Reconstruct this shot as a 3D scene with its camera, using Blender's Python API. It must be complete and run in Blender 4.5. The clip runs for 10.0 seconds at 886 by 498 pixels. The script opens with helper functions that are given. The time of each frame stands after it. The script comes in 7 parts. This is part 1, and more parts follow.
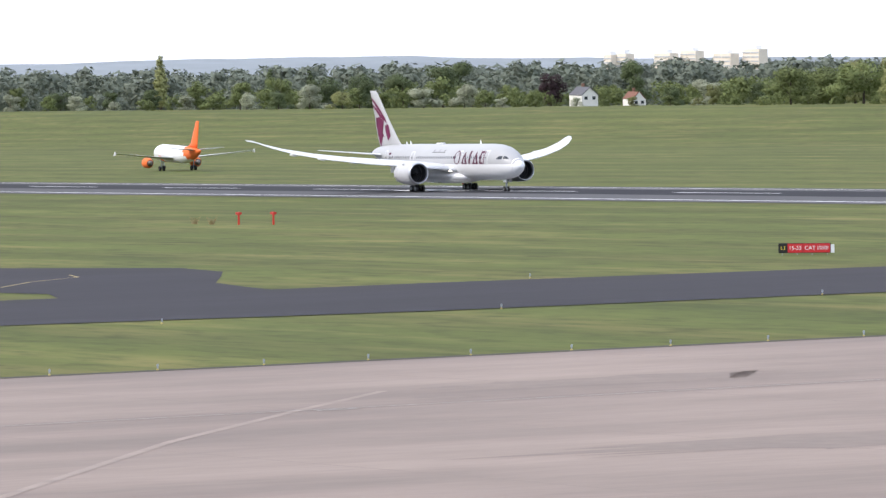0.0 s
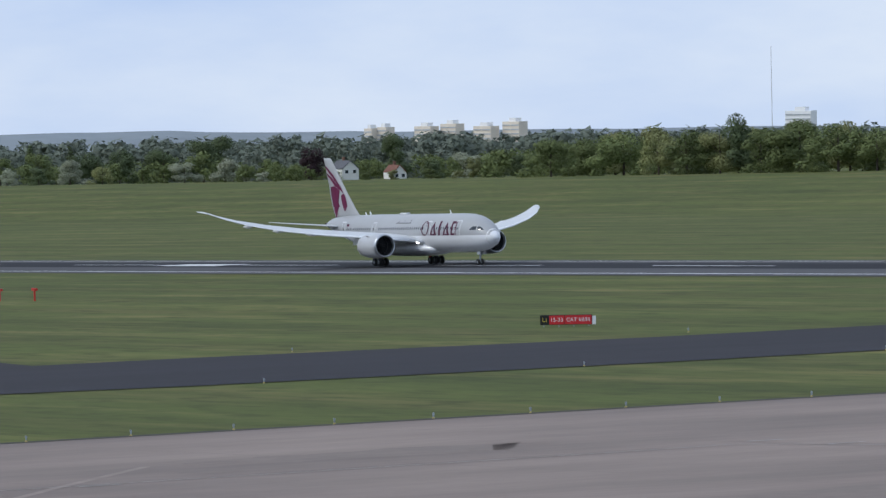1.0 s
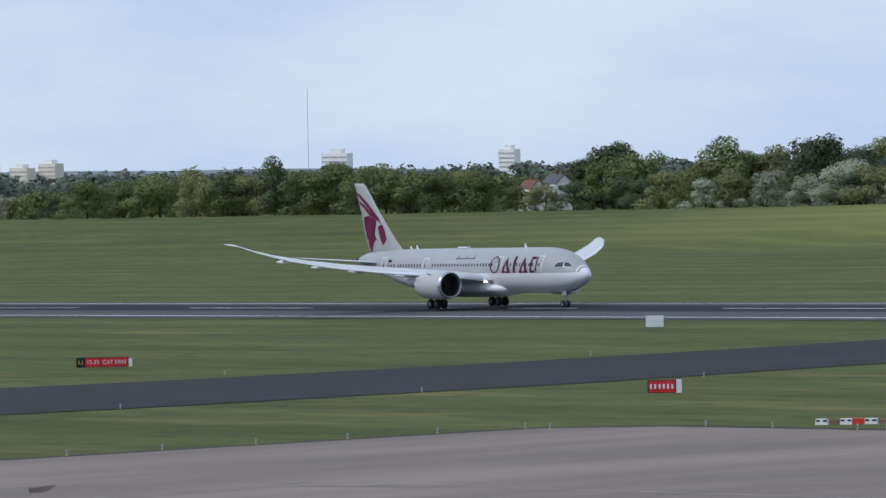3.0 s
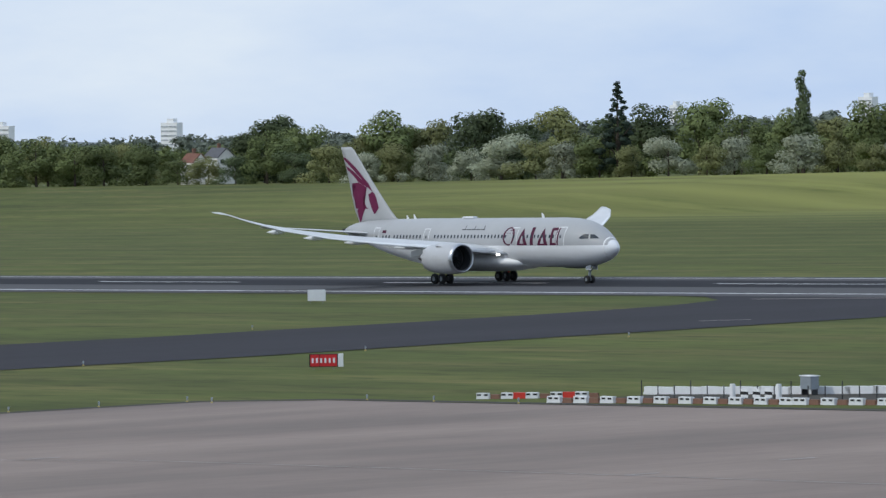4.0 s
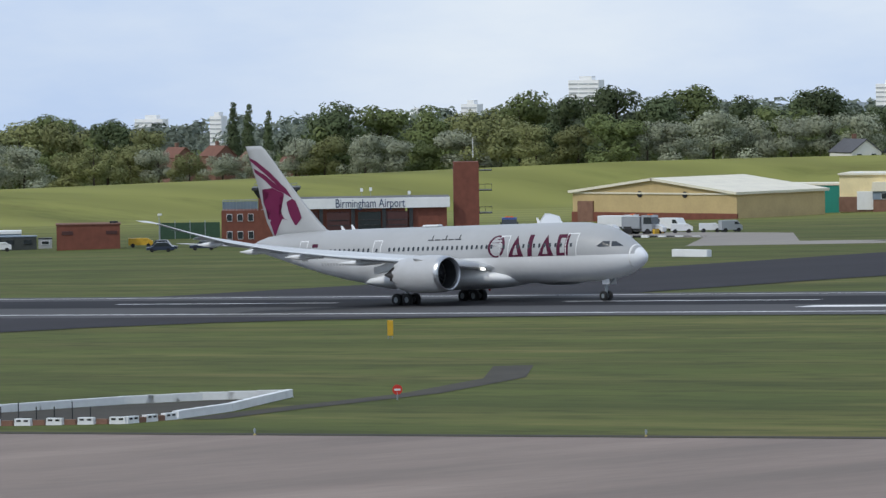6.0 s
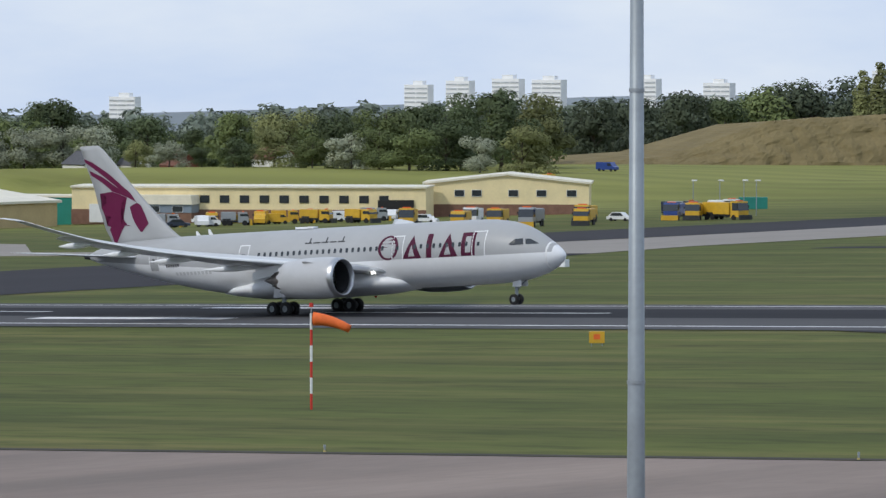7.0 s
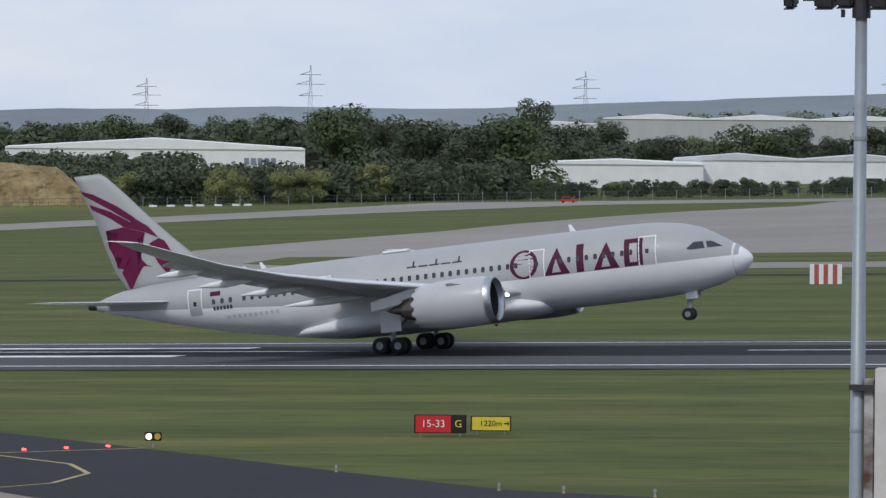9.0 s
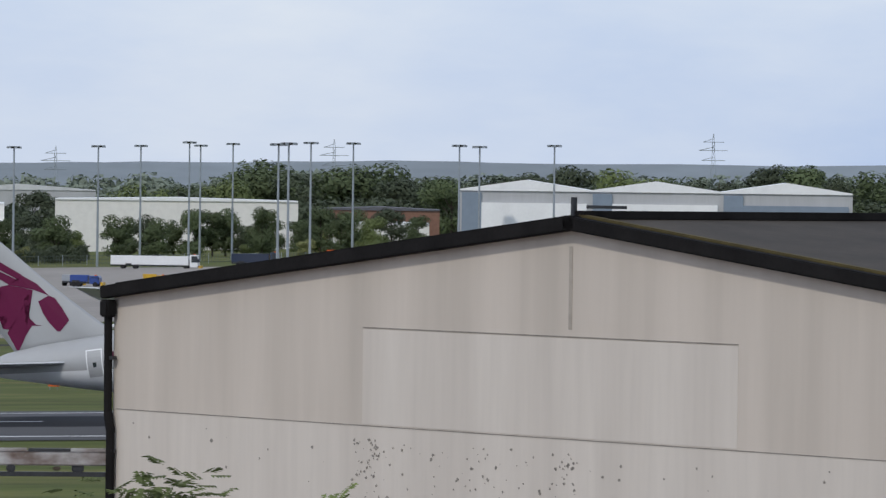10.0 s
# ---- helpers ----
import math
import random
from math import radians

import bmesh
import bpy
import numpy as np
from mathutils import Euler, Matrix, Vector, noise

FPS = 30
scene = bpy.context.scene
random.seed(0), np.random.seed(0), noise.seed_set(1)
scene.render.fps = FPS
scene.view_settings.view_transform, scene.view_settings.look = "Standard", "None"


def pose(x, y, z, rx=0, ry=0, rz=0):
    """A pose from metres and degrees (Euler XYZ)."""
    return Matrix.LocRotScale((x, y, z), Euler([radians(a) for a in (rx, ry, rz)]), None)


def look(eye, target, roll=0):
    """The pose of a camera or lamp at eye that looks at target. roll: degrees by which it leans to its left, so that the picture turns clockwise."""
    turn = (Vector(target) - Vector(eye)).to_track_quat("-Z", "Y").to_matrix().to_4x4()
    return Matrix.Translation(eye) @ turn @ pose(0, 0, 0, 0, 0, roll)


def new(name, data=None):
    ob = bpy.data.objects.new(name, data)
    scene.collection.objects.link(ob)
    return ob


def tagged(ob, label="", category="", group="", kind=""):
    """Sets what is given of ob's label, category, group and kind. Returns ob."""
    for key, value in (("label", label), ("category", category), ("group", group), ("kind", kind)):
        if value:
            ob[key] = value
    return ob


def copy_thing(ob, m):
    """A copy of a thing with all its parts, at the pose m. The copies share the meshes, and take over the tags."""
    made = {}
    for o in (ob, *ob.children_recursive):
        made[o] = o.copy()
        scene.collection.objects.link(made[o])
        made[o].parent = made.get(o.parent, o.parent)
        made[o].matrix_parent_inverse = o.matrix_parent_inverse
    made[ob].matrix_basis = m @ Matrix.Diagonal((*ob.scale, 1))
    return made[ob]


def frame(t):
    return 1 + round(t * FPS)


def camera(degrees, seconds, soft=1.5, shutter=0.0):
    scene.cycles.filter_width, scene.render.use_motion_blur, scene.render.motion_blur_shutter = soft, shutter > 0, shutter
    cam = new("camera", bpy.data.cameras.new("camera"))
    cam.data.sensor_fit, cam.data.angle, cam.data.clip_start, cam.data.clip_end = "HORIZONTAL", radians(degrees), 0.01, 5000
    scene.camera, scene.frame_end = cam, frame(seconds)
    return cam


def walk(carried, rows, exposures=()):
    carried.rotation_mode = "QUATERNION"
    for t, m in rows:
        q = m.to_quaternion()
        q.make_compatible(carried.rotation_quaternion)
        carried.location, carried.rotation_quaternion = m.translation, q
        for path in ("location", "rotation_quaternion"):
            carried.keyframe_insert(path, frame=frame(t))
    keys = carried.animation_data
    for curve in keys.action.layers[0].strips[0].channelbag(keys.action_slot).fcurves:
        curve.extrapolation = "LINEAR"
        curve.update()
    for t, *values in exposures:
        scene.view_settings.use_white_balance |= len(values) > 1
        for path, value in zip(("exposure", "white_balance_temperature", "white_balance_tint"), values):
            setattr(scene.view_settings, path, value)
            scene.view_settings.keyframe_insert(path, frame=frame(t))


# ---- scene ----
FOV, EYE = 8.752, Vector((0, 0, 16.82))
RUNWAY_Y, SLOPE = 426.21, 0.02532  # the runway runs along x and climbs gently
# seconds, heading, pitch and roll in degrees
AIRLINER = [(0.0, -858.43, -0.08, 0.09), (1.0, -787.69, -0.02, 0.34), (2.5, -678.91, -0.04, 0.45), (3.2, -626.49, -0.08, 0.37), (4.3, -542.15, -0.18, 0.37), (4.5, -526.44, -0.12, 0.39), (5.0, -486.82, -0.11, 0.25), (5.5, -446.67, 0.05, 0.17), (5.7, -430.58, 0.19, 0.13), (6.8, -340.59, 1.88, 0.18), (7.0, -324.07, 2.22, 0.16), (7.5, -282.4, 3.28, 0.27), (8.0, -243.44, 3.76, 0.26), (8.2, -226.57, 4.27, 0.28), (8.5, -201.59, 4.69, 0.28), (8.7, -181.66, 5.09, 0.24), (9.0, -156.29, 5.91, 0.27), (9.2, -142.09, 6.5, 0.36), (9.4, -125.28, 6.85, 0.6), (9.5, -116.75, 7.25, 0.66), (9.6, -108.4, 7.05, 0.78), (9.7, -99.87, 7.09, 0.81), (9.8, -91.28, 6.59, 0.76)]
VIEW = [
    (0.0, 63.613, -2.867, -0.80),
    (0.2, 63.276, -2.715, -0.85),
    (0.3, 63.070, -2.390, -1.00),
    (0.5, 62.629, -2.288, -1.38),
    (0.6, 62.368, -2.245, -1.28),
    (1.0, 61.240, -2.177, -1.18),
    (1.5, 60.160, -2.017, -1.15),
    (2.0, 59.388, -1.887, -1.16),
    (2.5, 58.224, -1.857, -0.89),
    (3.0, 56.644, -1.846, -1.01),
    (3.2, 55.896, -1.910, -1.03),
    (4.3, 51.833, -2.201, -0.62),
    (4.5, 50.618, -2.203, -0.63),
    (5.0, 48.533, -2.075, -0.75),
    (5.5, 46.026, -2.118, -0.06),
    (5.7, 45.046, -2.086, -0.46),
    (6.8, 38.012, -2.081, -0.25),
    (7.0, 35.991, -2.016, 0.04),
    (7.2, 34.303, -1.975, 0.14),
    (7.5, 32.526, -1.920, 0.11),
    (8.0, 29.698, -1.822, 0.27),
    (8.2, 28.026, -1.732, 0.25),
    (8.5, 24.212, -1.628, 0.91),
    (8.7, 21.958, -1.535, 0.55),
    (9.0, 19.868, -1.570, 0.44),
    (9.2, 18.724, -1.585, 0.87),
    (9.4, 16.768, -1.538, 0.60),
    (9.5, 15.680, -1.491, 0.37),
    (9.6, 14.394, -1.432, 0.24),
    (9.7, 12.944, -1.373, 0.17),
    (9.8, 11.626, -1.264, 0.27),
    (9.9, 10.181, -1.028, 0.53),
    (10.0, 8.762, -0.733, 0.72),
]
cam = camera(FOV, 10.0, soft=1.4)


def gaze(yaw, pitch, roll):
    a, b = radians(yaw), radians(pitch)
    return look(EYE, EYE + Vector((-math.sin(a) * math.cos(b), math.cos(a) * math.cos(b), math.sin(b))) * 100, roll)


walk(cam, [(t, gaze(*v)) for t, *v in VIEW],
     exposures=[(0.0, 0.95, 6900, 14), (0.2, 0.62, 6750, 12), (0.4, 0.42, 6600, 11), (0.6, 0.28, 6450, 10), (1.0, -0.05, 6200, 9), (1.5, -0.1, 6150, 8), (2.5, -0.12, 6150, 8), (3.2, -0.1, 6200, 8), (4.5, 0.0, 6450, 6), (5.7, 0.0, 6500, 7), (7.5, -0.04, 6550, 9), (8.5, -0.17, 6550, 10), (10.0, -0.15, 6500, 10)])

# ---- light ----
SUN_AZ, SUN_EL = radians(256), radians(42)  # the way to the sun, from x towards y
world = bpy.data.worlds.new("sky")
scene.world = world
world.use_nodes = True
wn = world.node_tree
wn.nodes.clear()
w_out = wn.nodes.new("ShaderNodeOutputWorld")
w_bg = wn.nodes.new("ShaderNodeBackground")
w_sky = wn.nodes.new("ShaderNodeTexSky")
w_sky.sky_type, w_sky.sun_disc = "NISHITA", False
w_sky.sun_elevation, w_sky.sun_rotation = SUN_EL, radians(90) - SUN_AZ
w_sky.air_density, w_sky.dust_density, w_sky.ozone_density = 1.0, 1.2, 1.6
# thin bright cloud over the blue
w_co = wn.nodes.new("ShaderNodeTexCoord")
w_mp = wn.nodes.new("ShaderNodeMapping")
w_mp.inputs["Scale"].default_value = (5, 5, 16)
w_no = wn.nodes.new("ShaderNodeTexNoise")
w_no.inputs["Scale"].default_value, w_no.inputs["Detail"].default_value = 1.6, 7
w_no.inputs["Roughness"].default_value = 0.55
w_ra = wn.nodes.new("ShaderNodeValToRGB")
w_ra.color_ramp.elements[0].position, w_ra.color_ramp.elements[0].color = 0.34, (0.56, 0.70, 0.98, 1)
w_ra.color_ramp.elements[1].position, w_ra.color_ramp.elements[1].color = 0.70, (0.86, 0.93, 1.04, 1)
w_mx = wn.nodes.new("ShaderNodeMixRGB")
w_mx.inputs[0].default_value = 0.8
w_up = wn.nodes.new("ShaderNodeMixRGB")
w_up.blend_type, w_up.inputs[0].default_value, w_up.inputs[2].default_value = "MULTIPLY", 1, (13, 13, 13, 1)
wn.links.new(w_co.outputs["Generated"], w_mp.inputs["Vector"])
wn.links.new(w_mp.outputs["Vector"], w_no.inputs["Vector"])
wn.links.new(w_no.outputs["Fac"], w_ra.inputs["Fac"])
wn.links.new(w_ra.outputs["Color"], w_up.inputs[1])
wn.links.new(w_up.outputs["Color"], w_mx.inputs[2])
wn.links.new(w_sky.outputs["Color"], w_mx.inputs[1])
wn.links.new(w_mx.outputs["Color"], w_bg.inputs["Color"])
w_bg.inputs["Strength"].default_value = 0.083
wn.links.new(w_bg.outputs["Background"], w_out.inputs["Surface"])
sun = new("sun", bpy.data.lights.new("sun", "SUN"))
sun.data.energy, sun.data.angle, sun.data.color = 1.6, radians(2.0), (1.0, 0.95, 0.87)
sun.matrix_world = look(Vector((math.cos(SUN_AZ) * math.cos(SUN_EL), math.sin(SUN_AZ) * math.cos(SUN_EL), math.sin(SUN_EL))) * 500, (0, 0, 0))


# ---- materials ----
def mat(name, color, rough=0.7, metal=0.0, var=0.25, scale=1.0, fine=None, bump=0.0, second=None, stretch=(1, 1, 1), rand=0.0, coat=0.0, spec=0.4):
    """A surface: base colour with coarse and fine variation, relief, and a shift from object to object."""
    m = bpy.data.materials.new(name)
    m.use_nodes = True
    nt = m.node_tree
    b = nt.nodes["Principled BSDF"]
    b.inputs["Roughness"].default_value, b.inputs["Metallic"].default_value = rough, metal
    b.inputs["Coat Weight"].default_value = coat
    b.inputs["Specular IOR Level"].default_value = spec
    co = nt.nodes.new("ShaderNodeTexCoord")
    mp = nt.nodes.new("ShaderNodeMapping")
    mp.inputs["Scale"].default_value = stretch
    nt.links.new(co.outputs["Object"], mp.inputs["Vector"])
    n1 = nt.nodes.new("ShaderNodeTexNoise")
    n1.inputs["Scale"].default_value, n1.inputs["Detail"].default_value = scale, 6
    n2 = nt.nodes.new("ShaderNodeTexNoise")
    n2.inputs["Scale"].default_value, n2.inputs["Detail"].default_value = fine or scale * 9, 3
    for n in (n1, n2):
        nt.links.new(mp.outputs["Vector"], n.inputs["Vector"])
    c2 = second or tuple(c * (1 - var) for c in color)
    r1 = nt.nodes.new("ShaderNodeValToRGB")
    r1.color_ramp.elements[0].position, r1.color_ramp.elements[1].position = 0.33, 0.67
    r1.color_ramp.elements[0].color, r1.color_ramp.elements[1].color = (*c2, 1), (*color, 1)
    nt.links.new(n1.outputs["Fac"], r1.inputs["Fac"])
    hs = nt.nodes.new("ShaderNodeHueSaturation")
    mr = nt.nodes.new("ShaderNodeMapRange")
    mr.inputs["To Min"].default_value, mr.inputs["To Max"].default_value = 1 - var * 0.8, 1 + var * 0.8
    nt.links.new(n2.outputs["Fac"], mr.inputs["Value"])
    val = mr.outputs["Result"]
    if rand:
        oi = nt.nodes.new("ShaderNodeObjectInfo")
        r2 = nt.nodes.new("ShaderNodeMapRange")
        r2.inputs["To Min"].default_value, r2.inputs["To Max"].default_value = 1 - rand, 1 + rand
        nt.links.new(oi.outputs["Random"], r2.inputs["Value"])
        mu = nt.nodes.new("ShaderNodeMath")
        mu.operation = "MULTIPLY"
        nt.links.new(val, mu.inputs[0])
        nt.links.new(r2.outputs["Result"], mu.inputs[1])
        val = mu.outputs[0]
    nt.links.new(val, hs.inputs["Value"])
    nt.links.new(r1.outputs["Color"], hs.inputs["Color"])
    nt.links.new(hs.outputs["Color"], b.inputs["Base Color"])
    if bump:
        bp = nt.nodes.new("ShaderNodeBump")
        bp.inputs["Strength"].default_value, bp.inputs["Distance"].default_value = min(1, bump), 0.05
        nt.links.new(n2.outputs["Fac"], bp.inputs["Height"])
        nt.links.new(bp.outputs["Normal"], b.inputs["Normal"])
    return m


def glow(name, color, strength):
    m = mat(name, color, 0.3, var=0.02)
    b = m.node_tree.nodes["Principled BSDF"]
    b.inputs["Emission Color"].default_value = (*color, 1)
    b.inputs["Emission Strength"].default_value = strength
    return m


def leafy(name, color, second, rand=0.22):
    """Foliage: dull, a little light through it, and clumps that differ."""
    m = mat(name, color, 0.75, var=0.35, scale=0.35, fine=1.6, second=second, rand=rand, spec=0.2)
    nt = m.node_tree
    b, o = nt.nodes["Principled BSDF"], nt.nodes["Material Output"]
    g = nt.nodes.new("ShaderNodeNewGeometry")
    r = nt.nodes.new("ShaderNodeMapRange")
    r.inputs["To Min"].default_value, r.inputs["To Max"].default_value = 0.8, 1.2
    nt.links.new(g.outputs["Random Per Island"], r.inputs["Value"])
    hs = nt.nodes.new("ShaderNodeHueSaturation")
    src = b.inputs["Base Color"].links[0].from_socket
    nt.links.new(src, hs.inputs["Color"])
    nt.links.new(r.outputs["Result"], hs.inputs["Value"])
    nt.links.new(hs.outputs["Color"], b.inputs["Base Color"])
    t = nt.nodes.new("ShaderNodeBsdfTranslucent")
    nt.links.new(hs.outputs["Color"], t.inputs["Color"])
    x = nt.nodes.new("ShaderNodeMixShader")
    x.inputs["Fac"].default_value = 0.25
    nt.links.new(b.outputs["BSDF"], x.inputs[1])
    nt.links.new(t.outputs["BSDF"], x.inputs[2])
    nt.links.new(x.outputs["Shader"], o.inputs["Surface"])
    return m


def grassy(name, color, second, dry, stripe):
    """Turf: patches, worn tufts, faint mower's stripes; the far hill yellower, with sunlight painted in."""
    m = mat(name, color, 0.9, var=0.36, scale=0.035, fine=0.8, second=second, stretch=(0.4, 1, 1), spec=0.15)
    nt = m.node_tree
    b = nt.nodes["Principled BSDF"]
    src = b.inputs["Base Color"].links[0].from_socket
    co = nt.nodes.new("ShaderNodeTexCoord")

    def patches(size, turn, lo, hi):
        mp = nt.nodes.new("ShaderNodeMapping")
        mp.inputs["Scale"].default_value, mp.inputs["Rotation"].default_value = size, (0, 0, radians(turn))
        n = nt.nodes.new("ShaderNodeTexNoise")
        n.inputs["Scale"].default_value, n.inputs["Detail"].default_value, n.inputs["Roughness"].default_value = 2.2, 8, 0.62
        nt.links.new(co.outputs["Object"], mp.inputs["Vector"])
        nt.links.new(mp.outputs["Vector"], n.inputs["Vector"])
        r = nt.nodes.new("ShaderNodeMapRange")
        r.interpolation_type = "SMOOTHSTEP"
        r.inputs["From Min"].default_value, r.inputs["From Max"].default_value = lo, hi
        nt.links.new(n.outputs["Fac"], r.inputs["Value"])
        return r.outputs["Result"]

    def blend(fac, below, tint):
        mx = nt.nodes.new("ShaderNodeMixRGB")
        mx.inputs[2].default_value = (*tint, 1)
        nt.links.new(fac, mx.inputs[0])
        nt.links.new(below, mx.inputs[1])
        return mx.outputs["Color"]

    def times(a, c):
        mu = nt.nodes.new("ShaderNodeMath")
        mu.operation = "MULTIPLY"
        nt.links.new(a, mu.inputs[0])
        if isinstance(c, float):
            mu.inputs[1].default_value = c
        else:
            nt.links.new(c, mu.inputs[1])
        return mu.outputs[0]

    col = blend(times(patches((0.010, 0.055, 0.02), 4, 0.43, 0.76), 0.95), src, dry)
    col = blend(times(patches((0.05, 0.16, 0.1), -3, 0.46, 0.70), 0.85), col, tuple(c * 0.72 for c in second))
    # the hill: yellower grass, its colour brightened to stand for sunlight
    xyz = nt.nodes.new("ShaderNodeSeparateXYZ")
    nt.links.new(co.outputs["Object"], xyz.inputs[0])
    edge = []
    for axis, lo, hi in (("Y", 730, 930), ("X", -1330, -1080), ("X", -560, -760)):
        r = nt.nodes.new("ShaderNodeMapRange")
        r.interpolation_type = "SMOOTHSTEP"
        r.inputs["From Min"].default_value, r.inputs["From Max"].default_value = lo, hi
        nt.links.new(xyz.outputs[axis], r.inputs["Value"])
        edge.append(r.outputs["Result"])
    sunlit_hill = times(times(times(edge[0], edge[1]), edge[2]), patches((0.006, 0.022, 0.01), 6, 0.18, 0.52))
    col = blend(sunlit_hill, col, (0.200, 0.206, 0.056))
    wv = nt.nodes.new("ShaderNodeTexWave")
    wv.bands_direction = "Y"
    wv.inputs["Scale"].default_value, wv.inputs["Distortion"].default_value = 0.012, 3.5
    wv.inputs["Detail"].default_value, wv.inputs["Detail Scale"].default_value = 4, 0.5
    m2 = nt.nodes.new("ShaderNodeMapping")
    m2.inputs["Scale"].default_value = (0.15, 1, 1)
    m2.inputs["Rotation"].default_value = (0, 0, radians(2.5))
    nt.links.new(co.outputs["Object"], m2.inputs["Vector"])
    nt.links.new(m2.outputs["Vector"], wv.inputs["Vector"])
    mr = nt.nodes.new("ShaderNodeMapRange")
    mr.inputs["To Min"].default_value, mr.inputs["To Max"].default_value = 1 - stripe, 1 + stripe
    nt.links.new(wv.outputs["Fac"], mr.inputs["Value"])
    hs = nt.nodes.new("ShaderNodeHueSaturation")
    nt.links.new(col, hs.inputs["Color"])
    nt.links.new(mr.outputs["Result"], hs.inputs["Value"])
    nt.links.new(hs.outputs["Color"], b.inputs["Base Color"])
    return m


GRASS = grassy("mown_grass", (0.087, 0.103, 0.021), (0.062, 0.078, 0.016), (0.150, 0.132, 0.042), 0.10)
ASPHALT = mat("taxiway_asphalt", (0.035, 0.033, 0.038), 0.9, spec=0.15, var=0.22, scale=0.05, fine=1.4, stretch=(1, 0.25, 1))
RUNWAY = mat("runway_asphalt", (0.088, 0.087, 0.091), 0.9, spec=0.15, var=0.16, scale=0.06, fine=0.8, stretch=(0.08, 1, 1))
RUBBER = mat("rubber_marked_asphalt", (0.018, 0.018, 0.022), 0.88, spec=0.15, var=0.3, scale=0.12, fine=0.9, stretch=(0.03, 1, 1))
CONCRETE = mat("stained_concrete", (0.252, 0.195, 0.162), 0.85, var=0.18, scale=0.05, fine=0.9, second=(0.158, 0.122, 0.102), stretch=(1.5, 0.4, 1))
CONCRETE_OLD = mat("old_dark_concrete", (0.168, 0.133, 0.113), 0.9, var=0.22, scale=0.12, fine=0.9, second=(0.192, 0.150, 0.126))
CONCRETE_PATCH = mat("pale_patched_concrete", (0.262, 0.208, 0.176), 0.85, var=0.2, scale=0.3, fine=2)
CONCRETE_FAR = mat("weathered_concrete", (0.265, 0.238, 0.210), 0.85, var=0.18, scale=0.02, fine=0.3, stretch=(1, 0.4, 1))
PAINT_WHITE = mat("worn_white_paint", (0.80, 0.80, 0.79), 0.7, var=0.22, scale=0.3, fine=2)
PAINT_WORN = mat("faded_white_paint", (0.34, 0.31, 0.285), 0.8, var=0.3, scale=0.5, fine=3)
PAINT_YELLOW = mat("worn_yellow_paint", (0.46, 0.36, 0.13), 0.7, var=0.2, scale=0.3, fine=2)
SOIL = mat("dark_verge_soil", (0.046, 0.040, 0.028), 0.95, var=0.35, scale=0.2, fine=2)
DRY_BANK = mat("dry_grass_bank", (0.345, 0.262, 0.135), 0.95, var=0.55, scale=0.12, fine=0.9, second=(0.200, 0.148, 0.074), stretch=(1, 1, 1.3), bump=0.8, spec=0.1)
DRY_GRASS = mat("dry_tall_grass", (0.345, 0.262, 0.135), 0.95, var=0.42, scale=0.5, fine=3, spec=0.1)
# olive scrub takes over towards the western end of the bank
bk = DRY_BANK.node_tree
bk_co, bk_xyz, bk_ra, bk_mx = (bk.nodes.new("ShaderNode" + k) for k in ("TexCoord", "SeparateXYZ", "MapRange", "MixRGB"))
bk.links.new(bk_co.outputs["Object"], bk_xyz.inputs[0])
bk_ra.inputs["From Min"].default_value, bk_ra.inputs["From Max"].default_value = -685, -800
bk_ra.inputs["To Max"].default_value = 0.7
bk.links.new(bk_xyz.outputs["X"], bk_ra.inputs["Value"])
bk.links.new(bk_ra.outputs["Result"], bk_mx.inputs[0])
bk.links.new(bk.nodes["Principled BSDF"].inputs["Base Color"].links[0].from_socket, bk_mx.inputs[1])
bk_mx.inputs[2].default_value = (0.150, 0.125, 0.062, 1)
bk.links.new(bk_mx.outputs["Color"], bk.nodes["Principled BSDF"].inputs["Base Color"])
WHITE = mat("white_paint", (0.74, 0.75, 0.76), 0.45, var=0.08, scale=0.4, fine=3)
BLACK = mat("black_rubber", (0.017, 0.017, 0.018), 0.75, var=0.3, scale=3)
STEEL = mat("galvanised_steel", (0.30, 0.335, 0.36), 0.5, 0.35, var=0.14, scale=1.5, fine=9)
DARK_STEEL = mat("dark_steel", (0.05, 0.052, 0.056), 0.5, 0.4, var=0.3, scale=2)
CHROME = mat("polished_metal", (0.50, 0.51, 0.53), 0.36, 1.0, var=0.08, scale=1)
RED = mat("red_plastic", (0.55, 0.035, 0.022), 0.5, var=0.12, scale=2)
ORANGE = mat("orange_fabric", (0.78, 0.15, 0.03), 0.7, var=0.15, scale=1.5, fine=6)
YELLOW = mat("yellow_paint", (0.62, 0.37, 0.03), 0.45, var=0.15, scale=1.2, fine=6)
SIGN_YELLOW = mat("yellow_sign_face", (0.72, 0.58, 0.05), 0.5, var=0.06, scale=2)
GLASS = mat("dark_window_glass", (0.035, 0.042, 0.05), 0.08, var=0.2, scale=2, spec=0.6)
LAMP_WARM = glow("lit_lamp", (1.0, 0.78, 0.42), 2.5)
LAMP_RED = glow("lit_red_lamp", (1.0, 0.06, 0.05), 7)
LAMP_WHITE = glow("lit_white_lamp", (1.0, 0.97, 0.9), 3)


# ---- building blocks ----
def part(name, bm, material, parent=None, label="", smooth=False):
    """Links a bmesh as one mesh object under a thing or a part."""
    me = bpy.data.meshes.new(name)
    if smooth:
        for f in bm.faces:
            f.smooth = True
    bm.to_mesh(me)
    bm.free()
    return shared(name, me, material, parent, label)


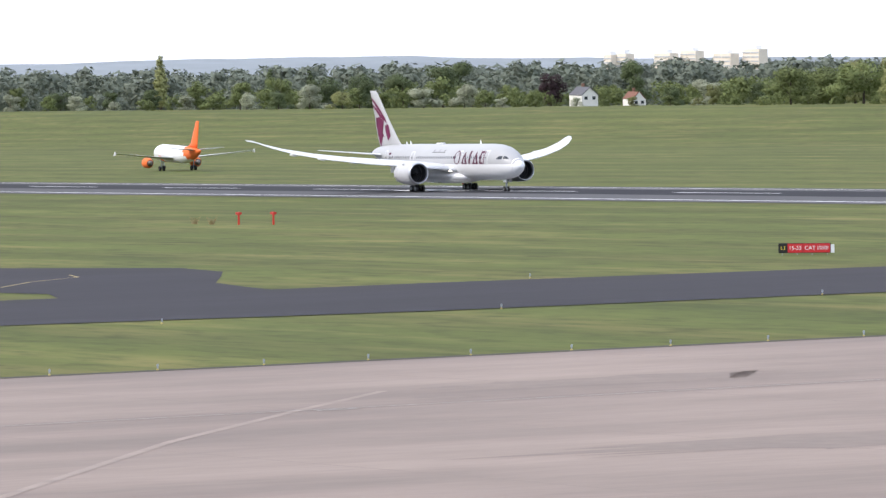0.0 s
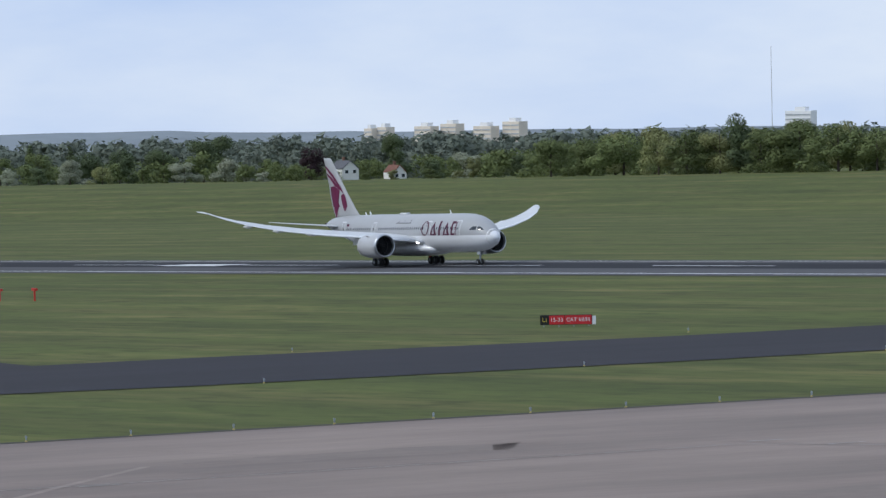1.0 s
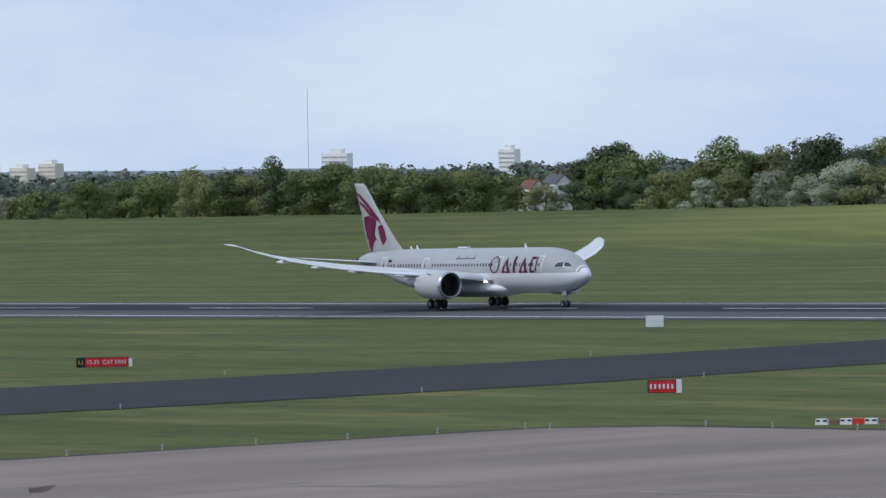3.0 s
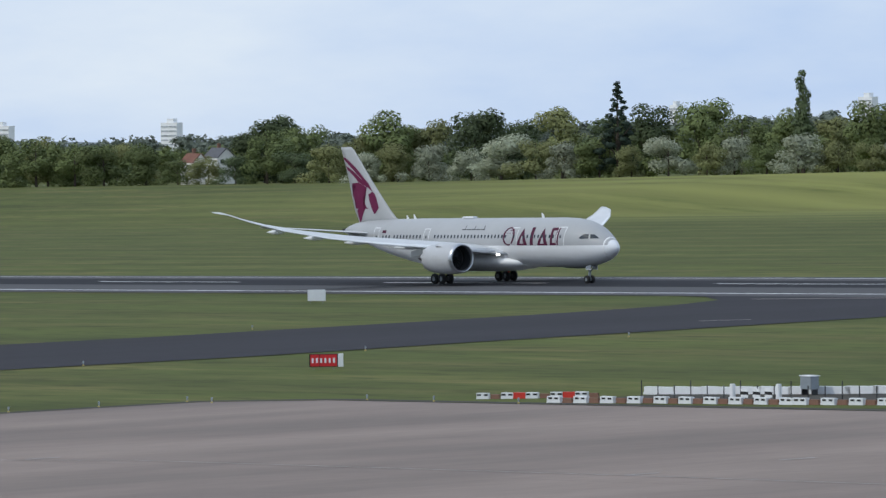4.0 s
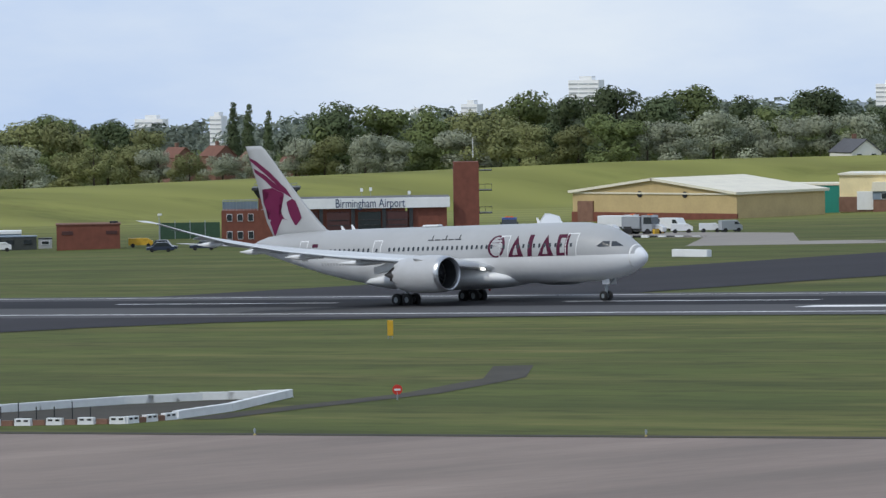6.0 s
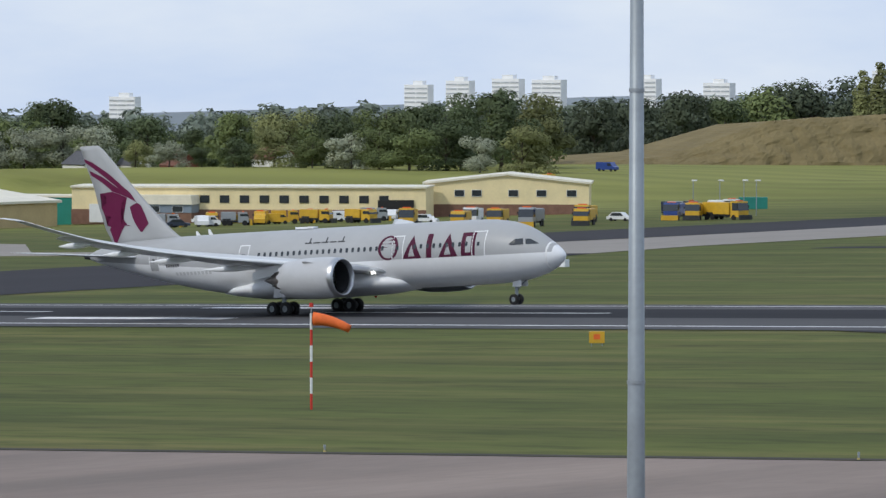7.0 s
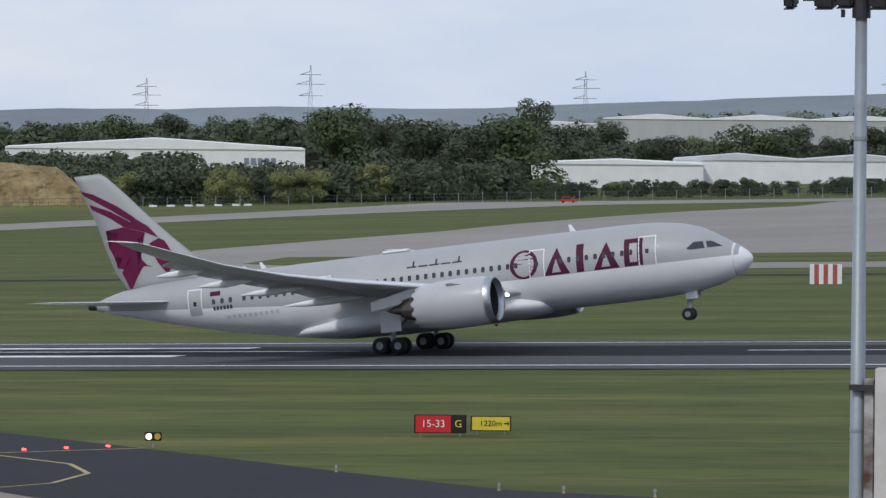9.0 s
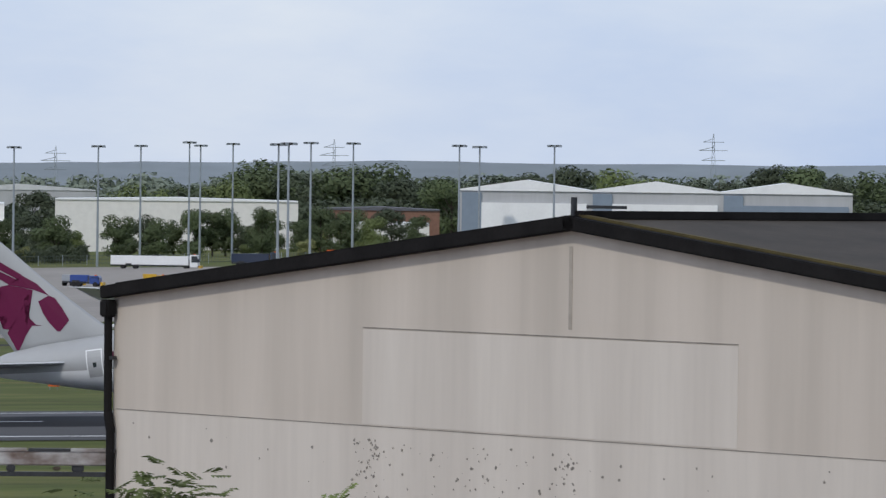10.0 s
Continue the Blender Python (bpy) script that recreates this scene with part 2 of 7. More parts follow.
def shared(name, me, material, parent=None, label="", at=None):
    if not me.materials:
        for m in material if isinstance(material, (list, tuple)) else (material,):
            me.materials.append(m)
    ob = new(name, me)
    if parent is not None:
        ob.parent = parent
    if at is not None:
        ob.matrix_basis = at
    return tagged(ob, label)


def thing(name, m, label, category, group="", kind=""):
    ob = new(name)
    ob.matrix_basis = m
    return tagged(ob, label, category, group, kind)


def box(bm, size, at=(0, 0, 0), turn=None, bevel=0.0):
    r = bmesh.ops.create_cube(bm, size=1)
    m = Matrix.Translation(at) @ (turn or Matrix()) @ Matrix.Diagonal((*size, 1))
    bmesh.ops.transform(bm, matrix=m, verts=r["verts"])
    if bevel:
        es = list({e for v in r["verts"] for e in v.link_edges})
        bmesh.ops.bevel(bm, geom=es, offset=bevel, segments=2, affect="EDGES")
    return bm


def boxed(size, at=(0, 0, 0), turn=None, bevel=0.0):
    return box(bmesh.new(), size, at, turn, bevel)


def tube(bm, a, b, r1, r2=None, n=10, caps=True):
    a, b = Vector(a), Vector(b)
    r = bmesh.ops.create_cone(bm, segments=n, radius1=r1, radius2=r1 if r2 is None else r2, depth=(b - a).length, cap_ends=caps)
    m = Matrix.Translation((a + b) / 2) @ (b - a).to_track_quat("Z", "Y").to_matrix().to_4x4()
    bmesh.ops.transform(bm, matrix=m, verts=r["verts"])
    return bm


def tubed(*a, **k):
    return tube(bmesh.new(), *a, **k)


def loft(rings, closed=True, caps=True, bm=None):
    """A skin over rings of points."""
    bm = bm or bmesh.new()
    vs = [[bm.verts.new(p) for p in r] for r in rings]
    n = len(vs[0])
    for a, b in zip(vs, vs[1:]):
        for i in range(n if closed else n - 1):
            j = (i + 1) % n
            bm.faces.new((a[i], a[j], b[j], b[i]))
    if caps and closed:
        bm.faces.new(vs[0][::-1])
        bm.faces.new(vs[-1])
    bmesh.ops.recalc_face_normals(bm, faces=bm.faces)
    return bm


def prism(outline, depth, bm=None):
    """An outline in the xz plane, given thickness along y."""
    return loft([[(x, y, z) for x, z in outline] for y in (-depth / 2, depth / 2)], bm=bm)


def words(text, size, material, parent, m, name="lettering"):
    """Raised lettering that stands in the xz plane of m."""
    cu = bpy.data.curves.new(name, "FONT")
    cu.body, cu.size, cu.extrude = text, size, 0.01
    cu.align_x, cu.align_y = "CENTER", "CENTER"
    tmp = bpy.data.objects.new(name, cu)
    scene.collection.objects.link(tmp)
    me = bpy.data.meshes.new_from_object(tmp.evaluated_get(bpy.context.evaluated_depsgraph_get()))
    bpy.data.objects.remove(tmp)
    return shared(name, me, material, parent, "", m @ pose(0, 0, 0, 90, 0, 0))


def spot(bearing, distance):
    a = radians(bearing)
    return math.cos(a) * distance, math.sin(a) * distance


# ---- ground ----
CREST_X = [-2400, -1913, -1595, -1300, -1064, -947, -860, -774, -720, -660]
CREST_H = [12.7, 10.3, 9.0, 7.9, 8.2, 10.1, 9.1, 6.1, 2.5, 0.0]


def ground(x, y):
    """Height of the land: a gentle tilt, the long grass hill beyond the runway, a low mound."""
    x, y = np.asarray(x, float), np.asarray(y, float)
    z = SLOPE * np.clip(x, -3700, 400)
    yc = np.interp(x, [-1100, -900], [950, 1100])
    foot = np.interp(x, [-1100, -900], [735, 1040])
    k = np.clip((y - foot) / (yc - foot), 0, 1)
    rise = k * k * (3 - 2 * k)
    fall = np.clip((y - yc) / 500, 0, 1)
    z = z + np.interp(x, CREST_X, CREST_H) * rise * (1 - 0.6 * fall)
    d = np.hypot((x + 645) / 64, (y - 1190) / 95)
    return z + 5.0 * np.exp(-d * d * 1.3)


def land(x, y):
    return float(ground(x, y))


def span(*stretches):
    return np.concatenate([np.arange(a, b, s) for a, b, s in stretches])


gx, gy = span((-4900, -2600, 100), (-2600, -450, 25), (-450, 1601, 100)), span((-900, 600, 150), (600, 1800, 20), (1800, 4901, 100))
GX, GY = np.meshgrid(gx, gy, indexing="ij")
GZ = ground(GX, GY)
gm = bpy.data.meshes.new("ground")
gn = len(gy)
gm.from_pydata(np.stack([GX.ravel(), GY.ravel(), GZ.ravel()], 1).tolist(), [],
               [(i * gn + j, (i + 1) * gn + j, (i + 1) * gn + j + 1, i * gn + j + 1) for i in range(len(gx) - 1) for j in range(gn - 1)])
for p in gm.polygons:
    p.use_smooth = True
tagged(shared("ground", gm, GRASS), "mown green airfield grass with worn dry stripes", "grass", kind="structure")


def sheet(name, outline, material, lift, label="", category="", parent=None, thick=0.0):
    """Paving that follows the tilt of the land."""
    bm = bmesh.new()
    vs = [bm.verts.new((x, y, SLOPE * x + lift)) for x, y in outline]
    f = bm.faces.new(vs)
    if f.normal.z < 0:
        f.normal_flip()
    bm.normal_update()
    if f.normal.z < 0:
        bmesh.ops.reverse_faces(bm, faces=[f])
    ob = part(name, bm, material, parent)
    return tagged(ob, label, category, kind="" if parent else "structure")


def strip(name, x0, x1, y0, y1, material, lift, label="", category="", parent=None):
    return sheet(name, [(x0, y0), (x1, y0), (x1, y1), (x0, y1)], material, lift, label, category, parent)


def ribbon(name, pts, width, material, lift, parent):
    """A painted line along a path."""
    bm = bmesh.new()
    ps = [Vector((x, y)) for x, y in pts]
    rows = []
    for i, p in enumerate(ps):
        d = (ps[min(i + 1, len(ps) - 1)] - ps[max(i - 1, 0)]).normalized()
        s = Vector((-d.y, d.x)) * width / 2
        rows.append([bm.verts.new((q.x, q.y, SLOPE * q.x + lift)) for q in (p + s, p - s)])
    for a, b in zip(rows, rows[1:]):
        bm.faces.new((a[0], a[1], b[1], b[0]))
    return part(name, bm, material, parent)


Y0 = RUNWAY_Y
# the runway: cambered asphalt, rubber along the middle, edge and centre markings
CAMBER = [(-30, 0.05), (-22, 0.1), (-10, 0.25), (0, 0.3), (10, 0.25), (22, 0.1), (30, 0.05)]


def crown(y):
    return float(np.interp(y - Y0, [a for a, _ in CAMBER], [b for _, b in CAMBER]))


def lane(name, x0, x1, y0, y1, material, lift, parent=None):
    ys = [y0] + [Y0 + a for a, _ in CAMBER if y0 < Y0 + a < y1] + [y1]
    rings = [[(x, y, SLOPE * x + crown(y) + lift) for y in ys] for x in (x0, x1)]
    bm = bmesh.new()
    a, b = [[bm.verts.new(p) for p in r] for r in rings]
    for i in range(len(ys) - 1):
        bm.faces.new((a[i], b[i], b[i + 1], a[i + 1]))
    return part(name, bm, material, parent)


runway = tagged(lane("runway", -2480, 380, Y0 - 28, Y0 + 28, RUNWAY, 0), "grey asphalt runway with a dark band of tyre rubber", "runway", kind="structure")
lane("rubber_band", -2480, 380, Y0 - 9, Y0 + 12, RUBBER, 0.006, runway)
lane("edge_line", -2480, 380, Y0 - 22.7, Y0 - 21.8, PAINT_WHITE, 0.012, runway)
lane("edge_line", -2480, 380, Y0 + 21.8, Y0 + 22.7, PAINT_WHITE, 0.012, runway)
for k in range(-28, 12):
    lane("centre_mark", 34.0 + 65 * k - 33, 34.0 + 65 * k, Y0 - 0.45, Y0 + 0.45, PAINT_WHITE, 0.014, runway)
for x, w in ((-347, 13), (-196, 8), (-871, 2)):
    for s in (-1, 1):
        lane("touchdown_mark", x, x + 23, Y0 + s * w - 1.5, Y0 + s * w + 1.5, PAINT_WHITE, 0.014, runway)

# the taxiway that runs up to the runway, with its flared mouth and side branch
WEST_EDGE = [(-454, -200), (-453, 225), (-447, 266), (-448, 300), (-453, 335), (-458, 358), (-463, 374), (-472, 388), (-484, 396), (-500, Y0 - 26)]
EAST_EDGE = [(-345, Y0 - 26), (-370, 397), (-388, 392), (-398, 386), (-405, 375), (-408, 360), (-403, 330), (-399, 300), (-394, 275), (-393, 235), (-395, 195), (-403, 160), (-405, -200)]
taxi_w = sheet("taxiway_west", WEST_EDGE + EAST_EDGE, ASPHALT, 0.05, "dark asphalt taxiway leading to the runway", "taxiway")
branch = sheet("taxiway_branch", [(-452, 188), (-452, 208), (-462.5, 210), (-475.5, 213), (-491, 220.5), (-505, 227), (-521, 229.5), (-541, 219.5), (-590, 195), (-760, 120), (-760, 40), (-560, 135), (-478, 190), (-464, 192)],
               ASPHALT, 0.035, "dark asphalt side branch of a taxiway", "taxiway")
ribbon("worn_mark", [(-419.5, 342.4), (-416.5, 346.2)], 0.7, PAINT_WORN, 0.06, taxi_w)
ribbon("worn_mark", [(-470, 391), (-452, 397)], 0.9, CONCRETE_FAR, 0.06, taxi_w)
ribbon("guide_line", [(-485, 196), (-497, 204), (-505, 212), (-512, 214)], 0.22, PAINT_YELLOW, 0.06, branch)
# the right-hand taxiway slants off the runway towards the apron
taxi_e = sheet("taxiway_east", [(-268, Y0 - 26), (-250, 398), (-237, 391), (-222, 372), (-205, 353), (-184, 332), (-163, 309), (-148, 292), (-139, 283.5), (-134, 279), (-131.5, 275), (-127.7, 272.3), (-119.5, 261.4), (-109.6, 250.6), (-60, 200),
                                (-20, 225), (-60, 247), (-81, 255.7), (-91, 261), (-105, 275), (-127, 298), (-144, 315), (-159, 330), (-176, 348), (-194, 370), (-203, 384), (-198, 393), (-176, Y0 - 26)],
               ASPHALT, 0.055, "dark asphalt exit taxiway slanting away from the runway", "taxiway")
ribbon("centre_line", [(-262, Y0 - 8), (-250, Y0 - 14), (-233, 400), (-202, 364), (-180, 340), (-163, 322), (-132, 290), (-122, 280), (-117.5, 272), (-116, 264), (-118, 258), (-125, 252)], 0.3, PAINT_YELLOW, 0.075, taxi_e)
ribbon("side_line", [(-166, 307.5), (-152, 321)], 0.25, PAINT_YELLOW, 0.075, taxi_e)
ribbon("stop_line", [(-140, 282.5), (-124, 295)], 0.35, PAINT_YELLOW, 0.075, taxi_e)
# the concrete apron on the near side
apron = sheet("apron", [(-325.5, -300), (-325.5, 222), (-318, 227.2), (-152, 244.6), (-138.5, 249), (-133.4, 257.5), (-131.7, 267), (-132.4, 274), (-126, 270), (-60, 202), (80, 190), (80, -300)], CONCRETE, 0.03,
              "pinkish-grey concrete apron with dark stains and worn joints", "apron")
verge = sheet("verge", [(-327.1, -300), (-327.1, 223), (-318.8, 229), (-152, 246.4), (-139, 250.6), (-138.4, 249.2), (-152, 244.8), (-318.2, 227.4), (-325.3, 222.2), (-325.3, -300)], SOIL, 0.045,
              "dark strip of bare soil along the apron edge", "verge")
ribbon("painted_line", [(-276, -200), (-278, 140), (-278.5, 162), (-279, 172), (-267, 177.5), (-229, 182), (-120, 192)], 0.25, PAINT_WORN, 0.045, apron)
ribbon("patched_joint", [(-225, 90), (-258, 113), (-279, 130), (-292, 141)], 0.6, CONCRETE_PATCH, 0.042, apron)
rng = random.Random(5)
for x0, x1, y0, y1 in ((-296, -287, 143, 168), (-286, -282, 139, 143), (-240, -228, 118, 170)):
    n = 44
    ring = [((x0 + x1) / 2 + (x1 - x0) / 2 * math.cos(a) * rng.uniform(0.62, 1.1), (y0 + y1) / 2 + (y1 - y0) / 2 * math.sin(a) * rng.uniform(0.62, 1.1)) for a in (2 * math.pi * i / n for i in range(n))]
    sheet("dark_patch", ring, CONCRETE_OLD, 0.037, parent=apron)
for x, y in ((-281, 175), (-274, 176), (-232, 196), (-205, 150), (-277, 131), (-229, 183)):
    strip("painted_tick", x - 0.25, x + 0.25, y - 1.2, y + 1.2, PAINT_WORN, 0.05, parent=apron)
for k in range(8):
    ribbon("slab_joint", [(-327 + 3, 60 + 22 * k), (-130, 76 + 22 * k)], 0.1, CONCRETE_OLD, 0.034, apron)
# a worn earth track on the near grass
ribbon("earth_track", [(-258, 249), (-261, 258), (-266, 277), (-276, 296), (-290, 312)], 3.0, SOIL, 0.03,
       tagged(new("dirt_track"), "worn dark earth track across grass", "track", kind="structure"))

# far side: crossing taxiways, service road and the great concrete stand
sheet("taxiway_far", [(-478, Y0 + 25), (-405, Y0 + 25), (-412, 540), (-440, 640), (-490, 640), (-476, 520)], ASPHALT, 0.05, "dark asphalt taxiway beyond the runway", "taxiway")
sheet("taxiway_far_concrete", [(-490, 640), (-492, 740), (-500, 850), (-508, 950), (-517, 1070), (-520, 1190), (-522, 1340), (-530, 1460), (-460, 1449), (-300, 1446), (-300, 1392), (-400, 1388),
                               (-455, 1372), (-470, 1300), (-478, 1230), (-480, 1160), (-480, 1060), (-470, 960), (-462, 870), (-453, 760), (-448, 677), (-440, 640)],
      CONCRETE_FAR, 0.07, "pale concrete taxiway beyond the runway", "taxiway")
sheet("service_road", [(-535, 650), (-492, 660), (-498, 900), (-545, 900)], ASPHALT, 0.04, "dark asphalt service road", "road")
sheet("stand", [(-300, 702), (-347, 845), (-352, 893), (-362, 1000), (-374, 1071), (-386, 1178), (-388, 1235), (-382, 1300), (-396, 1384), (-300, 1430), (200, 1440), (200, 700), (-252, 700)], CONCRETE_FAR, 0.05,
      "broad grey concrete aircraft stand", "apron")
sheet("grass_island", [(-300, 748), (-285, 731), (180, 731), (180, 786), (-240, 790), (-309, 788)], GRASS, 0.07, "narrow mown grass island in concrete", "grass")
strip("drain_road", -420, 200, 662, 670, ASPHALT, 0.045, "narrow dark asphalt perimeter track", "road")


# ---- the airliner ----
SKIN = mat("grey_aircraft_paint", (0.365, 0.372, 0.378), 0.45, var=0.05, scale=0.25, fine=1.4, coat=0.1)
BELLY = mat("white_aircraft_paint", (0.76, 0.77, 0.785), 0.42, var=0.05, scale=0.3, fine=1.5, coat=0.1)
WING_GREY = mat("wing_grey_paint", (0.58, 0.59, 0.60), 0.42, var=0.07, scale=0.5, fine=2)
NACELLE = mat("nacelle_grey_paint", (0.46, 0.465, 0.475), 0.35, var=0.06, scale=0.6, fine=3, coat=0.2)
BURGUNDY = mat("burgundy_paint", (0.072, 0.007, 0.030), 0.6, var=0.1, scale=0.6, spec=0.2)
EMBLEM = mat("magenta_burgundy_paint", (0.120, 0.006, 0.046), 0.55, var=0.08, scale=0.6, spec=0.25)
BARE = mat("bare_exhaust_metal", (0.20, 0.18, 0.165), 0.4, 0.8, var=0.2, scale=1.2)
SEAM = mat("pale_door_outline", (0.72, 0.73, 0.74), 0.5, var=0.05, scale=1)
SPAN_D = [0, 0.15, 0.4, 1.0, 2.0, 3.0, 4.0, 5.5, 7.5, 10, 14, 20, 28, 34, 38, 41, 44, 47, 50, 52.6, 54.1, 54.9]
SPAN_W = [0.02, 0.36, 0.62, 1.05, 1.6, 2.0, 2.28, 2.58, 2.8, 2.885, 2.885, 2.885, 2.885, 2.885, 2.84, 2.68, 2.38, 1.98, 1.5, 0.95, 0.58, 0.28]
SPAN_T = [4.24, 4.58, 4.85, 5.32, 5.98, 6.6, 7.1, 7.55, 7.82, 7.9, 7.9, 7.9, 7.9, 7.9, 7.9, 7.88, 7.84, 7.78, 7.66, 7.38, 7.0, 6.7]
SPAN_B = [4.20, 3.85, 3.62, 3.2, 2.74, 2.44, 2.24, 2.06, 1.96, 1.93, 1.93, 1.93, 1.93, 1.95, 2.2, 2.66, 3.25, 3.95, 4.72, 5.4, 5.8, 6.1]
NOSE = 28.4


def hull(d, a, out=0.0):
    """A point of the fuselage d metres behind the nose, at the angle a round it."""
    w, t, b = (float(np.interp(d, SPAN_D, s)) for s in (SPAN_W, SPAN_T, SPAN_B))
    return Vector((NOSE - d, -(w + out) * math.cos(a), (t + b) / 2 + ((t - b) / 2 + out) * math.sin(a)))


def side(d, z, s=-1, out=0.012):
    """A point on the flank at a height."""
    w, t, b = (float(np.interp(d, SPAN_D, q)) for q in (SPAN_W, SPAN_T, SPAN_B))
    k = max(-1, min(1, (z - (t + b) / 2) / ((t - b) / 2)))
    return Vector((NOSE - d, s * (w + out) * math.sqrt(1 - k * k), z))


def decal(name, outline, material, parent, s=-1, out=0.014, step=0.35, label=""):
    """A painted or set-in shape that lies on the curved flank; the outline gives distance behind the nose and height."""
    bm = bmesh.new()
    vs = [bm.verts.new((d, z, 0)) for d, z in outline]
    bm.faces.new(vs)
    zs = [z for _, z in outline]
    z = min(zs) + step
    while z < max(zs):
        bmesh.ops.bisect_plane(bm, geom=bm.verts[:] + bm.edges[:] + bm.faces[:], plane_co=(0, z, 0), plane_no=(0, 1, 0))
        z += step
    ds_ = [d for d, _ in outline]
    d = min(ds_) + 0.4
    while d < max(ds_) and min(ds_) < 9:
        bmesh.ops.bisect_plane(bm, geom=bm.verts[:] + bm.edges[:] + bm.faces[:], plane_co=(d, 0, 0), plane_no=(1, 0, 0))
        d += 0.4
    for v in bm.verts:
        v.co = side(v.co.x, v.co.y, s, out)
    bmesh.ops.recalc_face_normals(bm, faces=bm.faces)
    return part(name, bm, material, parent, label)


def washout(y, rise):
    """The wing twists towards its tip."""
    return rise * (0.6 + min(1, abs(y) / 25))


def foil(stations, t_scale=1.0, rise=0.1):
    """A wing from stations: across, leading and trailing edge behind the nose, height, thickness; rise lifts the trailing edge."""
    rings = []
    for y, le, te, z, t in stations:
        ch = te - le
        up = [(0, 0), (0.02, 0.35), (0.12, 0.75), (0.35, 1.0), (0.6, 0.8), (0.85, 0.35), (1, 0.04)]
        lo = [(0.85, -0.05), (0.6, -0.4), (0.35, -0.62), (0.12, -0.5), (0.02, -0.25)]
        rings.append([(NOSE - le - u * ch, y, z + w * t * 0.4 * t_scale + washout(y, rise) * u * ch * t_scale) for u, w in up + lo])
    return loft(rings)


def mirror(st):
    return [(-y, *r) for y, *r in st]


def lathe(profile, n=40, chev=0):
    """A skin turned round the x axis from (x, radius) pairs; chev notches the last ring."""
    rings = []
    for i, (x, r) in enumerate(profile):
        ring = []
        for k in range(n):
            a = 2 * math.pi * k / n
            dx = chev * (1 if k % 4 in (0, 1) else -1) if i == len(profile) - 1 else 0
            ring.append((x + dx, r * math.cos(a), r * math.sin(a)))
        rings.append(ring)
    return loft(rings, caps=False)


def wheel(parent, at, r=0.66, w=0.5):
    prof = [(-w / 2, r * 0.45), (-w / 2, r * 0.82), (-w * 0.36, r * 0.96), (0, r), (w * 0.36, r * 0.96), (w / 2, r * 0.82), (w / 2, r * 0.45)]
    bm = lathe(prof, 26)
    turn = pose(*at, 0, 0, 90)
    ob = part("wheel", bm, BLACK, parent, "black rubber tyre", True)
    ob.matrix_basis = turn
    hub = bmesh.new()
    tube(hub, (-w * 0.38, 0, 0), (w * 0.38, 0, 0), r * 0.47, n=20)
    for k in range(6):
        a = k * math.pi / 3
        for s in (-1, 1):
            tube(hub, (s * w * 0.3, r * 0.3 * math.cos(a), r * 0.3 * math.sin(a)), (s * w * 0.46, r * 0.3 * math.cos(a), r * 0.3 * math.sin(a)), r * 0.09, n=6)
        tube(hub, (-w * 0.5, 0, 0), (w * 0.5, 0, 0), r * 0.12, n=8)
    part("rim", hub, STEEL, ob, "pale metal wheel rim")
    return ob


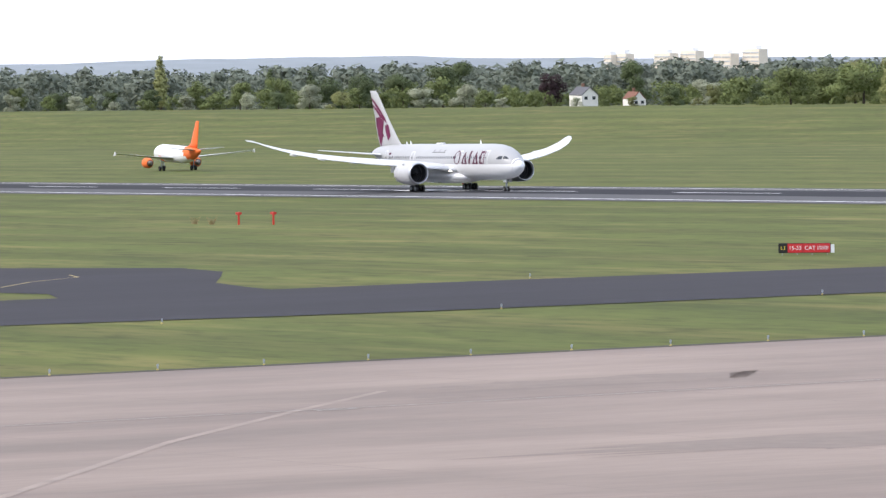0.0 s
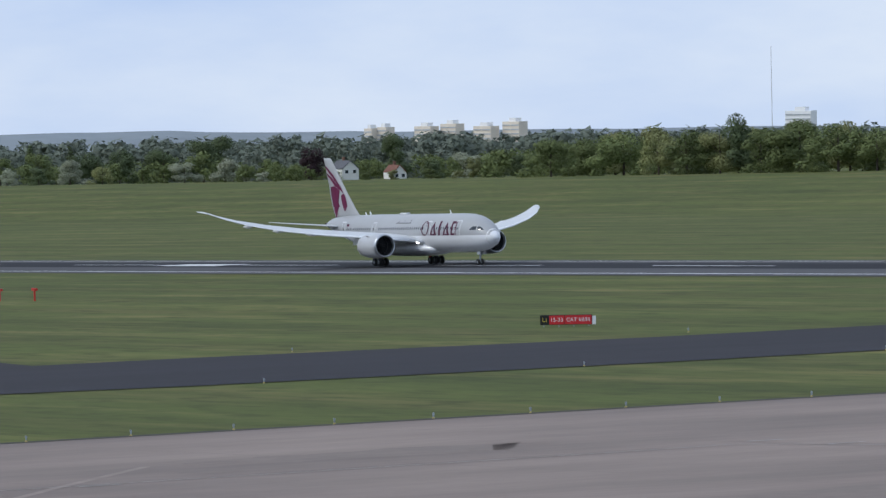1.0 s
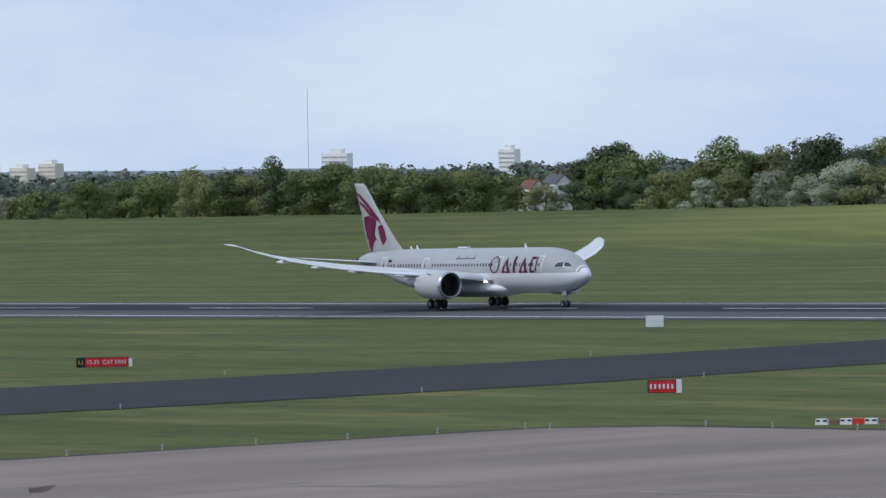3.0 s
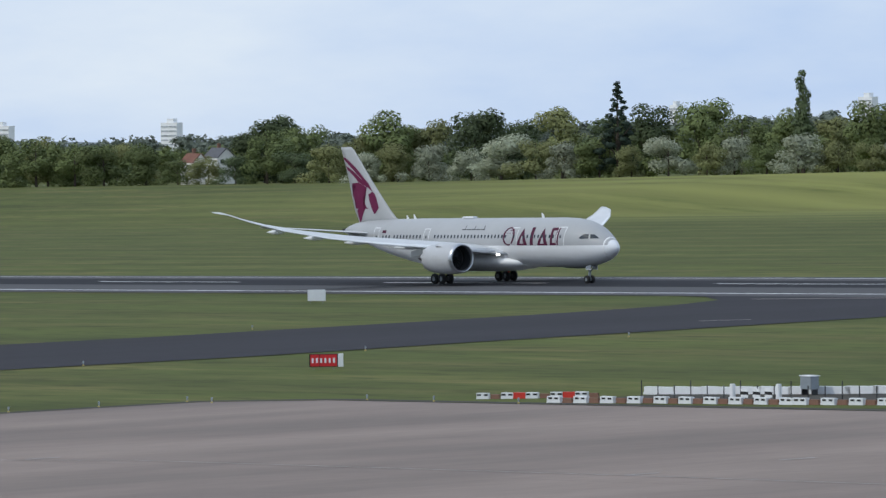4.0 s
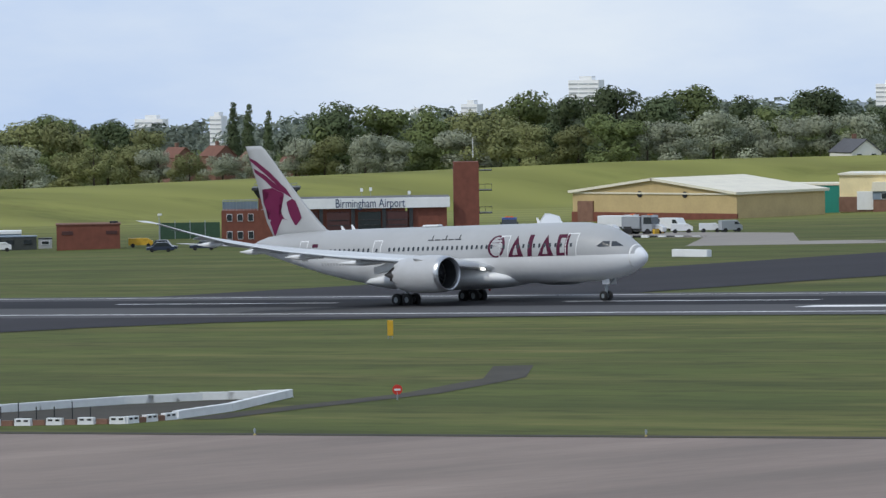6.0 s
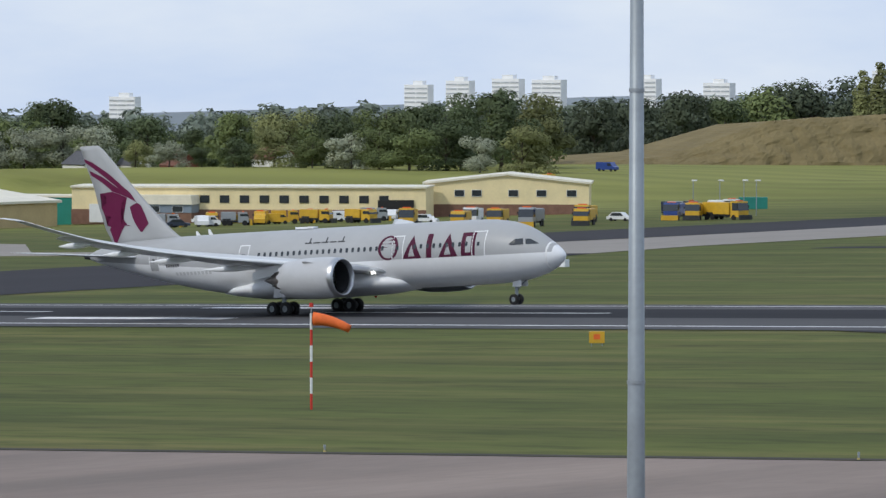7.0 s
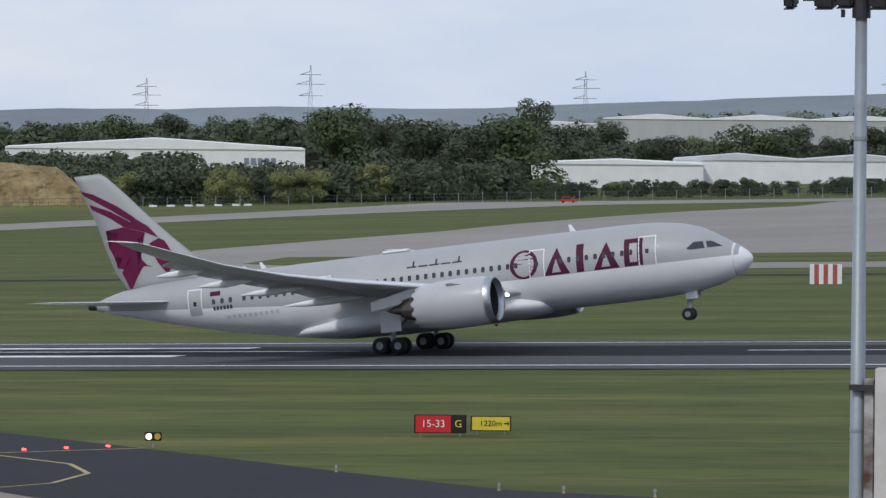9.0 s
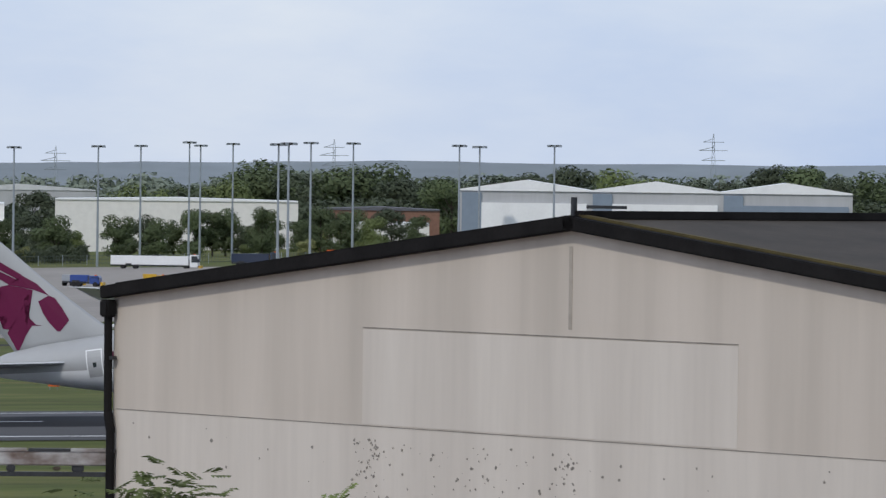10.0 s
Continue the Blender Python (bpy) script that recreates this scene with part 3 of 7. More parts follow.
def airliner():
    jet = thing("airliner", pose(-858, Y0, 0.3 - 22), "grey and white twin-engined wide-body airliner with burgundy tail emblem, taking off", "airplane")
    n = 40
    ds = sorted(set(SPAN_D + list(np.arange(11, 55, 1.5))))
    bm = loft([[hull(d, 2 * math.pi * (k + 0.5) / n - math.pi / 2) for k in range(n)] for d in ds])
    # the skin is parted along the edge of the white belly paint
    for ahead in (True, False):
        fs_ = [f for f in bm.faces if (NOSE - f.calc_center_median().x < 36.5) == ahead]
        geo = fs_ + list({e for f in fs_ for e in f.edges}) + list({v for f in fs_ for v in f.verts})
        bmesh.ops.bisect_plane(bm, geom=geo, plane_co=(NOSE - 36.5, 0, 4.62), plane_no=(0, 0, 1) if ahead else (0.075, 0, 1))
    for f in bm.faces:
        c = f.calc_center_median()
        d = NOSE - c.x
        f.material_index = 1 if c.z < 4.62 + max(0, d - 36.5) * 0.075 else 0
    body = part("fuselage", bm, [SKIN, BELLY], jet, "light grey fuselage with a white belly", True)
    # wing-to-body fairing
    rings = []
    for d, w, lo, hi in ((15.5, 0.5, 2.3, 2.9), (17, 2.2, 1.75, 3.3), (19.5, 3.1, 1.5, 3.9), (24, 3.35, 1.4, 4.1), (29, 3.3, 1.4, 4.0), (33.5, 2.9, 1.55, 3.6), (36.5, 2.0, 1.9, 3.1), (38.5, 0.6, 2.2, 2.6)):
        rings.append([(NOSE - d, w * math.cos(a), (lo + hi) / 2 + (hi - lo) / 2 * math.sin(a)) for a in (2 * math.pi * k / 28 for k in range(28))])
    part("belly_fairing", loft(rings), BELLY, jet, "white rounded belly fairing", True)
    # wings, bent upwards by the lift
    right = [(-2.0, 17.6, 33.2, 3.5, 1.75), (-3.6, 19.2, 33.2, 3.75, 1.6), (-9.7, 23.6, 33.7, 4.5, 1.15), (-15, 27.2, 35.0, 5.1, 0.85), (-20, 30.7, 36.9, 5.9, 0.6), (-24.5, 33.9, 38.6, 6.95, 0.42), (-27.4, 36.2, 39.8, 8.0, 0.28), (-29.2, 38.4, 40.6, 8.95, 0.16), (-30.05, 40.3, 41.2, 9.25, 0.06)]
    wings = []
    for st in (right, mirror(right)):
        s = -1 if st is right else 1
        rise = 0.12 if s < 0 else 0.04
        wing = part("wing", foil(st, 1.0, rise), WING_GREY, jet, "swept grey wing with a raked tip", True)
        wings.append((wing, s))
        # lower flap and slat lines, fairings
        slat = []
        for y, le, te, z, t in st[1:8]:
            ch = te - le
            slat.append([(NOSE - le + 0.12 - u * ch, y, z + w * t * 0.4 - 0.03) for u, w in ((0, -0.1), (0.01, 0.5), (0.1, 0.95), (0.1, 0.7), (0.03, 0.0))])
        part("slat", loft(slat), BELLY, wing, "pale leading-edge slat", True)
        flap = []
        for y, le, te, z, t in st[1:6]:
            ch = te - le
            flap.append([(NOSE - te + 0.22 * ch - q, y, z + h + 0.79 * washout(y, rise) * ch) for q, h in ((0, 0.02), (0.16 * ch, -0.02), (0.27 * ch, -0.2), (0.265 * ch, -0.25), (0.14 * ch, -0.16), (0, -0.1))])
        part("flap", loft(flap), WING_GREY, wing, "lowered trailing-edge flap", True)
        for y in (6.2, 13.2, 18.2, 22.6):
            le, te, z = (float(np.interp(y, [abs(q[0]) for q in st], [q[k] for q in st])) for k in (1, 2, 3))
            ln = 0.42 * (te - le) + 1.6
            bm = lathe([(NOSE - te + 0.3 * (te - le) - ln * u, max(0.01, r)) for u, r in ((0, 0.02), (0.15, 0.13), (0.45, 0.22), (0.75, 0.17), (1, 0.03))], 12)
            bmesh.ops.transform(bm, matrix=Matrix.Translation((0, s * y, z + 0.42 * washout(y, rise) * (te - le) - 0.12)) @ Matrix.Diagonal((1, 1, 1.3, 1)), verts=bm.verts)
            part("flap_fairing", bm, BELLY, wing, "", True)
        part("tip_light", boxed((0.2, 0.08, 0.06), (NOSE - 38.8, s * 29.3, 8.95)), GLASS, wing)
        # engine with its pylon
        eng = part("engine_cowl", lathe([(10.3, 1.45), (10.62, 1.52), (10.75, 1.62), (10.55, 1.74), (9.6, 1.86), (8.0, 1.9), (6.2, 1.84), (4.9, 1.66), (4.35, 1.52)], 48, 0.12), NACELLE, jet, "grey engine cowl with a chevron edge", True)
        eng.matrix_basis = pose(0, s * 9.75, 3.3)
        part("lip", lathe([(10.25, 1.44), (10.62, 1.515), (10.765, 1.62), (10.56, 1.752), (10.2, 1.80)], 48), CHROME, eng, "bright metal inlet lip", True)
        part("inlet_duct", lathe([(10.3, 1.445), (9.6, 1.38), (8.9, 1.42)], 40), DARK_STEEL, eng, "", True)
        fan = bmesh.new()
        tube(fan, (8.7, 0, 0), (8.75, 0, 0), 1.42, n=40)
        part("fan_disc", fan, BLACK, eng)
        blade = bmesh.new()
        for k in range(18):
            a = 2 * math.pi * k / 18
            c, q = math.cos(a), math.sin(a)
            c2, q2 = math.cos(a + 0.26), math.sin(a + 0.26)
            f = [blade.verts.new(p) for p in ((9.05, 0.35 * c, 0.35 * q), (8.85, 1.39 * c, 1.39 * q), (8.72, 1.39 * c2, 1.39 * q2), (8.75, 0.35 * c2, 0.35 * q2))]
            blade.faces.new(f)
        part("fan_blades", blade, DARK_STEEL, eng)
        part("spinner", lathe([(9.75, 0.01), (9.55, 0.16), (9.2, 0.33), (8.8, 0.42)], 20), DARK_STEEL, eng, "dark spinner", True)
        part("core_nozzle", lathe([(5.4, 1.2), (4.2, 1.0), (3.1, 0.74)], 36, 0.1), BARE, eng, "bare metal core nozzle", True)
        part("exhaust_plug", lathe([(3.4, 0.55), (2.6, 0.36), (1.7, 0.02)], 20), BARE, eng, "", True)
        strake = prism([(8.9, 1.75), (7.2, 1.75), (7.2, 2.15), (7.6, 2.15)], 0.05)
        bmesh.ops.transform(strake, matrix=Matrix.Rotation(radians(-s * 42), 4, "X"), verts=strake.verts)
        part("strake", strake, NACELLE, eng)
        py = loft([[(x, s * 9.75 + q * wd, z) for q in (-1, 1) for z in ((zl, zh) if q < 0 else (zh, zl))] for x, zl, zh, wd in ((9.0, 4.55, 4.75, 0.1), (7, 4.4, 5.0, 0.28), (4, 3.9, 4.85, 0.3), (0.5, 3.4, 4.1, 0.16))])
        part("pylon", py, BELLY, jet, "", False)
    tail_r = [(-0.6, 46.9, 53.6, 6.05, 0.75), (-2.2, 48.2, 53.9, 6.15, 0.6), (-9.2, 54.2, 56.4, 6.95, 0.22), (-9.9, 55.3, 56.7, 7.05, 0.1)]
    for st in (tail_r, mirror(tail_r)):
        hs = part("tailplane", foil(st, 0.7), WING_GREY, jet, "grey swept tailplane", True)
    # fin, with its emblem in plain painted shapes
    st = [(7.3, 42.6, 52.0, 0.35), (8.0, 44.2, 52.4, 0.62), (8.9, 45.3, 52.95, 0.6), (11.0, 47.5, 53.65, 0.5), (12.8, 49.3, 54.1, 0.4), (15.0, 51.3, 54.95, 0.28), (16.5, 52.75, 55.5, 0.2), (16.95, 53.4, 55.7, 0.08)]
    rings = []
    for z, le, te, t in st:
        ch = te - le
        rings.append([(NOSE - le - u * ch, w * t, z) for u, w in ((0, 0), (0.05, 0.35), (0.3, 0.5), (0.7, 0.36), (1, 0.03), (1, -0.03), (0.7, -0.36), (0.3, -0.5), (0.05, -0.35))])
    fin = part("fin", loft(rings), SKIN, jet, "tall grey fin with a burgundy emblem", True)

    def fin_mark(outline, m=EMBLEM, out=0.03):
        for s in (-1, 1):
            bm = bmesh.new()
            vs = [bm.verts.new((d, 0, z)) for d, z in outline]
            f = bm.faces.new(vs)
            bmesh.ops.triangulate(bm, faces=[f])
            bmesh.ops.subdivide_edges(bm, edges=bm.edges[:], cuts=7, use_grid_fill=True)
            for v in bm.verts:
                d, z = v.co.x, v.co.z
                le, te, t = (float(np.interp(z, [q[0] for q in st], [q[k] for q in st])) for k in (1, 2, 3))
                u = max(0, min(1, (d - le) / (te - le)))
                w = float(np.interp(u, [0, 0.05, 0.3, 0.7, 1], [0, 0.35, 0.5, 0.36, 0.03]))
                v.co = (NOSE - d, s * (w * t + out), z)
            bmesh.ops.recalc_face_normals(bm, faces=bm.faces)
            part("emblem_shape", bm, m, fin)

    # two sweeping stripes, a spiked block and a rounded leaf
    fin_mark([(55.2, 15.75), (55.05, 15.4), (52.9, 14.05), (51.0, 12.75), (50.7, 13.1), (52.15, 14.2), (54.1, 15.35)])
    fin_mark([(54.6, 14.6), (54.4, 14.15), (52.95, 13.35), (51.8, 12.5), (49.9, 11.85), (48.85, 11.3), (49.65, 12.3), (50.7, 13.05), (51.0, 12.72), (52.9, 13.9)])
    fin_mark([(51.8, 12.48), (53.4, 12.35), (53.1, 12.1), (52.25, 11.95), (52.6, 11.5), (53.3, 11.0), (52.95, 10.25), (52.15, 10.1), (52.8, 9.9), (52.7, 9.25), (52.1, 9.1), (52.4, 8.9), (51.85, 7.5), (51.65, 7.5), (51.0, 8.5), (50.4, 9.2), (49.6, 9.1), (50.1, 9.25), (50.55, 9.8), (50.8, 10.5), (50.75, 11.3), (50.0, 11.85)])
    fin_mark([(49.7, 10.95), (48.85, 11.3), (48.4, 11.05), (47.95, 10.25), (47.5, 9.25), (48.3, 8.5), (48.55, 8.55), (49.1, 9.3), (49.45, 10.0)])
    # cockpit glass
    for s in (-1, 1):
        decal("cockpit_window", [(1.95, 5.42), (2.75, 5.9), (3.15, 5.92), (3.0, 5.42)], GLASS, body, s, 0.035, 0.15, "dark cockpit side window")
        decal("cockpit_window", [(3.2, 5.42), (3.35, 5.95), (4.0, 5.95), (4.55, 5.5), (4.3, 5.4)], GLASS, body, s, 0.035, 0.15, "dark cockpit side window")
        # passenger windows, doors, lettering in plain bars
        pane = bmesh.new()
        ring = [pane.verts.new((0.15 * math.copysign(abs(math.cos(a)) ** 0.6, math.cos(a)), 0, 0.225 * math.copysign(abs(math.sin(a)) ** 0.6, math.sin(a)))) for a in (math.pi * k / 6 for k in range(12))]
        pane.faces.new(ring)
        pm = bpy.data.meshes.new("cabin_window")
        pane.to_mesh(pm)
        pane.free()
        for d in [8.9 + 0.72 * k for k in range(9)] + [18.3 + 0.68 * k for k in range(22)] + [35.6 + 0.7 * k for k in range(9)] + [42.4, 43.15, 43.9]:
            q = side(d, 5.72, s, 0.02)
            shared("cabin_window", pm, GLASS, body, "", Matrix.Translation(q) @ Matrix.Rotation(radians(s * 16), 4, "X"))
        for d, w, lo, hi in ((7.6, 0.62, 4.6, 6.75), (16.6, 0.55, 4.65, 6.7), (34.4, 0.5, 4.9, 6.6), (45.6, 0.55, 4.75, 6.75)):
            door = decal("cabin_door", [(d - w, lo), (d + w, lo), (d + w, hi), (d - w, hi)], SKIN, body, s, 0.01, 0.3, "grey cabin door with a pale outline")
            for a, b, c, e in ((d - w - 0.09, d - w, lo - 0.09, hi + 0.09), (d + w, d + w + 0.09, lo - 0.09, hi + 0.09), (d - w, d + w, lo - 0.09, lo), (d - w, d + w, hi, hi + 0.09)):
                decal("door_outline", [(a, c), (b, c), (b, e), (a, e)], SEAM, door, s, 0.02, 0.3)
            decal("door_pane", [(d - 0.14, 5.5), (d + 0.14, 5.5), (d + 0.14, 5.85), (d - 0.14, 5.85)], GLASS, door, s, 0.024)
        f = 1 if s < 0 else -1

        def mark(x0, pts, m=BURGUNDY, out=0.017):
            decal("name_shape", [(x0 - f * u, z) for u, z in pts], m, body, s, out, 0.3)

        # the big burgundy name as plain shapes: ring, two wedges, post, block
        x0 = 18.9
        mark(x0, [(0.1 + 1.15 * (1 - math.cos(a)), 5.72 + 1.12 * math.sin(a)) for a in (2 * math.pi * k / 24 for k in range(24))])
        mark(x0, [(0.42 + 0.83 * (1 - math.cos(a)), 5.72 + 0.95 * math.sin(a)) for a in (2 * math.pi * k / 20 for k in range(20))], SKIN, 0.020)
        for u in (2.9, 6.95):
            mark(x0, [(u, 4.65), (u + 2.1, 4.65), (u + 1.05, 6.75)])
            mark(x0, [(u + 0.62, 4.85), (u + 1.35, 4.85), (u + 1.0, 5.9)], SKIN, 0.020)
        mark(x0, [(5.55, 4.65), (6.15, 4.65), (6.15, 6.8), (5.55, 6.8)])
        mark(x0, [(9.45, 4.65), (10.95, 4.65), (10.95, 6.75), (9.45, 6.75)])
        mark(x0, [(9.9, 4.95), (10.5, 4.95), (10.5, 6.4), (9.9, 6.4)], SKIN, 0.020)
        for k in range(5):
            decal("small_name_bar", [(26.6 - k * 0.95, 6.5), (27.4 - k * 0.95, 6.5), (27.4 - k * 0.95, 6.62), (26.6 - k * 0.95, 6.62)], DARK_STEEL, body, s, 0.018)
            if k % 2 == 0:
                decal("small_name_bar", [(26.8 - k * 0.95, 6.62), (26.95 - k * 0.95, 6.62), (26.95 - k * 0.95, 7.0), (26.8 - k * 0.95, 7.0)], DARK_STEEL, body, s, 0.018)
        for k in range(6):
            decal("registration_bar", [(42.3 + k * 0.3, 5.0), (42.5 + k * 0.3, 5.0), (42.5 + k * 0.3, 5.3), (42.3 + k * 0.3, 5.3)], DARK_STEEL, body, s, 0.018)
        for k in range(10):
            decal("type_bar", [(38.3 + k * 0.48, 4.2), (38.6 + k * 0.48, 4.2), (38.6 + k * 0.48, 4.5), (38.3 + k * 0.48, 4.5)], WING_GREY, body, s, 0.018)
        decal("flag_patch", [(43.3, 6.15), (44.2, 6.15), (44.2, 6.5), (43.3, 6.5)], BURGUNDY, body, s, 0.018)
    part("nose_cone", loft([[hull(d, 2 * math.pi * k / 32, 0.008) for k in range(32)] for d in (0.0, 0.15, 0.4, 0.8, 1.35)]), BELLY, body, "white nose cone", True)
    part("tail_exhaust", tubed((NOSE - 54.8, 0, 6.4), (NOSE - 55.6, 0, 6.42), 0.31, 0.24, 14), BLACK, jet, "black tail exhaust")
    for d, z, h in ((14, 7.9, 0.55), (40, 7.88, 0.5), (41.5, 7.87, 0.4)):
        part("aerial", prism([(NOSE - d, z - 0.05), (NOSE - d - 0.5, z - 0.05), (NOSE - d - 0.6, z + h), (NOSE - d - 0.4, z + h)], 0.05), BELLY, body)
    part("dome", boxed((2.4, 0.9, 0.3), (NOSE - 29, 0, 7.95), bevel=0.14), BELLY, body)
    part("beacon", tubed((7.0, 0, 1.42), (7.0, 0, 1.24), 0.16, 0.08, 12), RED, jet, "small red belly beacon")
    part("landing_light", boxed((0.15, 0.5, 0.25), (9.35, -3.35, 3.55)), LAMP_WHITE, jet, "lit wing-root lamp")
    # undercarriage
    nose = part("nose_gear", tube(tube(tubed((22.8, 0, 0.55), (23.0, 0, 2.6), 0.13, 0.2, 12), (22.9, 0, 1.3), (24.2, 0, 2.4), 0.07, n=8), (22.8, -0.45, 0.5), (22.8, 0.45, 0.5), 0.09, n=8), STEEL, jet, "pale steel nose leg")
    for s in (-1, 1):
        wheel(nose, (22.8, s * 0.36, 0.5), 0.5, 0.34)
        part("gear_door", boxed((0.95, 0.05, 0.6), (23.3, s * 0.5, 1.95)), BELLY, nose, "white nose-gear door")
    bogies = []
    for s in (-1, 1):
        leg = bmesh.new()
        tube(leg, (0.15, s * 4.9, 0.7), (0.3, s * 5.0, 3.4), 0.2, 0.26, 14)
        tube(leg, (0.25, s * 4.9, 1.6), (1.7, s * 4.4, 3.0), 0.09, n=8)
        tube(leg, (0.25, s * 4.9, 1.7), (0.1, s * 3.2, 2.7), 0.1, n=8)
        leg = part("main_gear", leg, STEEL, jet, "steel main leg")
        part("gear_door", boxed((1.7, 0.06, 1.7), (0.3, s * 5.45, 2.55), Matrix.Rotation(radians(s * 6), 4, "X")), BELLY, leg, "white main-gear door")
        bg = part("bogie", boxed((1.7, 0.26, 0.26), (0, 0, 0), bevel=0.05), DARK_STEEL, jet, "four-wheel bogie")
        bg.matrix_basis = pose(0, s * 4.9, 0.66)
        for x in (-0.75, 0.75):
            for q in (-0.55, 0.55):
                wheel(bg, (x, q, 0), 0.66, 0.5)
        bogies.append((bg, s))
    return jet, bogies, wings


jet, bogies, wings = airliner()


# ---- trees and woods ----
BARK = mat("grey_bark", (0.085, 0.068, 0.052), 0.95, var=0.3, scale=1.5, fine=8)
LEAVES = {
    "dark": leafy("dark_leaves", (0.116, 0.148, 0.068), (0.080, 0.105, 0.052)),
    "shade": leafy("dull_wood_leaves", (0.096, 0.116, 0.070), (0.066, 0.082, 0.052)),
    "green": leafy("green_leaves", (0.182, 0.218, 0.082), (0.126, 0.158, 0.062)),
    "olive": leafy("olive_leaves", (0.270, 0.280, 0.118), (0.190, 0.205, 0.088)),
    "silver": leafy("silver_leaves", (0.42, 0.44, 0.33), (0.28, 0.305, 0.21)),
    # distance haze is mixed into this leaf colour
    "far": leafy("haze_paled_leaves", (0.205, 0.235, 0.185), (0.155, 0.185, 0.145)),
    "copper": leafy("copper_leaves", (0.060, 0.036, 0.040), (0.038, 0.024, 0.028)),
    "blue": leafy("conifer_needles", (0.050, 0.076, 0.052), (0.036, 0.054, 0.040)),
}


def crown_mesh(rnd, kind, count, leaf):
    """A crown one metre high on unit base: lobes of leaf sprays with gaps between them."""
    vs, fs = [], []
    lobes = []
    if kind == "round":
        for _ in range(17):
            a, r, z = rnd.uniform(0, 6.28), rnd.uniform(0.05, 0.3), rnd.uniform(0.16, 0.84)
            lobes.append((r * math.cos(a) * (1.25 - 0.6 * z), r * math.sin(a) * (1.25 - 0.6 * z), z, rnd.uniform(0.11, 0.19)))
    elif kind == "bushy":
        for _ in range(20):
            a, r, z = rnd.uniform(0, 6.28), rnd.uniform(0.1, 0.52), rnd.uniform(0.04, 0.8)
            r *= 1.15 - 0.75 * z
            lobes.append((r * math.cos(a), r * math.sin(a), z, rnd.uniform(0.13, 0.22)))
    elif kind == "poplar":
        for k in range(14):
            z = 0.1 + 0.86 * k / 13
            lobes.append((rnd.uniform(-0.025, 0.025), rnd.uniform(-0.025, 0.025), z, 0.085 * (1.1 - 0.75 * abs(z - 0.42) / 0.55) + 0.01))
    else:  # conifer: tiers of drooping boughs
        for k in range(44):
            z = 0.12 + 0.86 * (k / 43)
            a, r = k * 2.4, 0.26 * (1.02 - z) * rnd.uniform(0.5, 1.15)
            lobes.append((r * math.cos(a), r * math.sin(a), z, 0.02 + 0.055 * (1.05 - z)))
    weights = [l[3] ** 2 for l in lobes]
    flat = 0.55 if kind == "conifer" else 0.85
    lean = []
    for _ in range(count):
        x, y, z, r = rnd.choices(lobes, weights)[0]
        d = Vector((rnd.gauss(0, 1), rnd.gauss(0, 1), rnd.gauss(0.15, 1))).normalized()
        c = Vector((x, y, z)) + Vector((d.x, d.y, d.z * flat)) * r * (rnd.uniform(0.72, 1.08) if rnd.random() < 0.85 else rnd.uniform(0.3, 0.7))
        n = (d + Vector((rnd.uniform(-1, 1), rnd.uniform(-1, 1), rnd.uniform(-0.3, 1.0))) * 0.55).normalized()
        t = n.cross(Vector((rnd.uniform(-1, 1), rnd.uniform(-1, 1), rnd.uniform(-1, 1)))).normalized()
        b = n.cross(t)
        s = leaf * rnd.uniform(0.6, 1.4)
        i = len(vs)
        vs += [c - t * s - b * s * 0.4, c + t * s * rnd.uniform(0.6, 1) - b * s * 0.4, c + b * s * rnd.uniform(0.6, 1.1)]
        fs.append((i, i + 1, i + 2))
        # leaves of one bough catch the light together
        out = (d * 0.65 + Vector((x, y, (z - 0.45) * 0.8)) * 0.9 + n * 0.45 + Vector((0, 0, 0.15))).normalized()
        lean += [out] * 3
    me = bpy.data.meshes.new("crown")
    me.from_pydata([tuple(v) for v in vs], [], fs)
    lit_by(me, lean)
    return me, np.array([tuple(v) for v in vs]), np.array([tuple(v) for v in lean]), np.array(fs)


def lit_by(me, normals):
    """Smooth shading with a normal of its own for each corner point."""
    me.polygons.foreach_set("use_smooth", [True] * len(me.polygons))
    me.normals_split_custom_set_from_vertices([tuple(v) for v in normals])


def trunk_mesh(rnd, kind):
    bm = bmesh.new()
    tube(bm, (0, 0, -0.04), (rnd.uniform(-0.01, 0.01), 0, 0.45), 0.022, 0.014, 7)
    tube(bm, (0, 0, 0.42), (0, 0, 0.86), 0.014, 0.004, 6)
    if kind != "poplar":
        for k in range(5):
            a, z = k * 1.26 + rnd.uniform(-0.3, 0.3), rnd.uniform(0.22, 0.5)
            tube(bm, (0, 0, z), (0.17 * math.cos(a), 0.17 * math.sin(a), z + 0.2), 0.009, 0.003, 5)
    me = bpy.data.meshes.new("trunk")
    bm.to_mesh(me)
    bm.free()
    return me


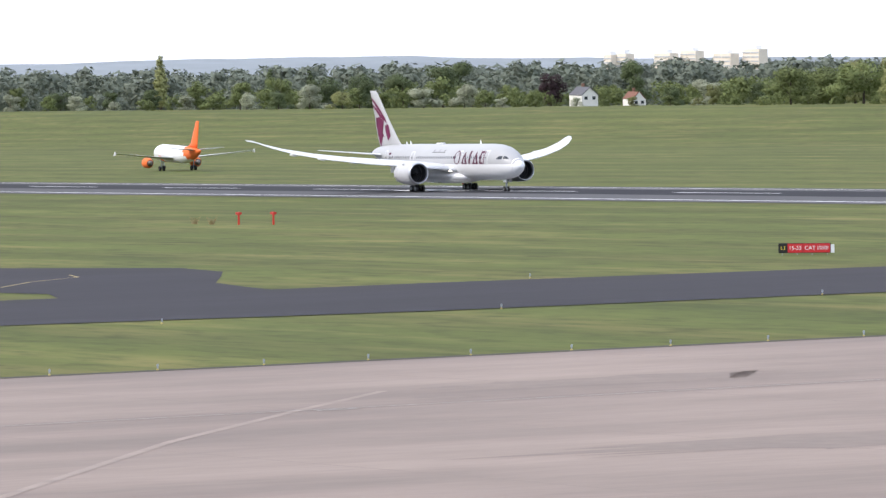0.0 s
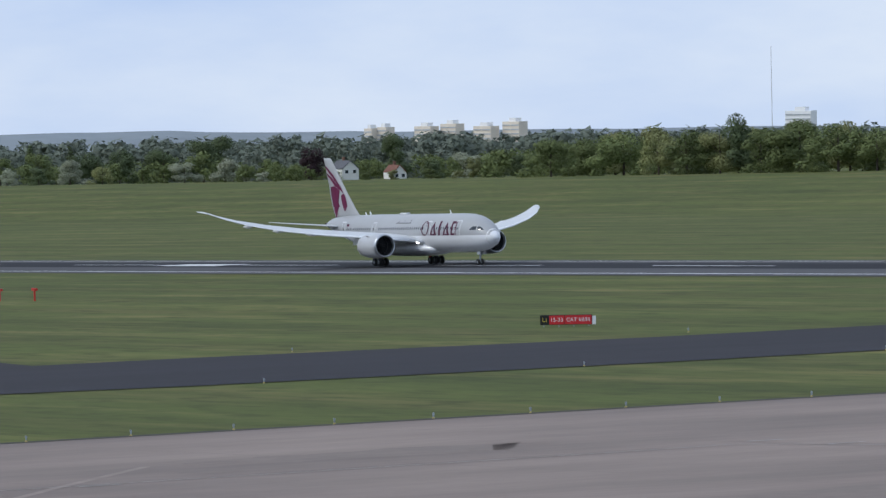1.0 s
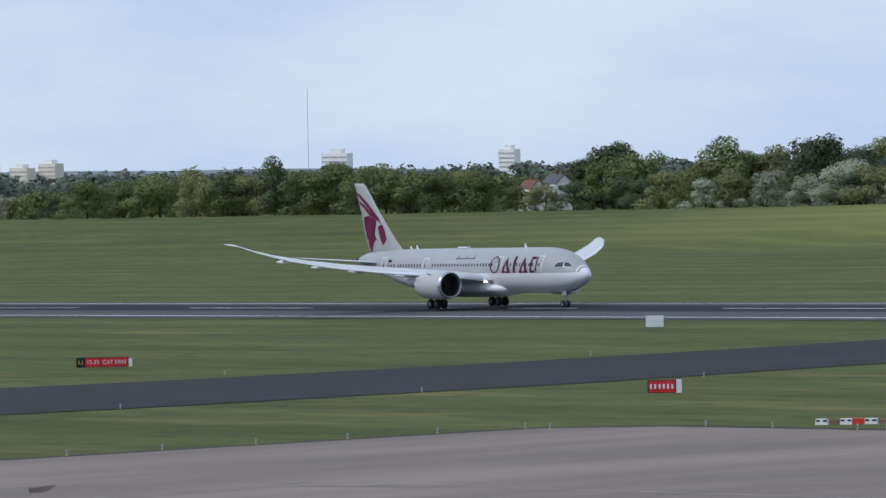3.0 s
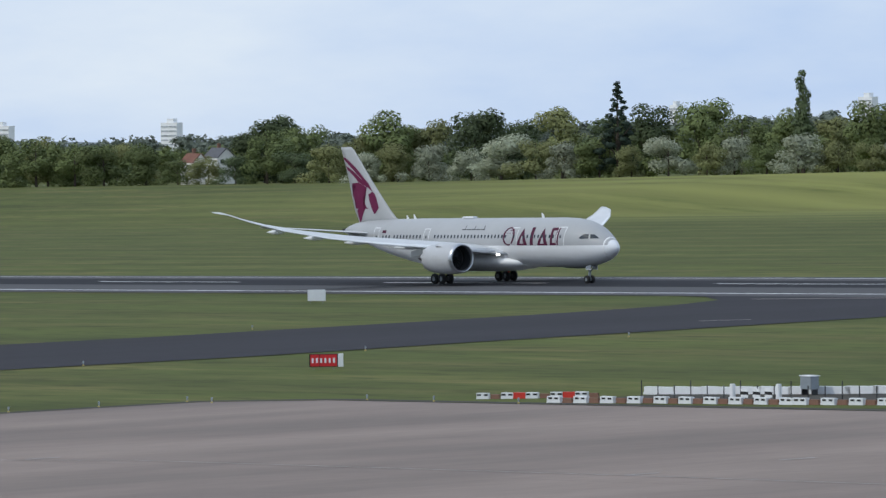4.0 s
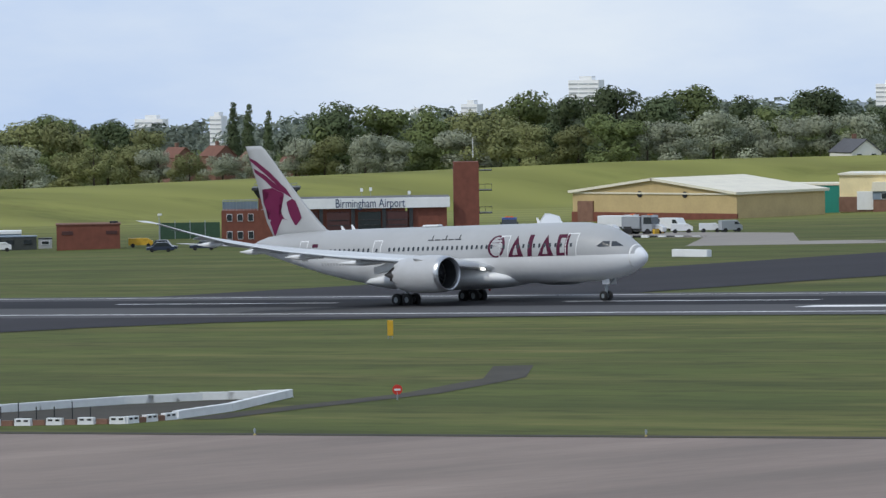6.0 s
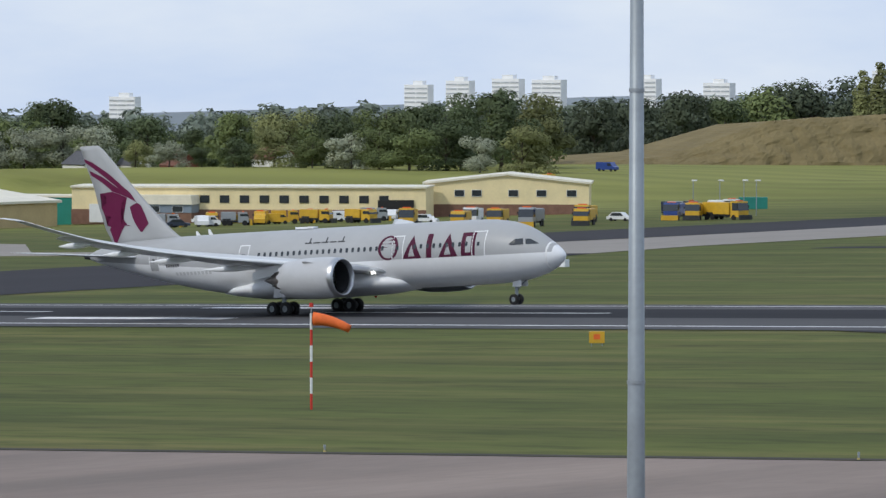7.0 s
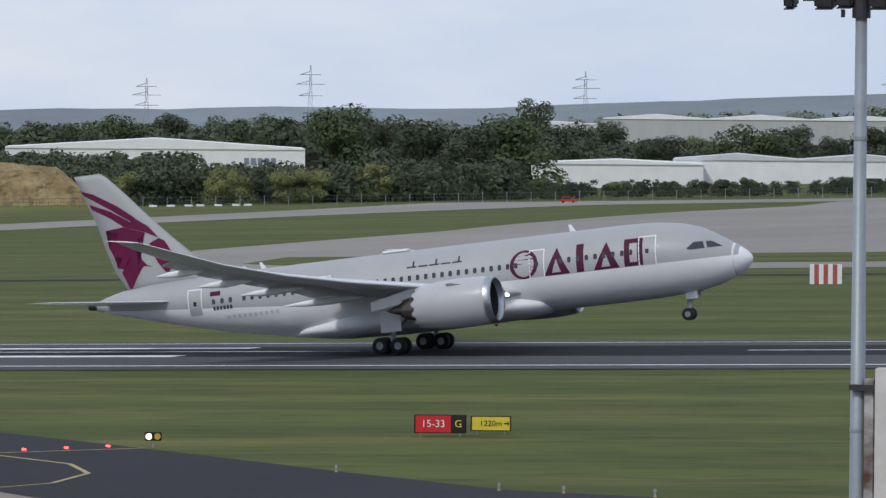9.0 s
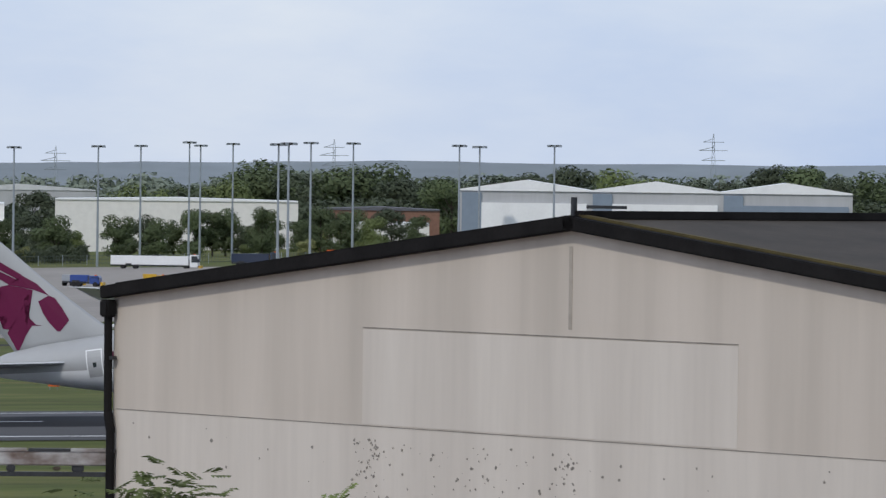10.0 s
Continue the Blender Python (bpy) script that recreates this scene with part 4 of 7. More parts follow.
trnd = random.Random(11)
SHAPES = {k: [(crown_mesh(trnd, k, n, s)[0], trunk_mesh(trnd, k)) for _ in range(v)]
          for k, n, s, v in (("round", 5000, 0.0215, 4), ("bushy", 5400, 0.022, 4), ("poplar", 3000, 0.017, 2), ("conifer", 3400, 0.018, 2))}
LOW = {k: [crown_mesh(trnd, k, 520, 0.052) for _ in range(3)] for k in ("round", "bushy")}
FAR = {k: [crown_mesh(trnd, k, 260, 0.064) for _ in range(3)] for k in ("round", "bushy")}
TREE_WORDS = {"dark": "dark green broadleaf tree at the field edge", "green": "mid-green leafy tree in a tree belt", "olive": "olive-green bushy tree in a tree belt",
              "silver": "pale silvery-leaved willow bush at the field edge", "shade": "dull dark green tree in a tree belt", "copper": "dark copper-leaved beech tree", "blue": "dark pointed conifer above other trees"}
protos = {}


def tree(kind, tone, bearing, dist, height, width=1.0, base=None):
    x, y = spot(bearing, dist)
    m = pose(x, y, (land(x, y) if base is None else base) - 0.2, 0, 0, trnd.uniform(0, 360)) @ Matrix.Diagonal((height * width, height * width, height, 1))
    key = (kind, tone, trnd.randrange(len(SHAPES[kind])))
    if key not in protos:
        name = {"poplar": "poplar_tree", "conifer": "conifer_tree", "bushy": "bush" if tone == "silver" else "tree", "round": "tree"}[kind]
        words_ = TREE_WORDS[tone] if kind != "poplar" else "tall slender green poplar tree"
        root = thing(name, m, words_, "tree", "trees of the tree belt")
        c, t = SHAPES[kind][key[2]]
        crown_ = shared("crown", c.copy(), LEAVES[tone], root)
        shared("trunk", t, BARK, root)
        root.scale = (height * width, height * width, height)
        protos[key] = root
        return root
    src = protos[key]
    ob = copy_thing(src, pose(x, y, 0))
    ob.matrix_basis = m
    return ob


# tree-top heights above the level of the eye, by bearing, from the long hill round to the stands
TOP_A = [(158, -1.18), (156.6, -1.28), (155.2, -1.08), (154.1, -1.15), (153.4, -1.02), (152.5, -1.14), (151.5, -1.06), (150.1, -1.0), (149.4, -0.95), (148.2, -0.91), (147.2, -0.86), (146.7, -0.95), (145.8, -0.95),
         (144.9, -0.80), (144.2, -0.94), (143.8, -0.82), (142.4, -0.82), (140.8, -0.76), (139.5, -0.80), (138.3, -0.80), (137.5, -0.69)]
TOP_B = [(136.6, -0.9), (135.9, -1.0), (135.2, -0.98), (134.8, -0.68), (134.4, -0.82), (133.4, -0.66), (132.4, -0.58), (131.4, -0.62), (130.2, -0.63), (129.7, -0.57), (128.5, -0.80), (127.8, -0.63), (127.0, -0.58), (126.4, -0.53), (125.2, -0.49),
         (124.0, -0.48), (123.0, -0.40), (122.5, -0.36), (120.8, -0.52), (120.0, -0.47), (119.1, -0.40)]
TOP_C = [(118.3, -0.34), (117.4, -0.30), (116.9, -0.35), (115.3, -0.33), (114.7, -0.28), (113.6, -0.23), (112.5, -0.26), (111.9, -0.19), (111.1, -0.18), (110.4, -0.23), (110.0, -0.28), (109.1, -0.22), (108.5, -0.34), (107.6, -0.38), (106.7, -0.33),
         (106.1, -0.35), (105.3, -0.32), (104.3, -0.27), (103.6, -0.25), (102.6, -0.2), (101.6, -0.06), (101.2, -0.03), (100.5, 0.08), (99.4, 0.11), (98.8, 0.08), (98.4, -0.02), (98.0, 0.0), (97.6, 0.08), (96.7, 0.13), (94.0, 0.14)]
TOPS = sorted(TOP_A + TOP_B + TOP_C)


def top_at(bearing, dist):
    return EYE.z + (dist * 0.0011 if bearing < 119 else dist * 0.0015 if bearing < 125 else 0.0 if bearing < 128 else dist * 0.0018 if 130.5 < bearing < 137 else 0) + dist * math.tan(radians(float(np.interp(bearing, [a for a, _ in TOPS], [b for _, b in TOPS]))))


def crest_dist(bearing):
    """How far the brow of the long hill lies in a bearing."""
    a = radians(bearing)
    y = 1100.0
    for _ in range(12):
        y = float(np.interp(math.cos(a) / math.sin(a) * y, [-1100, -900], [950, 1100]))
    return y / math.sin(a)


# the belt on the hill: bushes in front, trees behind
b = 159.5
while b > 125.0:
    d = crest_dist(b) + trnd.uniform(15, 40)
    gap = 134.9 < b < 136.6
    x, y = spot(b, d)
    full = max(5.0, top_at(b, d) - land(x, y))
    wood = 146.2 < b < 150.3 or 144.8 < b < 145.1
    tone = trnd.choice(["green", "green", "olive"] if wood else ["silver", "silver", "olive", "dark", "green"])
    if 137 < b < 144.5 and trnd.random() < 0.62 or 130 < b < 137 and trnd.random() < 0.75:
        tone = trnd.choice(["silver", "silver", "olive"])
    low_view = 150.3 < b < 153.2 or 145.1 < b < 146.2
    tree("bushy", tone, b, d, full * (trnd.uniform(0.80, 0.92) if wood else (trnd.uniform(0.48, 0.58) if b < 147 else trnd.uniform(0.2, 0.34)) if low_view else trnd.uniform(0.6, 0.75) if gap else trnd.uniform(0.5, 0.78)), trnd.uniform(1.1, 1.5))
    b -= trnd.uniform(0.27, 0.42)
b = 159.5
while b > 125.0:
    d = crest_dist(b) + trnd.uniform(60, 110)
    x, y = spot(b, d)
    full = max(6.0, top_at(b, d) - land(x, y))
    if not (134.9 < b < 136.4 or 145.1 < b < 146.1 or 151.4 < b < 152.5):
        tree(trnd.choice(["round", "round", "bushy"]), trnd.choice(["green", "green", "olive"] if 146.2 < b < 150.3 else ["dark", "dark", "green", "olive"]), b, d, full * (trnd.uniform(0.45, 0.6) if 150.3 < b < 153.2 else trnd.uniform(0.76, 0.92) if 146.2 < b < 150.3 else trnd.uniform(0.9, 1.18)), trnd.uniform(0.95, 1.3))
    b -= trnd.uniform(0.34, 0.52)
# behind the dry bank and the fence
b = 124.5
while b > 94:
    d = trnd.uniform(2090, 2250) if 110.4 < b < 114.6 else trnd.uniform(1760, 1900) if b > 109.2 else trnd.uniform(2050, 2350)
    x, y = spot(b, d)
    full = max(5.0, top_at(b, d) - land(x, y))
    tree(trnd.choice(["round", "bushy", "bushy"]), trnd.choice(["shade", "dark", "green", "shade", "dark"]), b, d, full * trnd.uniform(0.8, 1.08), trnd.uniform(1.0, 1.5))
    b -= trnd.uniform(0.36, 0.54)
b = 113.2
while b > 98:
    d = trnd.uniform(1600, 1680)
    tree("bushy", trnd.choice(["green", "dark", "olive"]), b, d, trnd.uniform(7.5, 10.5) if b > 109.2 else trnd.uniform(4, 6.5), trnd.uniform(1.1, 1.5))
    b -= trnd.uniform(0.26, 0.42) if b > 109 else trnd.uniform(0.45, 0.75)
b = 103.3
while b > 98.9:
    if not 102.15 < b < 102.35:
        tree("round", trnd.choice(["dark", "dark", "shade", "green"]), b, trnd.uniform(1700, 1780), trnd.uniform(9, 16), trnd.uniform(0.9, 1.3))
    b -= trnd.uniform(0.08, 0.26)
# trees that stand out
for kind, tone, bearing, dist, el, width in (
        ("poplar", "olive", 156.38, 2560, -0.91, 1.3), ("conifer", "blue", 141.56, 1560, -0.51, 1.0), ("poplar", "dark", 139.73, 1530, -0.42, 0.95), ("poplar", "dark", 135.64, 1750, -0.59, 0.9),
        ("poplar", "dark", 135.5, 1760, -0.61, 0.9), ("poplar", "dark", 135.3, 1770, -0.68, 0.8), ("poplar", "olive", 121.5, 1740, -0.11, 1.3), ("poplar", "olive", 121.68, 1735, -0.16, 1.3), ("poplar", "olive", 121.85, 1740, -0.24, 1.3),
        ("poplar", "olive", 119.68, 1740, -0.26, 1.3), ("poplar", "olive", 119.47, 1745, -0.32, 1.3), ("round", "dark", 153.44, 2330, -0.98, 1.0), ("round", "copper", 152.52, 2280, -1.12, 1.1), ("round", "dark", 151.7, 2250, -1.0, 0.9),
        ("round", "dark", 116.30, 1900, -0.11, 0.7), ("conifer", "blue", 117.46, 1850, -0.21, 1.3), ("round", "dark", 144.87, 1760, -0.77, 1.2), ("round", "dark", 148.3, 1850, -0.88, 0.9), ("poplar", "dark", 155.3, 2500, -1.06, 1.5),
        ("poplar", "dark", 154.9, 2480, -1.08, 1.5), ("round", "dark", 108.99, 2300, -0.03, 0.8), ("round", "dark", 130.0, 1650, -0.55, 1.0), ("round", "green", 137.4, 1580, -0.66, 1.2), ("bushy", "silver", 120.5, 1690, -0.42, 1.6),
        ("bushy", "silver", 151.0, 2200, -1.2, 1.5), ("bushy", "silver", 153.3, 2200, -1.25, 1.5), ("bushy", "olive", 112.05, 1590, -0.72, 1.0), ("bushy", "olive", 111.4, 1590, -0.76, 1.3), ("bushy", "olive", 111.15, 1595, -0.75, 1.2), ("round", "olive", 110.55, 1600, -0.70, 1.2), ("bushy", "olive", 113.0, 1600, -0.80, 1.2), ("round", "dark", 100.55, 1600, -0.3, 0.8), ("round", "dark", 104.9, 1700, -0.45, 1.0), ("round", "dark", 102.6, 1650, -0.42, 1.3),
        ("round", "dark", 101.6, 1640, -0.45, 1.2), ("poplar", "dark", 103.8, 1580, -0.55, 1.4)):
    x, y = spot(bearing, dist)
    tree(kind, tone, bearing, dist, EYE.z + dist * math.tan(radians(el)) - land(x, y) + 0.2, width)


def woodland(name, b0, b1, d0, d1, count, low, high, tone, label, hedge=False):
    """A far wood: too many trees to count, one mesh."""
    vs, ns, fs, total = [], [], [], 0
    for _ in range(count):
        bb, d = trnd.uniform(b1, b0), math.sqrt(trnd.uniform(d0 * d0, d1 * d1))
        if 134.9 < bb < 136.5 and d < 1730 or 145.1 < bb < 146.1 and d < 1790 or 151.4 < bb < 152.5 and d < 2250:
            continue
        if 125 < bb and d < crest_dist(bb) + 50 or 110.4 < bb < 114.6 and d < 2080 and not hedge:
            continue
        x, y = spot(bb, d)
        z = land(x, y)
        el = float(np.interp(bb, [a for a, _ in TOPS], [c for _, c in TOPS]))
        roof = (float(np.interp(bb, [85, 94, 101, 103, 105.5, 107, 109.2, 114, 118, 136, 145, 165], [0.07, 0.085, 0.04, 0.0, -0.10, -0.15, -0.24, -0.31, -0.38, -0.70, -0.98, -1.0]))) if d > 2800 else el - (0.14 if 150.2 < bb < 153.3 else 0.03)
        h = min(trnd.uniform(low, high), (EYE.z + d * math.tan(radians(roof)) - z) * trnd.uniform(0.7, 1.0))
        if h < 2.5:
            continue
        _, co, nor, tri = trnd.choice((FAR if d > 2700 else LOW)[trnd.choice(["round", "bushy"])])
        a, w = trnd.uniform(0, 6.28), trnd.uniform(0.9, 1.4)
        turn = np.array([[math.cos(a), math.sin(a), 0], [-math.sin(a), math.cos(a), 0], [0, 0, 1]])
        vs.append(co @ turn * (h * w, h * w, h) + (x, y, z))
        ns.append(nor @ turn)
        fs.append(tri + total)
        total += len(co)
    me = bpy.data.meshes.new(name)
    me.from_pydata(np.concatenate(vs).tolist(), [], np.concatenate(fs).tolist())
    lit_by(me, np.concatenate(ns).tolist())
    tagged(shared(name, me, LEAVES[tone]), label, "woodland", kind="stuff")


woodland("hill_wood", 160, 125, 1150, 2600, 1400, 9, 16, "green", "dense green wood behind the hill trees")
woodland("far_wood", 161, 136, 2700, 4500, 1700, 14, 40, "far", "far woods and hedges in haze-paled green")
woodland("middle_wood", 136, 108, 1950, 2500, 700, 18, 32, "shade", "dark wood behind the dry bank")
woodland("distant_wood", 136, 93, 2700, 4500, 1300, 20, 48, "far", "distant woods under the hills in haze-paled green")
woodland("fence_wood", 124.5, 109.2, 1780, 1950, 420, 9, 17, "shade", "dark belt of trees behind the dry bank")
woodland("field_wood", 109.2, 94, 2060, 2380, 420, 11, 20, "shade", "dark wood behind the low warehouses")
woodland("hedge", 113.1, 109.2, 1600, 1700, 150, 8, 13, "shade", "dense dark hedge trees before a white warehouse", True)
woodland("side_hedge", 114.5, 112.9, 1700, 1900, 60, 9, 13, "shade", "dark hedge trees beside a white warehouse", True)
woodland("stand_wood", 101.5, 98.2, 2300, 2500, 170, 24, 44, "shade", "dark wood rising behind the stand")
woodland("field_hedge", 109.3, 102.3, 1590, 1650, 240, 2.8, 5.5, "shade", "low dark hedge along the perimeter", True)
woodland("bank_trees", 114.3, 112.3, 1850, 1930, 70, 11, 15, "shade", "dark trees before a white warehouse", True)
woodland("ridge_wood", 101.6, 93.5, 2400, 2900, 160, 17, 24, "shade", "dark conifer wood behind the hangars")

# hills along the horizon; the blue of distance haze is put into their colour
HILL = mat("hazed_hill_woods", (0.235, 0.265, 0.285), 0.95, var=0.16, scale=0.004, fine=0.03, spec=0.05)
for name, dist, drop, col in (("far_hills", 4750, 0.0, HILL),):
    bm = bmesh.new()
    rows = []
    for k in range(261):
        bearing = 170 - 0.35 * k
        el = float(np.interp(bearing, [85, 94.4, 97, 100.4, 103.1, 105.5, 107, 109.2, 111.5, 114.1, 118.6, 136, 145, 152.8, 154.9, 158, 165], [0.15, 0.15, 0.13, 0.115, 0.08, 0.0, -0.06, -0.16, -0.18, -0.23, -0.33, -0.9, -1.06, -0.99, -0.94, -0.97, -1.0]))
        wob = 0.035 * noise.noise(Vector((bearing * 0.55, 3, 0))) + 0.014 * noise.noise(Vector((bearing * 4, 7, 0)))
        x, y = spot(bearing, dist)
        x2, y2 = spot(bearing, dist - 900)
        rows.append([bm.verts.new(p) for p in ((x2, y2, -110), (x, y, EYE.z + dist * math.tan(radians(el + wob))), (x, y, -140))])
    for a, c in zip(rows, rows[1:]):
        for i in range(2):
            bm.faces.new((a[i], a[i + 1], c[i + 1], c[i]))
    tagged(part(name, bm, col), "wooded hills on the horizon, tinted blue-grey for haze", "hills", kind="structure")

# the dry grass bank
bm = bmesh.new()
rows = []
brnd = random.Random(3)
for k in range(401):
    u = k / 400
    x, y = -862 + 216 * u, 1245 + 275 * u
    g = land(x, y)
    nx, ny = -0.786, 0.618
    hgt = float(np.interp(u, [0, 0.09, 0.17, 0.3, 0.55, 0.8, 0.9, 0.96, 1], [0.3, 3, 12.5, 15.2, 16.0, 14.8, 13.6, 11.5, 1.0]))
    row = []
    for j in range(25):
        v = j / 24
        z = hgt * (1 - (1 - v) ** 1.5)
        off = 15 * v + 1.6 * noise.noise(Vector((u * 95, v * 3.5, 2))) * (1 - 0.6 * v) + (1.3 * noise.noise(Vector((u * 45, v * 5, 0))) + 0.6 * noise.noise(Vector((u * 150, v * 16, 4)))) * (1 - 0.4 * v)
        row.append(bm.verts.new((x - off * nx * -1, y + off * ny, g - 1.0 + z + 0.5 * noise.noise(Vector((u * 70, v * 9, 9))) + brnd.uniform(-0.16, 0.16))))
    row.append(bm.verts.new((x + 60 * nx * -1 * -1, y + 60 * ny, g + hgt * 0.8)))
    rows.append(row)
for a, c in zip(rows, rows[1:]):
    for i in range(len(a) - 1):
        bm.faces.new((a[i], c[i], c[i + 1], a[i + 1]))
bmesh.ops.recalc_face_normals(bm, faces=bm.faces)
tagged(part("earth_bank", bm, DRY_BANK), "long steep earth bank of dry straw-coloured grass", "bank", kind="structure")


# ---- buildings ----
BRICK = mat("red_brick", (0.19, 0.068, 0.046), 0.9, var=0.22, scale=0.8, fine=7)
BRICK_DULL = mat("brown_brick", (0.22, 0.12, 0.085), 0.9, var=0.2, scale=0.8, fine=7)
CREAM = mat("cream_metal_cladding", (0.82, 0.69, 0.40), 0.6, var=0.1, scale=0.3, fine=2)
TAN = mat("tan_metal_cladding", (0.50, 0.38, 0.19), 0.6, var=0.12, scale=0.3, fine=2)
ROOF_PALE = mat("pale_sheet_roof", (0.74, 0.69, 0.56), 0.5, var=0.12, scale=0.3, fine=2)
TEAL = mat("teal_cladding", (0.02, 0.22, 0.18), 0.5, var=0.1, scale=0.4)
SLATE = mat("grey_slate", (0.10, 0.10, 0.11), 0.7, var=0.25, scale=1, fine=6)
TILE = mat("brown_roof_tile", (0.19, 0.085, 0.058), 0.85, var=0.25, scale=1, fine=6)
RENDER = mat("white_render", (0.72, 0.71, 0.67), 0.8, var=0.08, scale=0.5, fine=3)
BLOCK_PALE = mat("pale_tower_cladding", (0.88, 0.88, 0.87), 0.7, var=0.06, scale=0.1, fine=1)
BLOCK_TAN = mat("buff_tower_brick", (0.78, 0.70, 0.58), 0.8, var=0.1, scale=0.1, fine=1)
ROOF_GREY = mat("grey_sheet_roof", (0.56, 0.575, 0.58), 0.5, var=0.14, scale=0.2, fine=1.5)
SHED_GREY = mat("grey_shed_cladding", (0.42, 0.43, 0.44), 0.6, var=0.1, scale=0.2, fine=1.5, stretch=(1, 1, 0.1))
SHED_WHITE = mat("white_shed_cladding", (0.78, 0.79, 0.79), 0.6, var=0.08, scale=0.2, fine=1.5)
BLUE_GREY = mat("blue_grey_cladding", (0.20, 0.25, 0.31), 0.5, var=0.1, scale=0.5)
NAVY = mat("navy_lettering", (0.03, 0.05, 0.12), 0.5, var=0.05)
PANE_FAR = mat("far_window_glass", (0.50, 0.52, 0.54), 0.3, var=0.15, scale=0.3)
FENCE = mat("fence_wire", (0.10, 0.12, 0.11), 0.7, 0.2, var=0.2, scale=1)


def base(x, y):
    return pose(x, y, land(x, y))


def gable(w, d, eave, ridge, along="y"):
    """A shed: the gable ends face along y."""
    return prism([(-w / 2, -1.5), (w / 2, -1.5), (w / 2, eave), (0, ridge), (-w / 2, eave)], d)


def window(parent, x, y, z, w, h, turn=0.0, m=None):
    """A framed pane set into a wall that faces -y, or turned."""
    fr = part("window", boxed((w + 0.16, 0.14, h + 0.16)), WHITE if m is None else m, parent)
    fr.matrix_basis = pose(x, y, z, 0, 0, turn)
    part("pane", boxed((w, 0.05, h), (0, -0.07, 0)), GLASS, fr)
    return fr


ENGINE_DOOR = mat("dark_maroon_door", (0.075, 0.030, 0.028), 0.5, var=0.2, scale=0.8, fine=4)
# fire station with its watch room and drill tower
fs = thing("fire_station", base(-696.2, 703.9) @ pose(0, 0, 0, 0, 0, 44.3) @ Matrix.Diagonal((0.70, 1, 1, 1)), "red-brick airport fire station with a white name board and drill tower", "building")
part("engine_hall", boxed((28, 16, 8.6), (4, 8, 2.6)), BRICK, fs, "red-brick engine hall")
part("name_board", boxed((38.6, 0.5, 1.75), (9.6, -0.5, 6.55), bevel=0.03), SHED_WHITE, fs, "long white name board")
part("roof_deck", boxed((38.6, 17, 0.3), (9.6, 8, 7.2)), SLATE, fs)
part("end_bay", boxed((9.5, 15, 6.6), (23.4, 7.6, 2.5)), BRICK, fs)
words("Birmingham Airport", 2.1, NAVY, fs, pose(9.4, -0.80, 6.5), "board_lettering")
for i, x in enumerate((-6.2, 1.6, 9.2, 15.8)):
    dr = part("engine_door", boxed((5.6, 0.3, 5.2), (x, -0.12, 2.5)), GLASS if i == 2 else ENGINE_DOOR, fs, "tall glazed engine-bay door")
    part("door_foot", boxed((5.6, 0.12, 0.5), (x, -0.34, 0.3)), RED, dr, "red door foot")
    for k in range(3):
        part("door_rail", boxed((5.2, 0.1, 0.12), (x, -0.32, 1.9 + 0.9 * k)), WHITE if k < 1 else DARK_STEEL, dr)
    part("pier", boxed((0.9, 0.5, 5.8), (x + 3.6, -0.2, 2.9)), DARK_STEEL, fs)
annex = part("office_wing", boxed((17.5, 12, 6.6), (-18.2, 6, 2.3)), BRICK, fs, "brick office wing")
part("watch_tower", boxed((8.6, 10, 8.4), (-13.6, 5.5, 3.4)), BRICK, fs, "square brick watch tower")
cab = part("watch_cab", loft([[(x * q - 13.6, y * q + 5.5, z) for x, y in ((-1, -1), (1, -1), (1, 1), (-1, 1))] for q, z in ((4.3, 7.55), (5.5, 9.0))]), GLASS, fs, "dark glazed watch room")
part("cab_roof", boxed((11.8, 11.8, 0.5), (-13.6, 5.5, 9.2), bevel=0.1), DARK_STEEL, fs)
for k in range(9):
    part("cab_rail", boxed((0.1, 0.1, 0.8), (-18.8 + 1.3 * k, -0.2, 9.8)), STEEL, fs)
part("cab_rail", boxed((10.6, 0.1, 0.1), (-13.6, -0.2, 10.15)), STEEL, fs)
for x in (-25, -22.4, -19.8):
    window(annex, x, -0.05, 4.4, 1.2, 1.1)
    window(annex, x, -0.05, 1.4, 1.2, 1.2)
window(annex, -13.4, 0.4, 5.2, 7.2, 1.0)
window(annex, -13.0, 0.4, 1.5, 7.6, 1.4)
for k in range(11):
    part("balcony_rail", boxed((0.12, 0.12, 1.9), (-26.6 + 0.85 * k, 0.3, 6.5)), STEEL, annex)
part("balcony_rail", boxed((8.6, 0.1, 0.14), (-22.3, 0.3, 7.4)), STEEL, annex)
part("balcony_screen", boxed((8.6, 0.06, 1.3), (-22.3, 0.42, 6.5)), BLUE_GREY, annex)
twr = part("drill_tower", boxed((6.2, 6, 14.6), (33, 4, 6.0)), BRICK, fs, "tall red-brick drill tower")
for z in (4.5, 8.4, 11.8):
    part("landing", boxed((3.4, 4.6, 0.18), (37.6, 3.6, z)), DARK_STEEL, twr)
    part("landing_rail", boxed((3.4, 0.08, 0.1), (37.6, 1.4, z + 1.05)), DARK_STEEL, twr)
    part("landing_rail", boxed((0.08, 4.6, 0.1), (39.2, 3.6, z + 1.05)), DARK_STEEL, twr)
    for q in (36.2, 37.6, 39.2):
        part("landing_post", boxed((0.08, 0.08, 1.05), (q, 1.4, z + 0.5)), DARK_STEEL, twr)
part("aerial_mast", tubed((34.8, 3, 14), (34.8, 3, 17.5), 0.12, 0.06), WHITE, twr)
